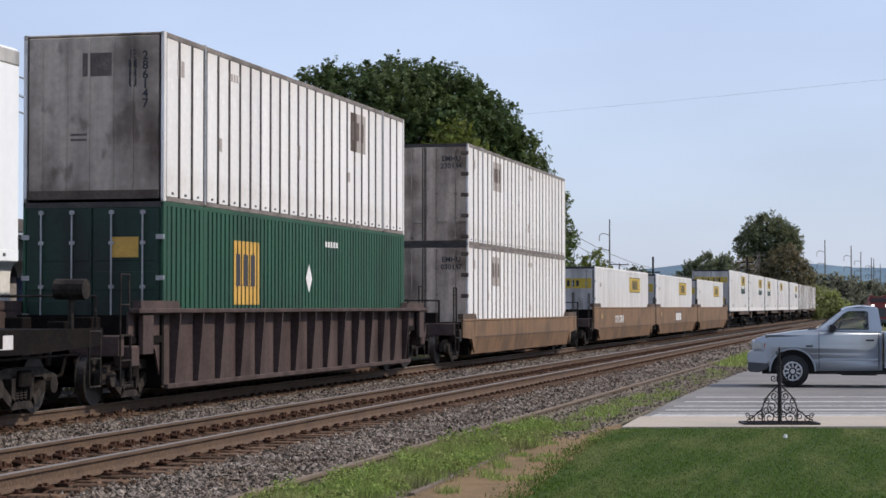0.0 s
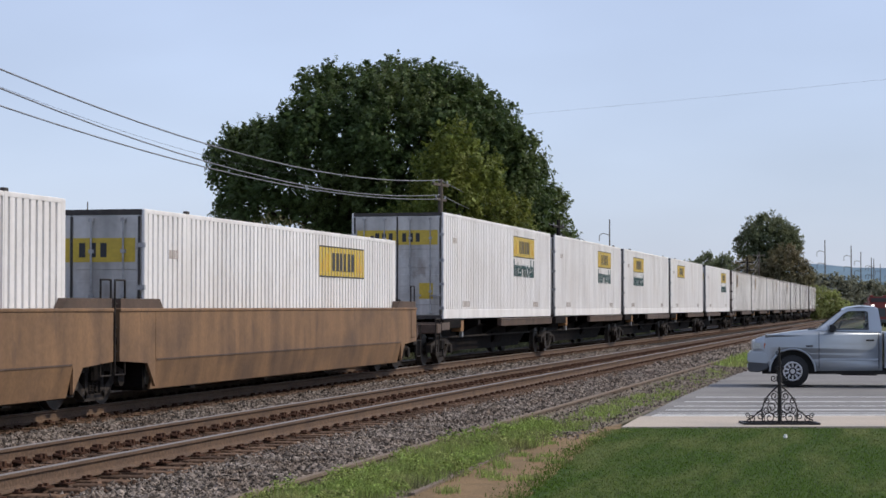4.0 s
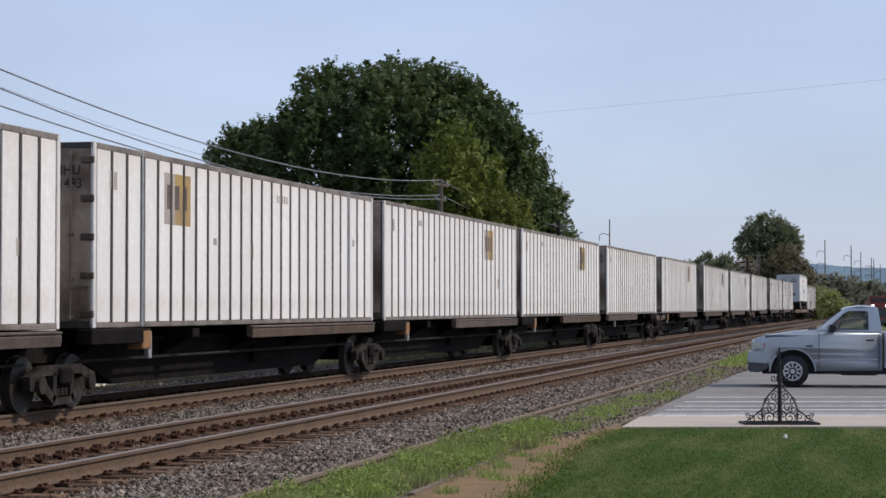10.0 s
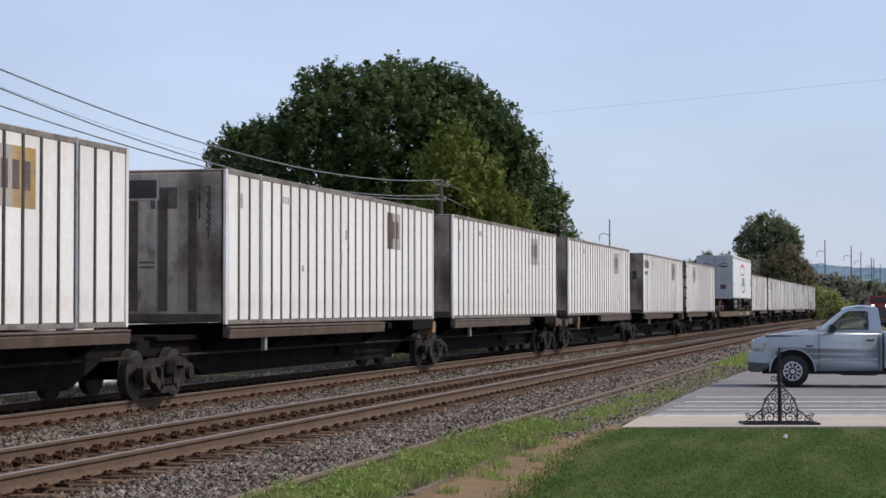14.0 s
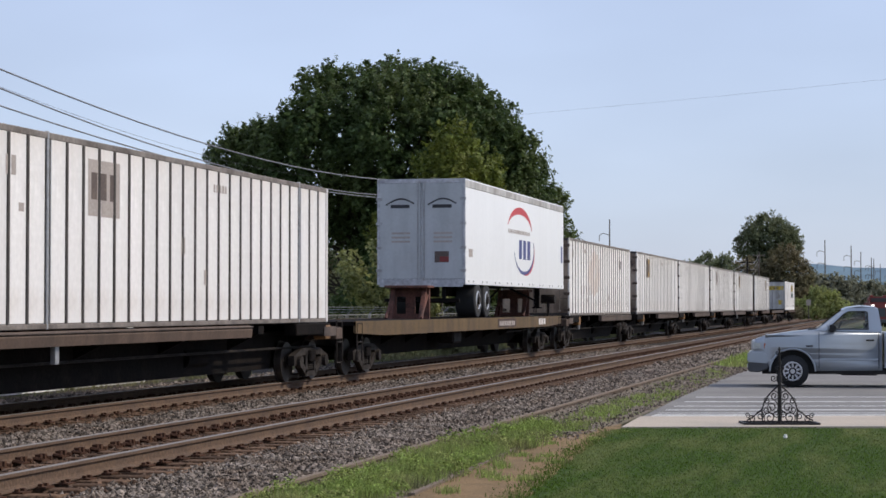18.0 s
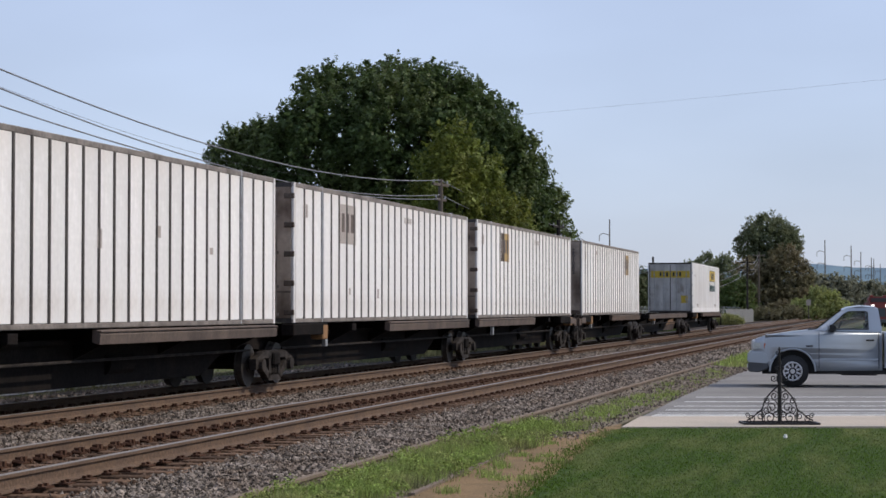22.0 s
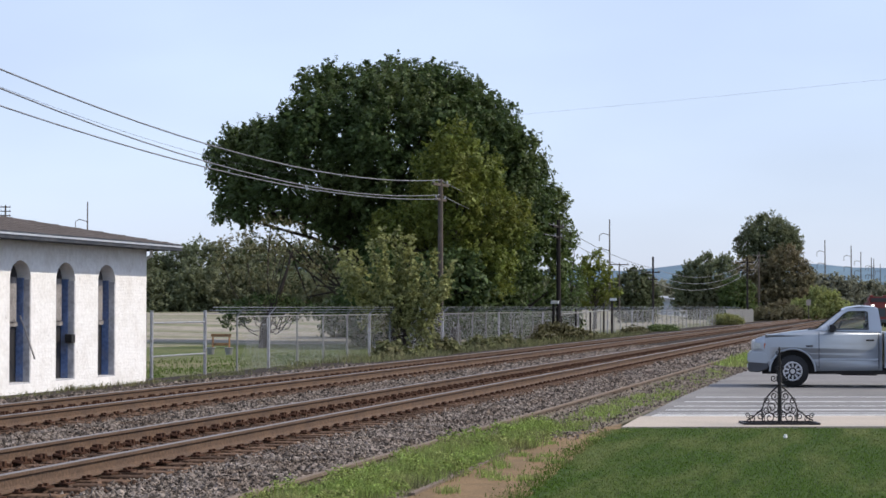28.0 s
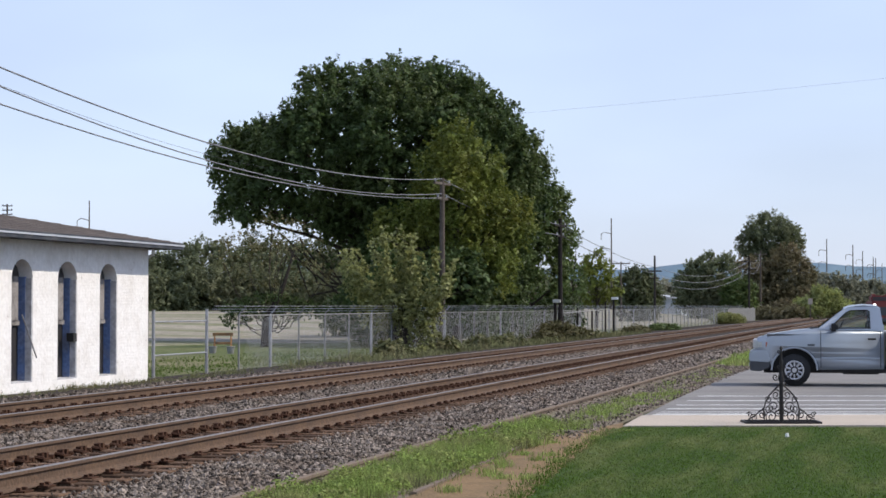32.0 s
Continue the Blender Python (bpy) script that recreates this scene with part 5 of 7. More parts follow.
part("grille", boxes((-0.55, 0.55, -0.03, 0.0, 1.0, 1.8)), M["plastic"], v)
part("front_bumper", bevelled(boxes((-1.2, 1.2, -0.25, 0.0, 0.4, 0.75)), 0.03), M["plastic"], v)
for x in (-0.64, 0.64):
    bm = bmesh.new()
    rod(bm, (x, -0.05, 2.02), (x, 0.02, 2.02), 0.13, 14)
    part("headlamp", bm, M["headlight"], v)
    part("beacon", bevelled(boxes((x - 0.18, x + 0.18, 1.0, 1.3, 2.9, 3.04)), 0.03), M["redpaint"], v)
    for y in (0.9, 4.0):
        bm = bmesh.new()
        rod(bm, (x - 0.14, y, 0.5), (x + 0.14, y, 0.5), 0.5, 18)
        part("tyre", bm, M["tyre"], v)


# ---- the train ----
SPEED = 21.512               # metres a second, towards the viewer
BOX_L, BOX_W, BOX_H = 16.15, 2.59, 2.9
FACE = BOX_W / 2
SPINE_Z = 1.244              # floor of a container on a spine car, over the rail
moving = []                  # (thing, place along the track at the clip's start, height over the rail)


def aboard(ob, y, z):
    ob.matrix_basis = pose(TRACK_FAR, y, ZR + z)
    moving.append((ob, y, z))
    return ob


def panel_rows():
    """Near edges and widths of the wall panels of one side."""
    rows = []
    for a, b, n in ((-BOX_L / 2 + 0.10, -BOX_L / 2 + 1.95, 3), (-BOX_L / 2 + 2.07, BOX_L / 2 - 2.07, 20), (BOX_L / 2 - 1.95, BOX_L / 2 - 0.10, 3)):
        w = (b - a) / n
        rows += [(a + i * w, w) for i in range(n)]
    return rows


PANELS = {}


def panel_mesh(w):
    key = round(w, 3)
    if key not in PANELS:
        g = 0.052
        PANELS[key] = mesh_of("panel", bevelled(boxes((FACE - 0.030, FACE - 0.004, g, w - g, 0.09, BOX_H - 0.10)), 0.006), M["white"])
    return PANELS[key]


# ribs share the grimy seam colour, dark enough to include their side shade
RIB_MESH = mesh_of("rib", bevelled(boxes((FACE - 0.03, FACE + 0.008, -0.036, 0.036, 0.088, BOX_H - 0.10)), 0.005), M["seam"])
# dark drain slots at the foot of each panel
PANEL_CAPS = mesh_of("vent_cap", boxes(*[(FACE - 0.006, FACE + 0.001, y + w / 2 - 0.05, y + w / 2 + 0.05, 0.13, 0.17) for y, w in panel_rows()]), M["seam"])


def lock_rods(parent, y, half, m="steel"):
    for x in (-half * 0.72, -half * 0.28, half * 0.28, half * 0.72):
        bm = bmesh.new()
        rod(bm, (x, y - 0.035, 0.14), (x, y - 0.035, BOX_H - 0.14), 0.019 if m == "grime" else 0.017, 6)
        for z in (0.18, 0.75, 1.45, 2.2, BOX_H - 0.18):
            box(bm, x - 0.045, x + 0.045, y - 0.04, y, z - 0.03, z + 0.03)
        part("lock_rod", bm, M[m], parent)
        part("handle", boxes((x, x + 0.32, y - 0.065, y - 0.04, 0.62, 0.66)), M[m], parent)


def ribbed_container(doors):
    c = thing("container", "grimy white ribbed freight container on the train", "container", group="white ribbed containers")
    part("core", boxes((-FACE + 0.02, FACE - 0.028, -BOX_L / 2 + 0.05, BOX_L / 2 - 0.05, 0.06, BOX_H - 0.04)), M["seam"], c)
    for y, w in panel_rows():
        part("panel", panel_mesh(w), None, c, at=(0, y, 0))
        if y > -BOX_L / 2 + 0.2 and abs(abs(y) - BOX_L / 2 + 2.01) > 0.1:
            part("rib", RIB_MESH, None, c, at=(0, y, 0))
    part("far_wall", boxes((-FACE, -FACE + 0.02, -BOX_L / 2 + 0.1, BOX_L / 2 - 0.1, 0.1, BOX_H - 0.08)), M["white"], c)
    part("roof", bevelled(boxes((-FACE + 0.03, FACE - 0.03, -BOX_L / 2 + 0.03, BOX_L / 2 - 0.03, BOX_H - 0.04, BOX_H - 0.005)), 0.01), M["endwall"], c)
    for x in (-1, 1):
        a, b = sorted((x * FACE, x * (FACE - 0.06)))
        part("top_rail", bevelled(boxes((a, b, -BOX_L / 2, BOX_L / 2, BOX_H - 0.10, BOX_H)), 0.012), M["edgerail"], c)
        part("bottom_rail", bevelled(boxes((a, b, -BOX_L / 2, BOX_L / 2, 0.0, 0.085)), 0.012), M["edgerail"], c)
        for y in (-BOX_L / 2 + 0.055, BOX_L / 2 - 0.055):
            part("corner_post", bevelled(boxes((a - 0.003 if x < 0 else a, b + 0.003 if x > 0 else b, y - 0.055, y + 0.055, 0.0, BOX_H - 0.003)), 0.012), M["white"], c)
        for y in (-BOX_L / 2 + 2.01, BOX_L / 2 - 2.01):
            part("lifting_post", bevelled(boxes((a, b + 0.004 if x > 0 else b, y - 0.035, y + 0.035, 0.0, BOX_H + 0.02)), 0.012), M["steel"], c)
    y = -BOX_L / 2
    if doors:
        for x0, x1 in ((-FACE + 0.066, -0.012), (0.012, FACE - 0.066)):
            part("door", bevelled(boxes((x0, x1, y - 0.012, y + 0.04, 0.10, BOX_H - 0.1)), 0.012), M["enddoor"], c)
        lock_rods(c, y - 0.012, FACE, "endwall")
        for x in (-FACE + 0.10, FACE - 0.10):
            for z in (0.22, 0.82, 1.42, 2.02, 2.62):
                part("hinge", bevelled(boxes((x - 0.11, x + 0.11, y - 0.034, y + 0.02, z - 0.055, z + 0.055)), 0.012), M["grime"], c)
        part("door_header", boxes((-FACE + 0.05, FACE - 0.05, y - 0.01, y + 0.05, BOX_H - 0.095, BOX_H - 0.004)), M["seam"], c)
        part("door_sill", boxes((-FACE + 0.05, FACE - 0.05, y - 0.01, y + 0.05, 0.004, 0.095)), M["seam"], c)
    else:
        part("front_wall", bevelled(boxes((-FACE + 0.1, FACE - 0.1, y + 0.005, y + 0.05, 0.06, BOX_H - 0.06)), 0.01), M["endwall"], c)
        for x in (-0.95, -0.5, -0.08, 0.36, 0.72):
            part("rib", bevelled(boxes((x - 0.022, x + 0.022, y - 0.014, y + 0.01, 0.22, BOX_H - 0.12)), 0.008), M["endwall"], c)
        part("sill_plate", boxes((-FACE + 0.1, FACE - 0.1, y - 0.008, y + 0.01, 0.05, 0.2)), M["grime"], c)
    part("rear_wall", boxes((-FACE + 0.05, FACE - 0.05, -y - 0.05, -y - 0.006, 0.06, BOX_H - 0.06)), M["endwall"], c)
    return c


def wave(y0, y1, pitch, crest, depth, z0, z1, material, name="side_wall", x=FACE):
    """A corrugated sheet along y that faces +x."""
    verts, faces, y = [], [], y0
    prof = []
    n = int(round((y1 - y0) / pitch))
    p = (y1 - y0) / n
    slope = (p - crest) * GROOVE
    for i in range(n):
        a = y0 + i * p
        flat = p - crest - 2 * slope
        prof += [(a, x - depth), (a + flat, x - depth), (a + flat + slope, x), (a + flat + slope + crest, x)]
    prof.append((y1, x - depth))
    for yy, xx in prof:
        verts += [(xx, yy, z0), (xx, yy, z1)]
    for i in range(len(prof) - 1):
        faces.append((2 * i, 2 * i + 2, 2 * i + 3, 2 * i + 1))
    return raw_mesh(name, verts, faces, material)


WAVE, CREST, GROOVE = 0.225, 0.150, 0.10   # pitch, crest, and each groove wall as a share of the rest


def corrugated_container(paint, label, group, door_paint, doors=True):
    c = thing("container", label, "container", group=group)
    h = 0.26
    part("side_wall", wave(-BOX_L / 2 + 0.12, BOX_L / 2 - 0.12, WAVE, CREST, 0.036, h, BOX_H - 0.07, M[paint], x=FACE - 0.004), None, c)
    part("core", boxes((-FACE + 0.005, FACE - 0.06, -BOX_L / 2 + 0.03, BOX_L / 2 - 0.03, 0.05, BOX_H - 0.02)), M[paint], c)
    part("roof", boxes((-FACE + 0.03, FACE - 0.03, -BOX_L / 2 + 0.02, BOX_L / 2 - 0.02, BOX_H - 0.02, BOX_H - 0.006)), M[paint], c)
    for x in (-1, 1):
        a, b = sorted((x * FACE, x * (FACE - 0.06)))
        part("top_rail", bevelled(boxes((a, b, -BOX_L / 2, BOX_L / 2, BOX_H - 0.08, BOX_H)), 0.01), M[paint], c)
        part("bottom_rail", bevelled(boxes((a, b, -BOX_L / 2, BOX_L / 2, 0.0, h)), 0.015), M[paint], c)
        for y in (-BOX_L / 2 + 0.07, BOX_L / 2 - 0.07):
            part("corner_post", bevelled(boxes((a, b + 0.003 if x > 0 else b, y - 0.07, y + 0.07, 0.0, BOX_H - 0.003)), 0.012), M[paint], c)
        for y in (-BOX_L / 2 + 1.98, BOX_L / 2 - 1.98):
            part("lifting_post", bevelled(boxes((a, b + 0.004 if x > 0 else b, y - 0.06, y + 0.06, 0.0, BOX_H + 0.02)), 0.012), M[paint], c)
            part("lifting_pad", bevelled(boxes((a - 0.01, b + 0.006, y - 0.07, y + 0.07, BOX_H - 0.01, BOX_H + 0.05)), 0.012), M["seam"], c)
    y = -BOX_L / 2
    for x0, x1 in ((-FACE + 0.08, -0.012), (0.012, FACE - 0.08)):
        dr = part("door", bevelled(boxes((x0, x1, y - 0.012, y + 0.04, 0.10, BOX_H - 0.1)), 0.012), M[door_paint], c)
        for z in (0.55, 1.05, 1.55, 2.05):
            part("rib", bevelled(boxes((x0 + 0.05, x1 - 0.05, y - 0.022, y - 0.008, z - 0.16, z + 0.16)), 0.008), M[door_paint], dr)
    lock_rods(c, y - 0.018, FACE)
    for x in (-FACE + 0.06, FACE - 0.06):
        for z in (0.3, 0.95, 1.6, 2.3):
            part("hinge", boxes((x - 0.07, x + 0.07, y - 0.03, y + 0.02, z - 0.04, z + 0.04)), M["steel"], c)
    part("door_header", boxes((-FACE + 0.05, FACE - 0.05, y - 0.008, y + 0.05, BOX_H - 0.095, BOX_H - 0.003)), M["seam"], c)
    part("door_sill", boxes((-FACE + 0.05, FACE - 0.05, y - 0.008, y + 0.05, 0.003, 0.095)), M["seam"], c)
    return c


def strips(y0, y1, z0, z1, x):
    """A sticker laid over the waves of a corrugated wall."""
    n = int(round((BOX_L - 0.24) / WAVE))
    p = (BOX_L - 0.24) / n
    front = [(x - 0.032, y0)]
    for i in range(n):
        a = -BOX_L / 2 + 0.12 + i * p + (p - CREST) * (1 - GROOVE)
        b = a + CREST
        if b > y0 + 0.01 and a < y1 - 0.01:
            a, b = max(a, y0 + 0.004), min(b, y1 - 0.004)
            front += [(x - 0.032, a - 0.002), (x + 0.002, a), (x + 0.002, b), (x - 0.032, b + 0.002)]
    front.append((x - 0.032, y1))
    bm = bmesh.new()
    prism(bm, front + [(x - 0.042, y1), (x - 0.042, y0)], z0, z1, "z")
    return bm


def bars(y0, y1, z0, z1, n, x, gap=0.3, seed=0):
    """Plain blocks in place of lettering, joined by a thin line at their foot."""
    rg = random.Random(seed)
    w = (y1 - y0) / n
    o, foot = [(y0, z0)], z0 + 0.012
    top = []
    for i in range(n):
        a = y0 + i * w
        b = a + w * (1 - gap) * rg.uniform(0.8, 1.1)
        top += [(a, foot), (a, z1), (b, z1), (b, foot)]
    o += [(top[-1][0], z0)] + top[::-1]
    bm = bmesh.new()
    prism(bm, o, x, x + 0.003)
    return bm


def side_text(parent, words, size, material, y, z, x):
    ob = part("lettering", text_mesh("lettering", words, size, M[material]), None, parent)
    ob.matrix_basis = pose(x, y, z, 90, 0, 90)
    return ob


def end_text(parent, words, size, material, x, z, y=-BOX_L / 2 - 0.016, tight=1.0):
    ob = part("lettering", text_mesh("lettering", words, size, M[material], tight=tight), None, parent)
    ob.matrix_basis = pose(x, y, z, 90, 0, 0)
    return ob


DECAL = {}


def on_panels(c, name, y0, y1, z0, z1, material, proud=0.001):
    """A sticker cut by the seams between the wall panels; y from the box's centre."""
    for a, w in panel_rows():
        u0, u1 = max(y0, a + 0.052), min(y1, a + w - 0.052)
        if u1 - u0 > 0.03:
            part(name, boxes((FACE - 0.012, FACE - 0.004 + proud * 3, u0, u1, z0, z1)), material, c)


def logo(c, y0, faded, seed):
    """The square gold sticker with dark blocks; y0 from the box's near end."""
    a = -BOX_L / 2 + y0
    on_panels(c, "decal", a, a + 0.5, 1.74, 2.62, M["grey_decal"] if seed % 3 else M["grime"])
    on_panels(c, "decal", a + 0.5, a + 1.24, 1.74, 2.62, M["grey_decal"] if faded else M["gold"])
    for k in range(3):
        on_panels(c, "mark", a + 0.12 + k * 0.36, a + 0.34 + k * 0.36, 2.0, 2.42, M["dark_decal"], 0.002)


rg = random.Random(7)
door_box, plain_box = None, None


def ribbed(y_far, z, doors, number="", upright="", logo_at=None, faded=False, seed=0):
    global door_box, plain_box
    proto = door_box if doors else plain_box
    if proto is None:
        c = ribbed_container(doors)
        if doors:
            door_box = c
        else:
            plain_box = c
    else:
        c = copy_bare(proto)
    aboard(c, y_far - BOX_L / 2, z)
    extras.append((c, number, upright, logo_at, faded, seed))
    return c


def copy_bare(proto):
    return copy_thing(proto, proto.matrix_basis.copy())


extras = []

# loads: far end along the track at the start, kind, door end, number, upright number, logo
RIBBED = [
    (47.18, 3.37, False, "", "286147", 11.35, True), (70.60, 3.37, True, "EMHU\n230164", "", 3.45, True), (70.60, 0.47, True, "EMHU\n030167", "", 3.25, True),
    (242.01, SPINE_Z, True, "EMHU\n637619", "", 3.10, False), (259.38, SPINE_Z, True, "EMHU\n241493", "", 2.95, False), (276.57, SPINE_Z, False, "", "", 11.35, False),
    (293.73, SPINE_Z, False, "", "", 11.35, False), (312.07, SPINE_Z, False, "EMHU\n834713", "", None, False), (330.68, SPINE_Z, False, "", "225090", 11.45, False),
    (351.45, SPINE_Z, False, "", "239321", 11.45, True), (369.84, SPINE_Z, False, "", "", 11.45, True), (388.63, SPINE_Z, False, "", "", 11.42, True),
    (409.60, SPINE_Z, False, "", "", 11.35, True), (427.83, SPINE_Z, True, "", "", 3.44, True), (474.86, SPINE_Z, True, "EMHU\n240391", "", None, False),
    (493.26, SPINE_Z, True, "EMHU\n242023", "", 3.41, False), (510.27, SPINE_Z, True, "", "", None, False), (527.63, SPINE_Z, True, "", "", 3.35, True),
    (545.06, SPINE_Z, True, "EMHU", "", 3.42, False), (563.83, SPINE_Z, False, "", "251082", 11.44, False),
]
for k, row in enumerate(RIBBED):
    ribbed(*row, seed=k)

# what sets each box apart
for c, number, upright, logo_at, faded, seed in extras:
    y = -BOX_L / 2
    r2 = random.Random(100 + seed)
    if number:
        end_text(c, number, 0.21, "ink", 0.80, 2.35, y - 0.014)
    if upright:
        end_text(c, "E\nM\nH\nU", 0.215, "ink", 0.72, 2.27, y - 0.0, tight=0.76)
        end_text(c, "\n".join(upright), 0.215, "ink", 0.95, 2.08, y - 0.0, tight=0.76)
        part("placard", boxes((-0.2, 0.36, y - 0.003, y + 0.004, 2.16, 2.56)), M["dark_decal"], c)
        part("notice", boxes((-0.42, -0.12, y + 0.002, y + 0.006, 1.14, 1.18), (-0.42, -0.12, y + 0.002, y + 0.006, 1.05, 1.09)), M["dark_decal"], c)
    if logo_at is not None:
        logo(c, logo_at, faded, seed)
    # small owner's mark and data blocks
    q = y + (9.0 if (logo_at or 11) < 6 else 3.2)
    part("data_block", bars(q, q + 0.75, 2.42, 2.56, 5, FACE - 0.003, 0.3, seed), M["grey_decal"], c)
    part("data_block", bars(y + 0.62, y + 0.98, 2.2, 2.48, 2, FACE - 0.003, 0.2, seed), M["grey_decal"], c)
    for i in range(2):
        q = y + r2.uniform(0.6, 15)
        zz = r2.uniform(0.35, 1.9)
        part("patch", boxes((FACE - 0.012, FACE - 0.0025, q, q + r2.uniform(0.1, 0.2), zz, zz + r2.uniform(0.12, 0.3))), M["grey_decal"], c)
    part("placard", bars(y + 7.4, y + 7.62, 1.25, 1.55, 1, FACE - 0.003, 0.1, seed), M["grey_decal"], c)

for c, *_ in extras[:3]:      # the boxes on the well cars show their drain slots
    part("vent_cap", PANEL_CAPS, None, c)
for c, number, *_ in extras:      # rubber seals where the doors meet
    if number and c.name.startswith("container") and any(k.name.startswith("door") for k in c.children):
        for x in (-0.05, 0.05):
            part("door_seal", boxes((x - 0.016, x + 0.016, -BOX_L / 2 - 0.02, -BOX_L / 2 - 0.01, 0.12, BOX_H - 0.12)), M["seam"], c)

# big brown ghost of an old emblem on one box
c = next(e[0] for e in extras if e[1].endswith("240391"))
GHOST = mat("ghost_emblem", (0.66, 0.57, 0.52), 0.7, var=0.08, scale=1.5, fine=10, second=(0.76, 0.74, 0.72), amount=0.9)
for i in range(7):
    a = -BOX_L / 2 + 4.25 + i * 0.43
    hh = 0.35 + 0.75 * math.sin(math.pi * (i + 0.8) / 8)
    on_panels(c, "emblem", a, a + 0.43, 1.75 - hh * 0.9, 1.75 + hh * 0.75, GHOST)
part("decal", boxes((FACE - 0.012, FACE - 0.001, -BOX_L / 2 + 12.72, -BOX_L / 2 + 13.2, 1.95, 2.3)), M["dark_decal"], c)
for i, letter in enumerate("STAX"):
    side_text(c, letter, 0.5, "grey_decal", -BOX_L / 2 + 2.75 + i * 0.6, 0.95, FACE + 0.001)
# a box with a sooty band on its end
c = next(e[0] for e in extras if abs(e[0].matrix_basis.translation.y - (409.60 - BOX_L / 2)) < 0.1)
part("soot_band", boxes((-FACE + 0.1, FACE - 0.35, -BOX_L / 2 - 0.0, -BOX_L / 2 + 0.006, 1.65, 2.05)), M["seam"], c)
for x in (-0.3, 0.55):
    part("soot_band", boxes((x - 0.07, x + 0.07, -BOX_L / 2 - 0.018, -BOX_L / 2 + 0.004, 0.3, 2.6)), M["seam"], c)
on_panels(c, "patch", -BOX_L / 2 + 0.3, -BOX_L / 2 + 1.75, 2.2, 2.55, M["grime"])
on_panels(c, "patch", -BOX_L / 2 + 0.45, -BOX_L / 2 + 1.4, 1.88, 2.04, M["grime"])

# another with three sooty stripes and a framed dark plate
c = next(e[0] for e in extras if e[2] == "239321")
for x in (-0.54, 0.05, 0.64):
    part("soot_band", boxes((x - 0.085, x + 0.085, -BOX_L / 2 - 0.017, -BOX_L / 2 + 0.004, 0.25, 2.5)), M["grime"], c)
part("plate_frame", boxes((-0.95, -0.02, -BOX_L / 2 - 0.019, -BOX_L / 2 + 0.004, 2.32, 2.74)), M["endwall"], c)
part("placard", boxes((-0.90, -0.07, -BOX_L / 2 - 0.022, -BOX_L / 2 - 0.016, 2.36, 2.70)), M["seam"], c)

# white corrugated boxes with a yellow sign
LIVERY = [(93.78, 0.30, 9.75, False), (113.13, 0.30, 9.75, False), (132.39, 0.30, 9.8, False), (153.63, SPINE_Z, 9.6, True), (170.73, SPINE_Z, 9.75, True),
          (188.02, SPINE_Z, 2.9, True), (205.31, SPINE_Z, 2.95, False), (223.50, SPINE_Z, 9.9, True), (603.02, SPINE_Z, 9.8, True)]
first = None
for k, (y_far, z, at, word) in enumerate(LIVERY):
    if first is None:
        c = first = corrugated_container("white_jb", "clean white corrugated container with a yellow sign", "white corrugated containers", "door")
    else:
        c = copy_bare(first)
    aboard(c, y_far - BOX_L / 2, z)
for k, (y_far, z, at, word) in enumerate(LIVERY):
    c = next(m[0] for m in moving if abs(m[1] - (y_far - BOX_L / 2)) < 0.05 and abs(m[2] - z) < 0.01)
    a = -BOX_L / 2 + at
    s = part("sign", strips(a, a + 3.5, 1.92, 2.60, FACE), M["yellow_decal"], c, "yellow sign with dark lettering")
    part("border", boxes((FACE + 0.002, FACE + 0.004, a, a + 3.5, 1.92, 1.95), (FACE + 0.002, FACE + 0.004, a, a + 3.5, 2.57, 2.60)), M["ink"], s)
    part("mark", bars(a + 0.95, a + 2.75, 2.06, 2.46, 6, FACE + 0.002, 0.32, k), M["ink"], s)
    for q0, q1 in ((0.12, 0.75), (2.9, 3.38)):
        bm = bmesh.new()
        for i in range(4):
            u = a + q0 + (q1 - q0) * i / 4
            hgt = 0.44 * (1 - i / 5) if q0 > 1 else 0.44 * (0.4 + i / 6)
            box(bm, FACE + 0.002, FACE + 0.004, u, u + 0.06, 2.04, 2.04 + hgt)
        part("mark", bm, M["gold_bright"], s)
    if word:
        side_text(c, "Intermodal", 0.78, "green_ink", a + 1.72, 1.55, FACE + 0.003)
    part("data_block", bars(-BOX_L / 2 + 2.3, -BOX_L / 2 + 3.3, 0.33, 0.50, 6, FACE - 0.002, 0.3, k), M["grey_decal"], c)
    part("data_block", bars(BOX_L / 2 - 3.2, BOX_L / 2 - 2.3, 0.33, 0.50, 6, FACE - 0.002, 0.3, k), M["grey_decal"], c)
    part("data_block", bars(-BOX_L / 2 + 1.1, -BOX_L / 2 + 1.6, 2.1, 2.25, 3, FACE - 0.002, 0.3, k), M["grey_decal"], c)
    yy = -BOX_L / 2 - 0.024
    for x, w in ((0.0, 0.02), (-FACE + 0.09, 0.022), (FACE - 0.09, 0.022)):
        part("door_seal", boxes((x - w, x + w, yy - 0.003, yy + 0.004, 0.12, BOX_H - 0.12)), M["seam"], c)
    part("sign", boxes((-FACE + 0.16, -0.03, yy - 0.002, yy + 0.006, 2.02, 2.42)), M["yellow_decal"], c, "yellow door sign with dark lettering")
    d = part("sign", boxes((0.03, FACE - 0.16, yy - 0.002, yy + 0.006, 2.02, 2.42)), M["yellow_decal"], c, "yellow door sign with dark lettering")
    for i in range(7):
        if i != 3:
            part("mark", boxes((-0.62 + i * 0.19, -0.62 + i * 0.19 + 0.11, yy - 0.006, yy - 0.002, 2.10, 2.34)), M["ink"], d)
    part("notice", boxes((0.62, 1.0, yy - 0.004, yy + 0.004, 0.55, 0.98)), M["yellow_decal"], c)

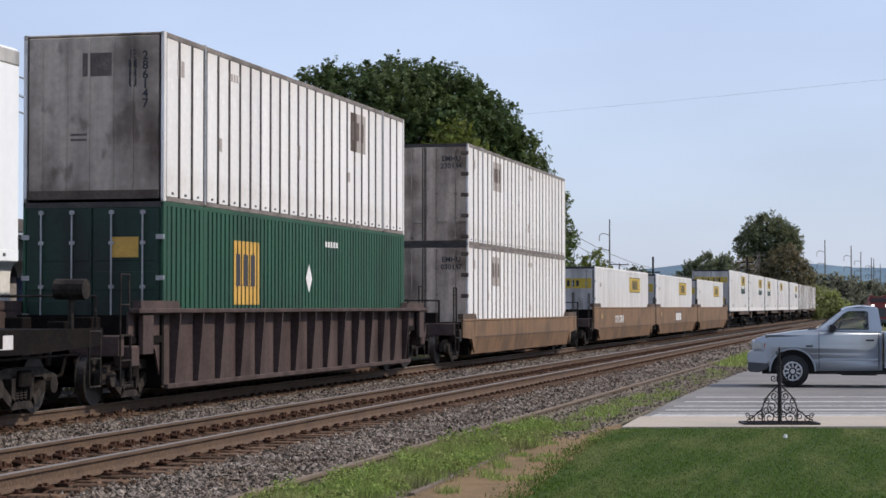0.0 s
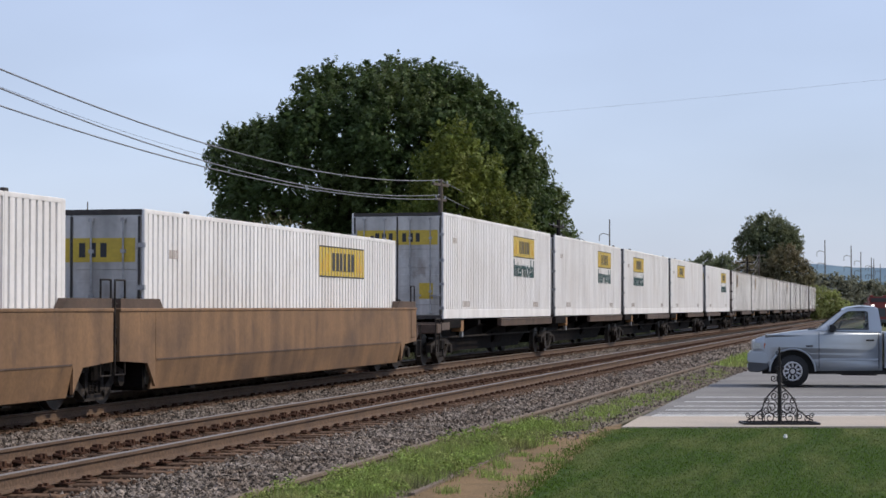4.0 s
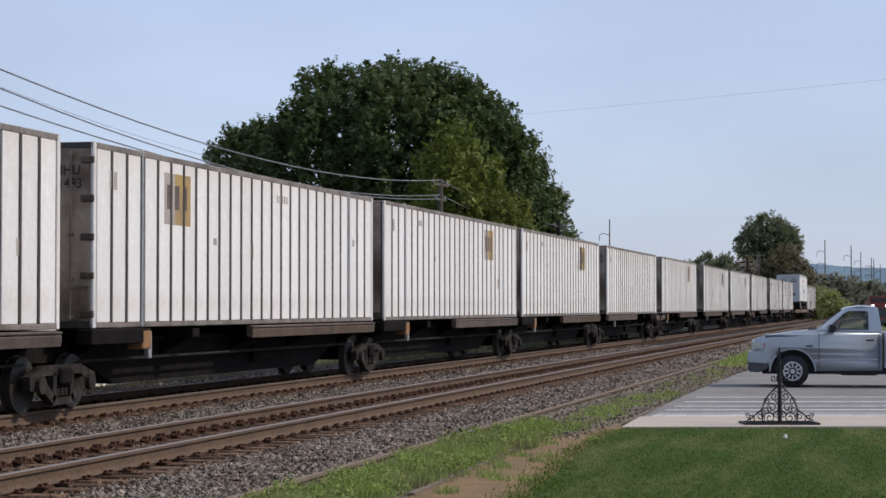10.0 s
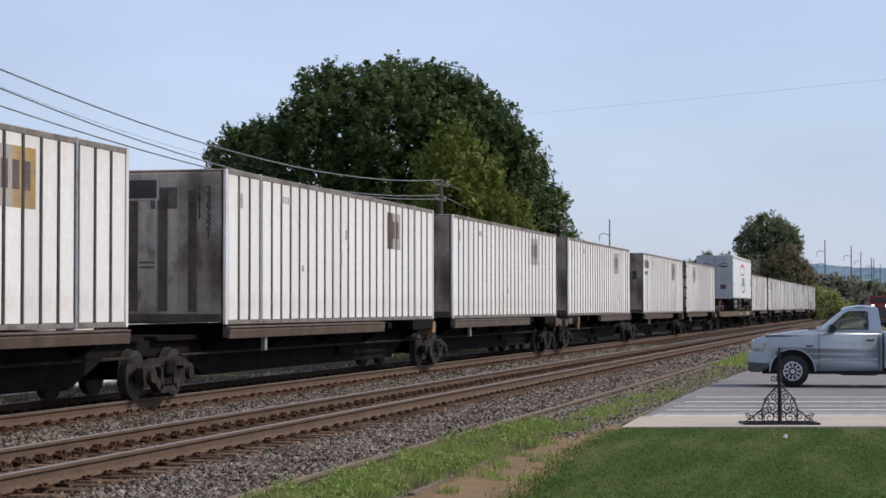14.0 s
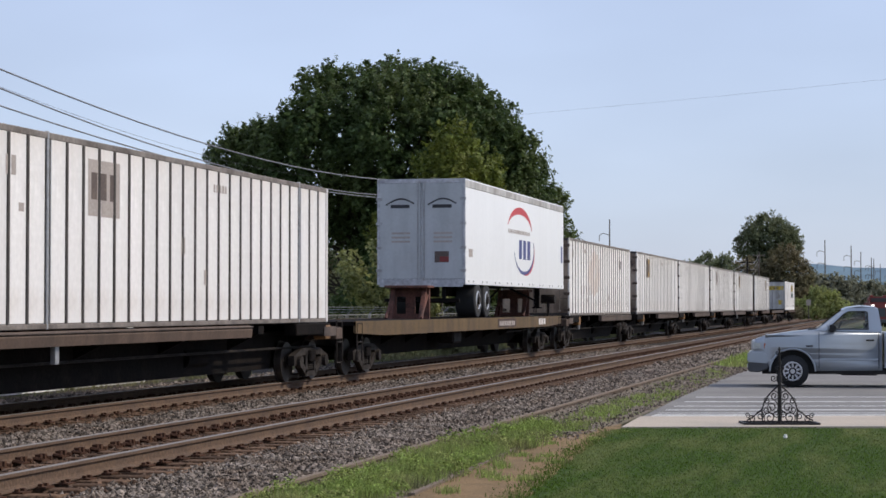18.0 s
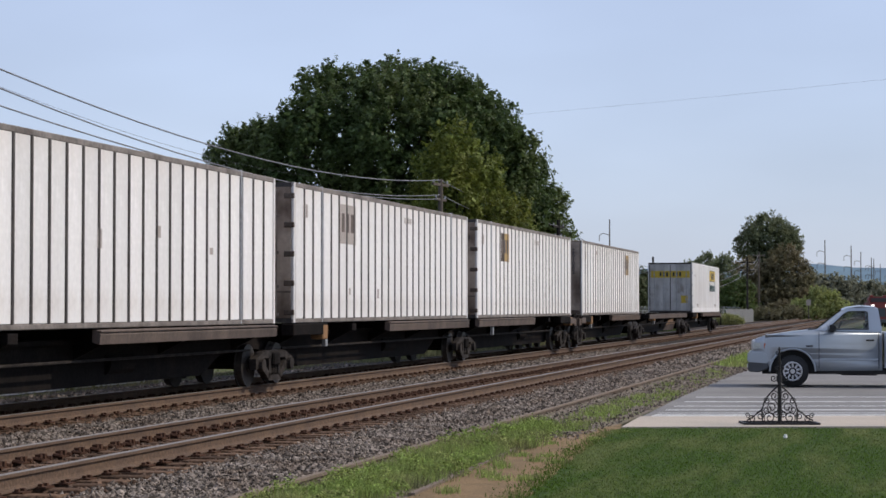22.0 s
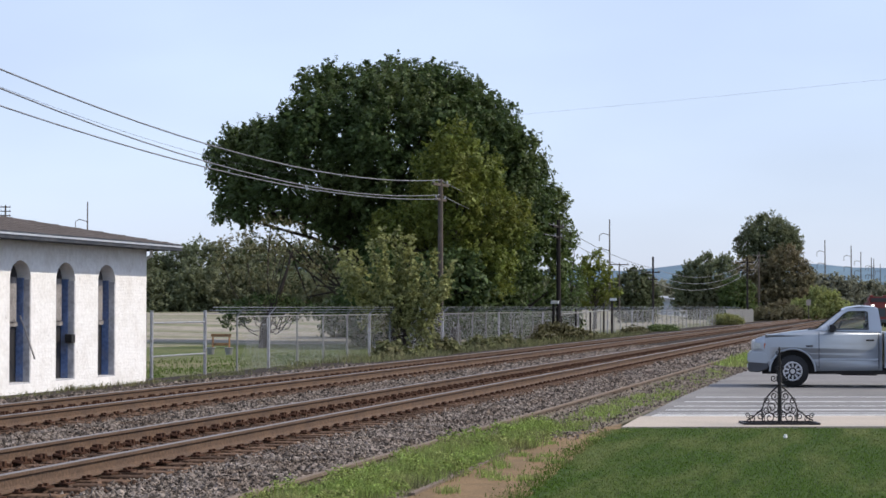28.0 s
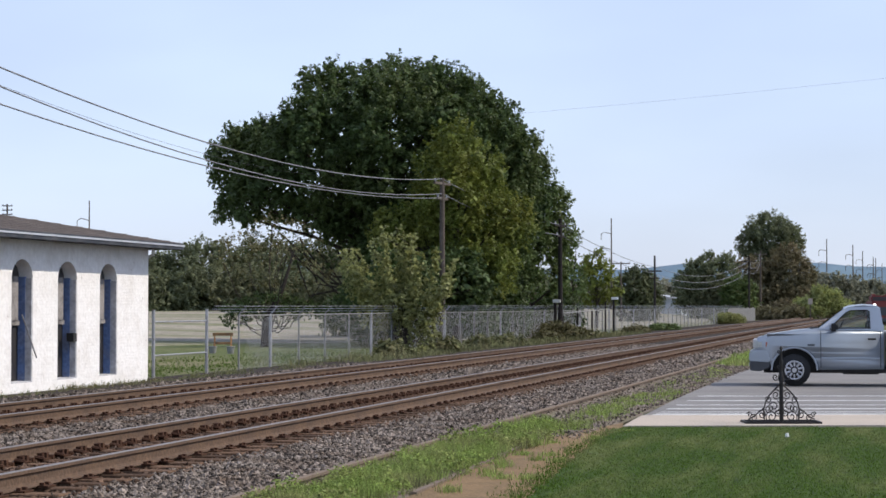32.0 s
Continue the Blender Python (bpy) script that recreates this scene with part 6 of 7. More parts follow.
# dark green box below a white one
c = corrugated_container("green", "dark green corrugated container under a white one", "green container", "green_dark")
aboard(c, 47.18 - BOX_L / 2, 0.47)
a = -BOX_L / 2 + 3.5
d = part("decal", strips(a, a + 1.5, 1.15, 2.35, FACE), M["gold_bright"], c, "orange square sticker with dark marks")
part("mark", bars(a + 0.15, a + 1.4, 1.5, 2.1, 3, FACE + 0.002, 0.35, 3), M["ink"], d)
bm = bmesh.new()
prism(bm, [(a + 4.5, 1.7), (a + 4.72, 2.0), (a + 4.94, 1.7), (a + 4.72, 1.4)], FACE, FACE + 0.004)
part("placard", bm, M["white"], c)
part("decal", boxes((0.35, 0.85, -BOX_L / 2 - 0.03, -BOX_L / 2 - 0.024, 1.95, 2.3)), M["gold_bright"], c)
part("data_block", bars(a + 1.9 + 4, a + 2.9 + 4, 2.4, 2.52, 5, FACE - 0.001, 0.3, 3), M["white"], c)


# ---- trailers on flat cars ----
def trailer(y_far, marks):
    t = thing("semi_trailer", "white road trailer with grey doors riding on a flat car", "trailer", group="road trailers")
    h0, h1, y = 0.95, 3.98, -BOX_L / 2
    part("body", bevelled(boxes((-FACE, FACE, y + 0.03, -y, h0 + 0.16, h1 - 0.24)), 0.02), M["white_gloss"], t)
    part("roof", bevelled(boxes((-FACE + 0.01, FACE - 0.01, y + 0.01, -y, h1 - 0.05, h1)), 0.02), M["white_gloss"], t)
    for x in (-1, 1):
        a, b = sorted((x * FACE, x * (FACE - 0.08)))
        part("top_rail", bevelled(boxes((a, b + (0.004 if x > 0 else 0), y, -y, h1 - 0.24, h1 - 0.03)), 0.015), M["door"], t)
        part("bottom_rail", bevelled(boxes((a, b + (0.006 if x > 0 else 0), y, -y, h0, h0 + 0.18)), 0.015), M["white_gloss"], t)
    bm = bmesh.new()
    for i in range(26):
        u = y + 0.4 + i * 0.61
        if i % 3 != 2:
            box(bm, FACE + 0.004, FACE + 0.012, u, u + 0.07, h0 + 0.075, h0 + 0.12)
    part("marker_light", bm, M["ink"], t)
    part("floor", boxes((-FACE + 0.05, FACE - 0.05, y + 0.1, -y - 0.1, h0 + 0.02, h0 + 0.15)), M["black"], t)
    for x0, x1 in ((-FACE + 0.07, -0.01), (0.01, FACE - 0.07)):
        part("door", bevelled(boxes((x0, x1, y - 0.015, y + 0.03, h0 + 0.16, h1 - 0.12)), 0.012), M["trailer_door"], t)
    part("door_frame", boxes((-FACE, -FACE + 0.07, y - 0.02, y + 0.03, h0, h1), (FACE - 0.07, FACE + 0.002, y - 0.02, y + 0.03, h0, h1), (-FACE + 0.07, FACE - 0.07, y - 0.02, y + 0.03, h1 - 0.12, h1 - 0.004), (-FACE + 0.07, FACE - 0.07, y - 0.03, y + 0.03, h0 - 0.06, h0 + 0.155)), M["greyframe"], t)
    for x in (-0.09, 0.09):
        bm = bmesh.new()
        rod(bm, (x, y - 0.04, h0 + 0.1), (x, y - 0.04, h1 - 0.1), 0.018, 6)
        part("lock_rod", bm, M["steel"], t)
    for x in (-FACE + 0.06, FACE - 0.06):
        for z in (1.35, 2.0, 2.7, 3.4):
            part("hinge", boxes((x - 0.09, x + 0.09, y - 0.035, y + 0.0, z - 0.04, z + 0.04)), M["steel"], t)
    # running gear
    for u in (y + 1.75, y + 2.95):
        for x in (-FACE + 0.3, FACE - 0.3):
            w = bmesh.new()
            rod(w, (x - 0.29, u, 0.5), (x + 0.29, u, 0.5), 0.5, 24)
            w = part("wheel", bevelled(w, 0.03), M["tyre"], t)
            bm = bmesh.new()
            sgn = 1 if x > 0 else -1
            for i in range(24):
                a0, a1 = 2 * math.pi * i / 24, 2 * math.pi * (i + 1) / 24
                rod(bm, (x + sgn * 0.27, u + 0.25 * math.cos(a0), 0.5 + 0.25 * math.sin(a0)), (x + sgn * 0.27, u + 0.25 * math.cos(a1), 0.5 + 0.25 * math.sin(a1)), 0.04, 6)
            part("rim", bm, M["chrome"], w)
            bm = bmesh.new()
            rod(bm, (x + sgn * 0.29, u, 0.5), (x + sgn * 0.34, u, 0.5), 0.11, 12)
            part("hub", bm, M["truckmetal"], w)
        bm = bmesh.new()
        rod(bm, (-FACE + 0.2, u, 0.5), (FACE - 0.2, u, 0.5), 0.07, 8)
        part("axle", bm, M["black"], t)
    part("bogie", boxes((-0.55, -0.4, y + 1.0, y + 3.9, 0.62, 0.97), (0.4, 0.55, y + 1.0, y + 3.9, 0.62, 0.97)), M["black"], t)
    part("bumper_guard", boxes((-1.1, 1.1, y + 0.05, y + 0.15, 0.45, 0.55), (-0.7, -0.6, y + 0.05, y + 0.15, 0.55, 0.96), (0.6, 0.7, y + 0.05, y + 0.15, 0.55, 0.96)), M["black"], t)
    for x in (-0.9, 0.9):
        bm = bmesh.new()
        box(bm, x - 0.08, x + 0.08, -y - 3.2, -y - 3.05, 0.30, 0.98)
        box(bm, x - 0.16, x + 0.16, -y - 3.28, -y - 2.95, 0.26, 0.30)
        rod(bm, (x, -y - 3.1, 0.5), (x * 0.2, -y - 4.4, 0.95), 0.035, 6)
        part("landing_leg", bm, M["black"], t)
    if marks:
        f = FACE + 0.002
        def arc(c0, c1, r0, r1, a0, a1, m, w0, w1):
            n, inner, outer = 24, [], []
            for i in range(n + 1):
                tt = i / n
                ang = radians(a0 + (a1 - a0) * tt)
                wd = w0 + 0.01 + (w1 - w0) * math.sin(math.pi * tt)
                inner.append((c0 + r0 * math.cos(ang), c1 + r1 * math.sin(ang)))
                outer.append((c0 + (r0 + wd) * math.cos(ang), c1 + (r1 + wd) * math.sin(ang)))
            bm = bmesh.new()
            for i in range(n):
                prism(bm, [inner[i], outer[i], outer[i + 1], inner[i + 1]], f, f + 0.004)
            bmesh.ops.remove_doubles(bm, verts=bm.verts, dist=0.0005)
            part("emblem", bm, M[m], t)
        c0, c1 = y + 8.0, 2.75
        arc(c0, c1, 2.0, 0.55, 8, 165, "red_ink", 0.02, 0.22)
        arc(c0 + 0.7, 2.20, 1.65, 0.74, 190, 380, "blue_ink", 0.02, 0.10)
        arc(c0 + 0.7, 2.16, 1.72, 0.80, 270, 375, "red_ink", 0.0, 0.08)
        part("emblem", bars(c0 - 0.15, c0 + 1.95, 1.86, 2.48, 3, f, 0.25, 4), M["blue_ink"], t, "dark blue block letters")
        part("emblem", bars(c0 - 1.9, c0 + 1.7, 2.66, 2.78, 16, f, 0.3, 4), M["grey_decal"], t)
        part("notice", boxes((f - 0.004, f, -y - 0.55, -y - 0.25, 1.9, 2.5)), M["blue_ink"], t)
        part("patch", boxes((f - 0.004, f, y + 0.45, y + 0.95, 1.75, 1.98)), M["grey_decal"], t)
        for x in (-0.62, 0.62):
            bm = bmesh.new()
            for i in range(14):
                a0, a1 = math.pi * i / 14, math.pi * (i + 1) / 14
                box(bm, x - 0.42 + 0.06 * i, x - 0.42 + 0.06 * i + 0.06, y - 0.019, y - 0.015, 3.22 + 0.16 * math.sin(a0), 3.25 + 0.16 * math.sin(a0) + 0.02)
            box(bm, x - 0.28, x + 0.28, y - 0.019, y - 0.015, 3.14, 3.24)
            part("emblem", bm, M["ink"], t)
            bm = bmesh.new()
            for i in range(3):
                box(bm, x - 0.25, x + 0.3, y - 0.019, y - 0.015, 2.15 + i * 0.12, 2.21 + i * 0.12)
            part("notice", bm, M["grey_decal"], t)
        part("notice", boxes((0.4, 0.82, y - 0.019, y - 0.015, 1.58, 1.9)), M["dark_decal"], t)
        part("notice", boxes((0.55, 0.82, y - 0.023, y - 0.019, 1.60, 1.75)), M["redpaint"], t)
    return aboard(t, y_far - BOX_L / 2, 1.26)


trailer(25.5, False)
trailer(457.44, True)


# ---- rolling gear ----
WHEEL_R = 0.42


def wheelset_mesh():
    bm = bmesh.new()
    rod(bm, (-1.0, 0, 0), (1.0, 0, 0), 0.085, 10)
    return mesh_of("axle", bm, M["black"])


def wheel_mesh():
    bm = bmesh.new()
    rod(bm, (-0.065, 0, 0), (0.065, 0, 0), WHEEL_R, 28)
    rod(bm, (-0.085, 0, 0), (-0.06, 0, 0), WHEEL_R + 0.028, 28)
    rod(bm, (0.065, 0, 0), (0.09, 0, 0), 0.14, 14)
    return mesh_of("wheel", bm, M["wheelmetal"])


def side_frame_mesh():
    bm = bmesh.new()
    w0, w1 = -0.07, 0.07
    prism(bm, [(-1.16, 0.34), (-1.16, 0.55), (-0.62, 0.70), (0.62, 0.70), (1.16, 0.55), (1.16, 0.34), (0.92, 0.36), (0.66, 0.55), (-0.66, 0.55), (-0.92, 0.36)], w0, w1)
    prism(bm, [(-0.86, 0.40), (-0.36, 0.12), (-0.26, 0.22), (-0.70, 0.50)], w0, w1)
    prism(bm, [(0.86, 0.40), (0.36, 0.12), (0.26, 0.22), (0.70, 0.50)], w0, w1)
    box(bm, w0, w1, -0.38, 0.38, 0.10, 0.21)
    box(bm, w0, w1, -0.36, -0.24, 0.2, 0.58)
    box(bm, w0, w1, 0.24, 0.36, 0.2, 0.58)
    for u in (-0.89, 0.89):
        rod(bm, (0.06, u, WHEEL_R), (0.15, u, WHEEL_R), 0.13, 12)
    return mesh_of("side_frame", bm, M["truckmetal"])


def spring_mesh():
    bm = bmesh.new()
    tube(bm, [(0.055 * math.cos(q * math.pi / 4), 0.055 * math.sin(q * math.pi / 4), 0.22 + q * 0.0046) for q in range(49)], 0.015, 5)
    return mesh_of("spring", bm, M["truckmetal"])


AXLE, WHEEL, SIDEF, SPRING = wheelset_mesh(), wheel_mesh(), side_frame_mesh(), spring_mesh()
BOLSTER = mesh_of("truck", bevelled(boxes((-1.15, 1.15, -0.2, 0.2, 0.40, 0.66)), 0.03), M["black"])


def truck(parent, y):
    """A two-axle railway truck under a car."""
    t = part("truck", BOLSTER, None, parent, at=(0, y, 0))
    for x, rz in ((1.02, 0), (-1.02, 180)):
        f = part("side_frame", SIDEF, None, t, at=(x, 0, 0))
        f.rotation_euler = (0, 0, radians(rz))
        for u in (-0.14, 0.0, 0.14):
            part("spring", SPRING, None, t, at=(x, u, 0))
    for u in (-0.89, 0.89):
        part("axle", AXLE, None, t, at=(0, u, WHEEL_R))
        for x, rz in ((0.77, 0), (-0.77, 180)):
            w = part("wheel", WHEEL, None, t, at=(x, u, WHEEL_R))
            w.rotation_euler = (0, 0, radians(rz))


def ladder(parent, x, y, z0, z1, w=0.42):
    bm = bmesh.new()
    for u in (y - w / 2, y + w / 2):
        rod(bm, (x, u, z0), (x, u, z1), 0.018, 6)
    k = int((z1 - z0) / 0.35)
    for i in range(k + 1):
        rod(bm, (x, y - w / 2, z0 + i * (z1 - z0) / k), (x, y + w / 2, z0 + i * (z1 - z0) / k), 0.016, 6)
    part("ladder", bm, M["truckmetal"], parent)


def coupler(parent, y, s):
    bm = boxes((-0.13, 0.13, min(y, y + s * 0.9), max(y, y + s * 0.9), 0.66, 0.95), (-0.2, 0.2, min(y + s * 0.7, y + s * 0.95), max(y + s * 0.7, y + s * 0.95), 0.62, 0.99))
    part("coupler", bevelled(bm, 0.02), M["truckmetal"], parent)


# ---- spine cars ----
def spine_unit(y_far, near_joint, far_joint, near_truck, far_truck, last, empty=False, ledge=8.75):
    """One platform of an articulated spine car; joints and trucks given along the track at the start."""
    c = y_far - BOX_L / 2
    u = thing("spine_car", "dark articulated spine car platform with brown brackets", "rail car", group="spine cars")
    a, b = near_joint - c, far_joint - c
    bm = bmesh.new()
    prism(bm, [(a, 0.98), (a, 0.72), (a + 1.9, 0.66), (a + 3.0, 0.29), (b - 3.0, 0.29), (b - 1.9, 0.66), (b, 0.72), (b, 0.98)], -0.62, 0.62)
    steel = M["black"]
    if empty:      # bare tan flank towards the far end
        flank = bmesh.new()
        prism(flank, [(b - 7.0, 0.30), (b - 2.7, 0.30), (b - 1.9, 0.62), (b - 1.9, 0.97), (b - 3.7, 0.97)], 0.615, 0.66)
        part("flank_plate", flank, M["tan"], u)
    part("centre_sill", bm, steel, u)
    part("deck", boxes((-0.75, 0.75, a + 0.3, b - 0.3, 0.98, 1.06)), steel, u)
    y = BOX_L / 2
    flip = -1 if last else 1
    l0, l1 = (-y, y) if empty else sorted((flip * (y - ledge), flip * (y - 0.05)))
    bm = bmesh.new()
    prism(bm, [(1.22, 1.22), (1.22, 1.02), (1.34, 0.99), (1.36, 1.14), (1.30, 1.22)], l0, l1, "y")
    part("side_ledge", bm, M["tan_dark"] if rg.random() < 0.35 else M["ledge"], u)
    part("ledge_lip", bevelled(boxes((1.30, 1.372, l0, l1, 1.175, 1.21)), 0.008), M["ledge"], u)
    bm = bmesh.new()
    prism(bm, [(-1.22, 1.23), (-1.22, 0.98), (-1.34, 0.94), (-1.36, 1.14), (-1.30, 1.23)], l0, l1, "y")
    part("side_ledge", bm, M["brown"], u)
    e0, e1 = sorted((-flip * (y - 2.3), -flip * (y + 0.1)))
    for x0, x1 in ((1.05, 1.33), (-1.33, -1.05)):
        part("end_ledge", bevelled(boxes((x0, x1, e0, e1, 0.98, 1.23)), 0.02), M["black"], u)
        part("stop_bracket", bevelled(boxes((x0, x1 + 0.004, e1 - 0.35, e1, 0.88, 1.20)), 0.02), M["orange"], u)
    for v in (-7.4, -3.6, 0.0, 3.6, 7.4):
        bm = bmesh.new()
        prism(bm, [(-1.3, 1.05), (1.3, 1.05), (1.3, 1.20), (-1.3, 1.20)], v - 0.16, v + 0.16, "y")
        prism(bm, [(-1.25, 1.05), (1.25, 1.05), (0.36, 0.6), (-0.36, 0.6)], v - 0.05, v + 0.05, "y")
        part("cross_bearer", bm, steel, u)
    part("release_post", bevelled(boxes((1.18, 1.27, -y + 2.35, -y + 2.48, 0.72, 1.16)), 0.01), M["steel"], u)
    bm = bmesh.new()
    rod(bm, (0.55, 1.2, 0.62), (0.55, 2.3, 0.62), 0.19, 12)
    part("air_tank", bm, M["black"], u)
    bm = bmesh.new()
    rod(bm, (0.9, a + 1, 0.72), (0.9, b - 1, 0.72), 0.025, 5)
    part("brake_pipe", bm, M["truckmetal"], u)
    for tpos in (near_truck, far_truck):
        if tpos is not None:
            truck(u, tpos - c)
    for tpos, jt, s in ((near_truck, a, -1), (far_truck, b, 1)):
        if tpos is not None and abs(tpos - c - jt) > 0.5:      # a free end with a coupler
            coupler(u, jt - s * 0.9, s)
            ladder(u, 1.32, jt - s * 0.45, 0.35, 1.25)
            part("end_beam", bevelled(boxes((-1.35, 1.35, min(jt - s * 0.75, jt - s * 0.3), max(jt - s * 0.75, jt - s * 0.3), 0.86, 1.12)), 0.02), M["tan_dark"], u)
            part("end_platform", boxes((0.4, 1.36, min(jt - s * 1.7, jt - s * 0.8), max(jt - s * 1.7, jt - s * 0.8), 0.95, 1.15)), M["ledge"], u)
            if s > 0:
                bm = bmesh.new()
                for q in range(20):
                    t0, t1 = 2 * math.pi * q / 20, 2 * math.pi * (q + 1) / 20
                    rod(bm, (0.75 + 0.28 * math.cos(t0), jt - 0.35, 1.75 + 0.28 * math.sin(t0)), (0.75 + 0.28 * math.cos(t1), jt - 0.35, 1.75 + 0.28 * math.sin(t1)), 0.018, 5)
                rod(bm, (0.75, jt - 0.4, 1.1), (0.75, jt - 0.4, 1.8), 0.04, 6)
                part("brake_wheel", bm, M["truckmetal"], u)
    return aboard(u, c, 0.0)


GROUPS = [[153.63, 170.73, 188.02, 205.31, 223.50], [242.01, 259.38, 276.57, 293.73, 312.07], [330.68, 351.45, 369.84], [388.63, 409.60, 427.83], [474.86, 493.26, 510.27, 527.63, 545.06], [563.83, 583.40, 603.02]]
for g in GROUPS:
    for i, far in enumerate(g):
        near = far - BOX_L
        if i == 0:
            nj, nt = near - 1.25, near + 0.55
        else:
            nj, nt = (near + g[i - 1]) / 2, None
        if i == len(g) - 1:
            fj, ft = far + 1.25, far - 0.55
        else:
            fj = (far + g[i + 1] - BOX_L) / 2
            ft = fj
        spine_unit(far, nj, fj, nt, ft, last=(i == len(g) - 1 and len(g) > 3) or (i > 0 and len(g) == 3 and far < 440), ledge=11.0 if i > 0 and len(g) == 3 else 8.75, empty=abs(far - 583.40) < 0.1)


# ---- flat cars under the trailers ----
def flat_car(y0, y1, paint="yellow"):
    c, h = (y0 + y1) / 2, (y1 - y0) / 2
    f = thing("flat_car", "long flat car with faded yellow side sills", "rail car", group="flat cars")
    part("deck", bevelled(boxes((-1.42, 1.42, -h, h, 1.14, 1.24)), 0.01), M["black"], f)
    for x in (-1, 1):
        a, b = sorted((x * 1.36, x * 1.42))
        bm = bmesh.new()
        prism(bm, [(-h, 1.25), (-h, 0.98), (-h + 2.5, 0.90), (h - 2.5, 0.90), (h, 0.98), (h, 1.25)], a, b + (0.004 if x > 0 else 0))
        part("side_sill", bm, M[paint], f)
    bm = bmesh.new()
    prism(bm, [(-h, 1.14), (-h, 0.72), (-h + 3.2, 0.62), (-h + 4.6, 0.36), (h - 4.6, 0.36), (h - 3.2, 0.62), (h, 0.72), (h, 1.14)], -0.4, 0.4)
    part("centre_sill", bm, M["black"], f)
    for v in np.linspace(-h + 3.5, h - 3.5, 9):
        bm = bmesh.new()
        prism(bm, [(-1.36, 1.14), (1.36, 1.14), (0.4, 0.62), (-0.4, 0.62)], v - 0.06, v + 0.06, "y")
        part("cross_bearer", bm, M["black"], f)
    part("side_mark", boxes((1.424, 1.43, -h + 15.6, -h + 18.4, 0.95, 1.2)), M["brown"], f)
    part("side_mark", bars(-h + 15.8, -h + 18.2, 1.0, 1.14, 9, 1.43, 0.3, 5), M["grey_decal"], f)
    part("side_mark", bars(h - 4.3, h - 3.0, 0.98, 1.18, 3, 1.424, 0.3, 5), M["white"], f)
    part("brake_cylinder", bevelled(boxes((0.6, 1.1, -2.2, -1.2, 0.55, 0.9)), 0.05), M["truckmetal"], f)
    bm = bmesh.new()
    rod(bm, (1.25, h - 9.0, 0.78), (1.25, h - 0.5, 0.86), 0.02, 5)
    part("brake_rod", bm, M["truckmetal"], f)
    for s in (-1, 1):
        truck(f, s * (h - 2.1))
        coupler(f, s * h, s)
        ladder(f, 1.42, s * (h - 0.3), 0.35, 1.2)
    bm = bmesh.new()
    rod(bm, (1.0, h - 0.25, 1.2), (1.0, h - 0.25, 1.95), 0.05, 6)
    rod(bm, (0.75, h - 0.25, 1.85), (1.25, h - 0.25, 1.85), 0.16, 12)
    part("brake_stand", bm, M["truckmetal"], f)
    return aboard(f, c, 0.0)


def hitch(car_y, at):
    """The raised stand that holds a trailer's nose."""
    st = thing("trailer_hitch", "rusty brown folding trailer hitch stand on the deck", "hitch", group="trailer hitches")
    bm = bmesh.new()
    prism(bm, [(-0.45, 0), (-0.35, 0), (0.12, 0.86), (0.02, 0.90)], -0.5, -0.38)
    prism(bm, [(-0.45, 0), (-0.35, 0), (0.12, 0.86), (0.02, 0.90)], 0.38, 0.5)
    for x0, x1, z0, z1 in ((-0.56, -0.40, 0.0, 0.86), (0.40, 0.56, 0.0, 0.86), (-0.40, 0.40, 0.62, 0.86), (-0.40, 0.40, 0.0, 0.14), (-0.12, 0.14, 0.14, 0.62)):
        box(bm, x0, x1, 0.1, 0.2, z0, z1)
    part("strut", bm, M["rustred"], st)
    bm = bmesh.new()
    rod(bm, (-0.5, -0.62, 0.02), (-0.5, 0.1, 0.66), 0.045, 6)
    rod(bm, (0.5, -0.62, 0.02), (0.5, 0.1, 0.66), 0.045, 6)
    part("brace", bm, M["rustred"], st)
    part("head_plate", bevelled(boxes((-0.62, 0.62, -0.35, 0.45, 0.86, 0.93)), 0.01), M["rustred"], st)
    return aboard(st, at, 1.24)


flat_car(429.6, 456.2)
hitch(0, 455.6 - 1.1)
hitch(0, 441.2 - 1.3)
flat_car(1.0, 28.2, "black")
hitch(0, 24.2)


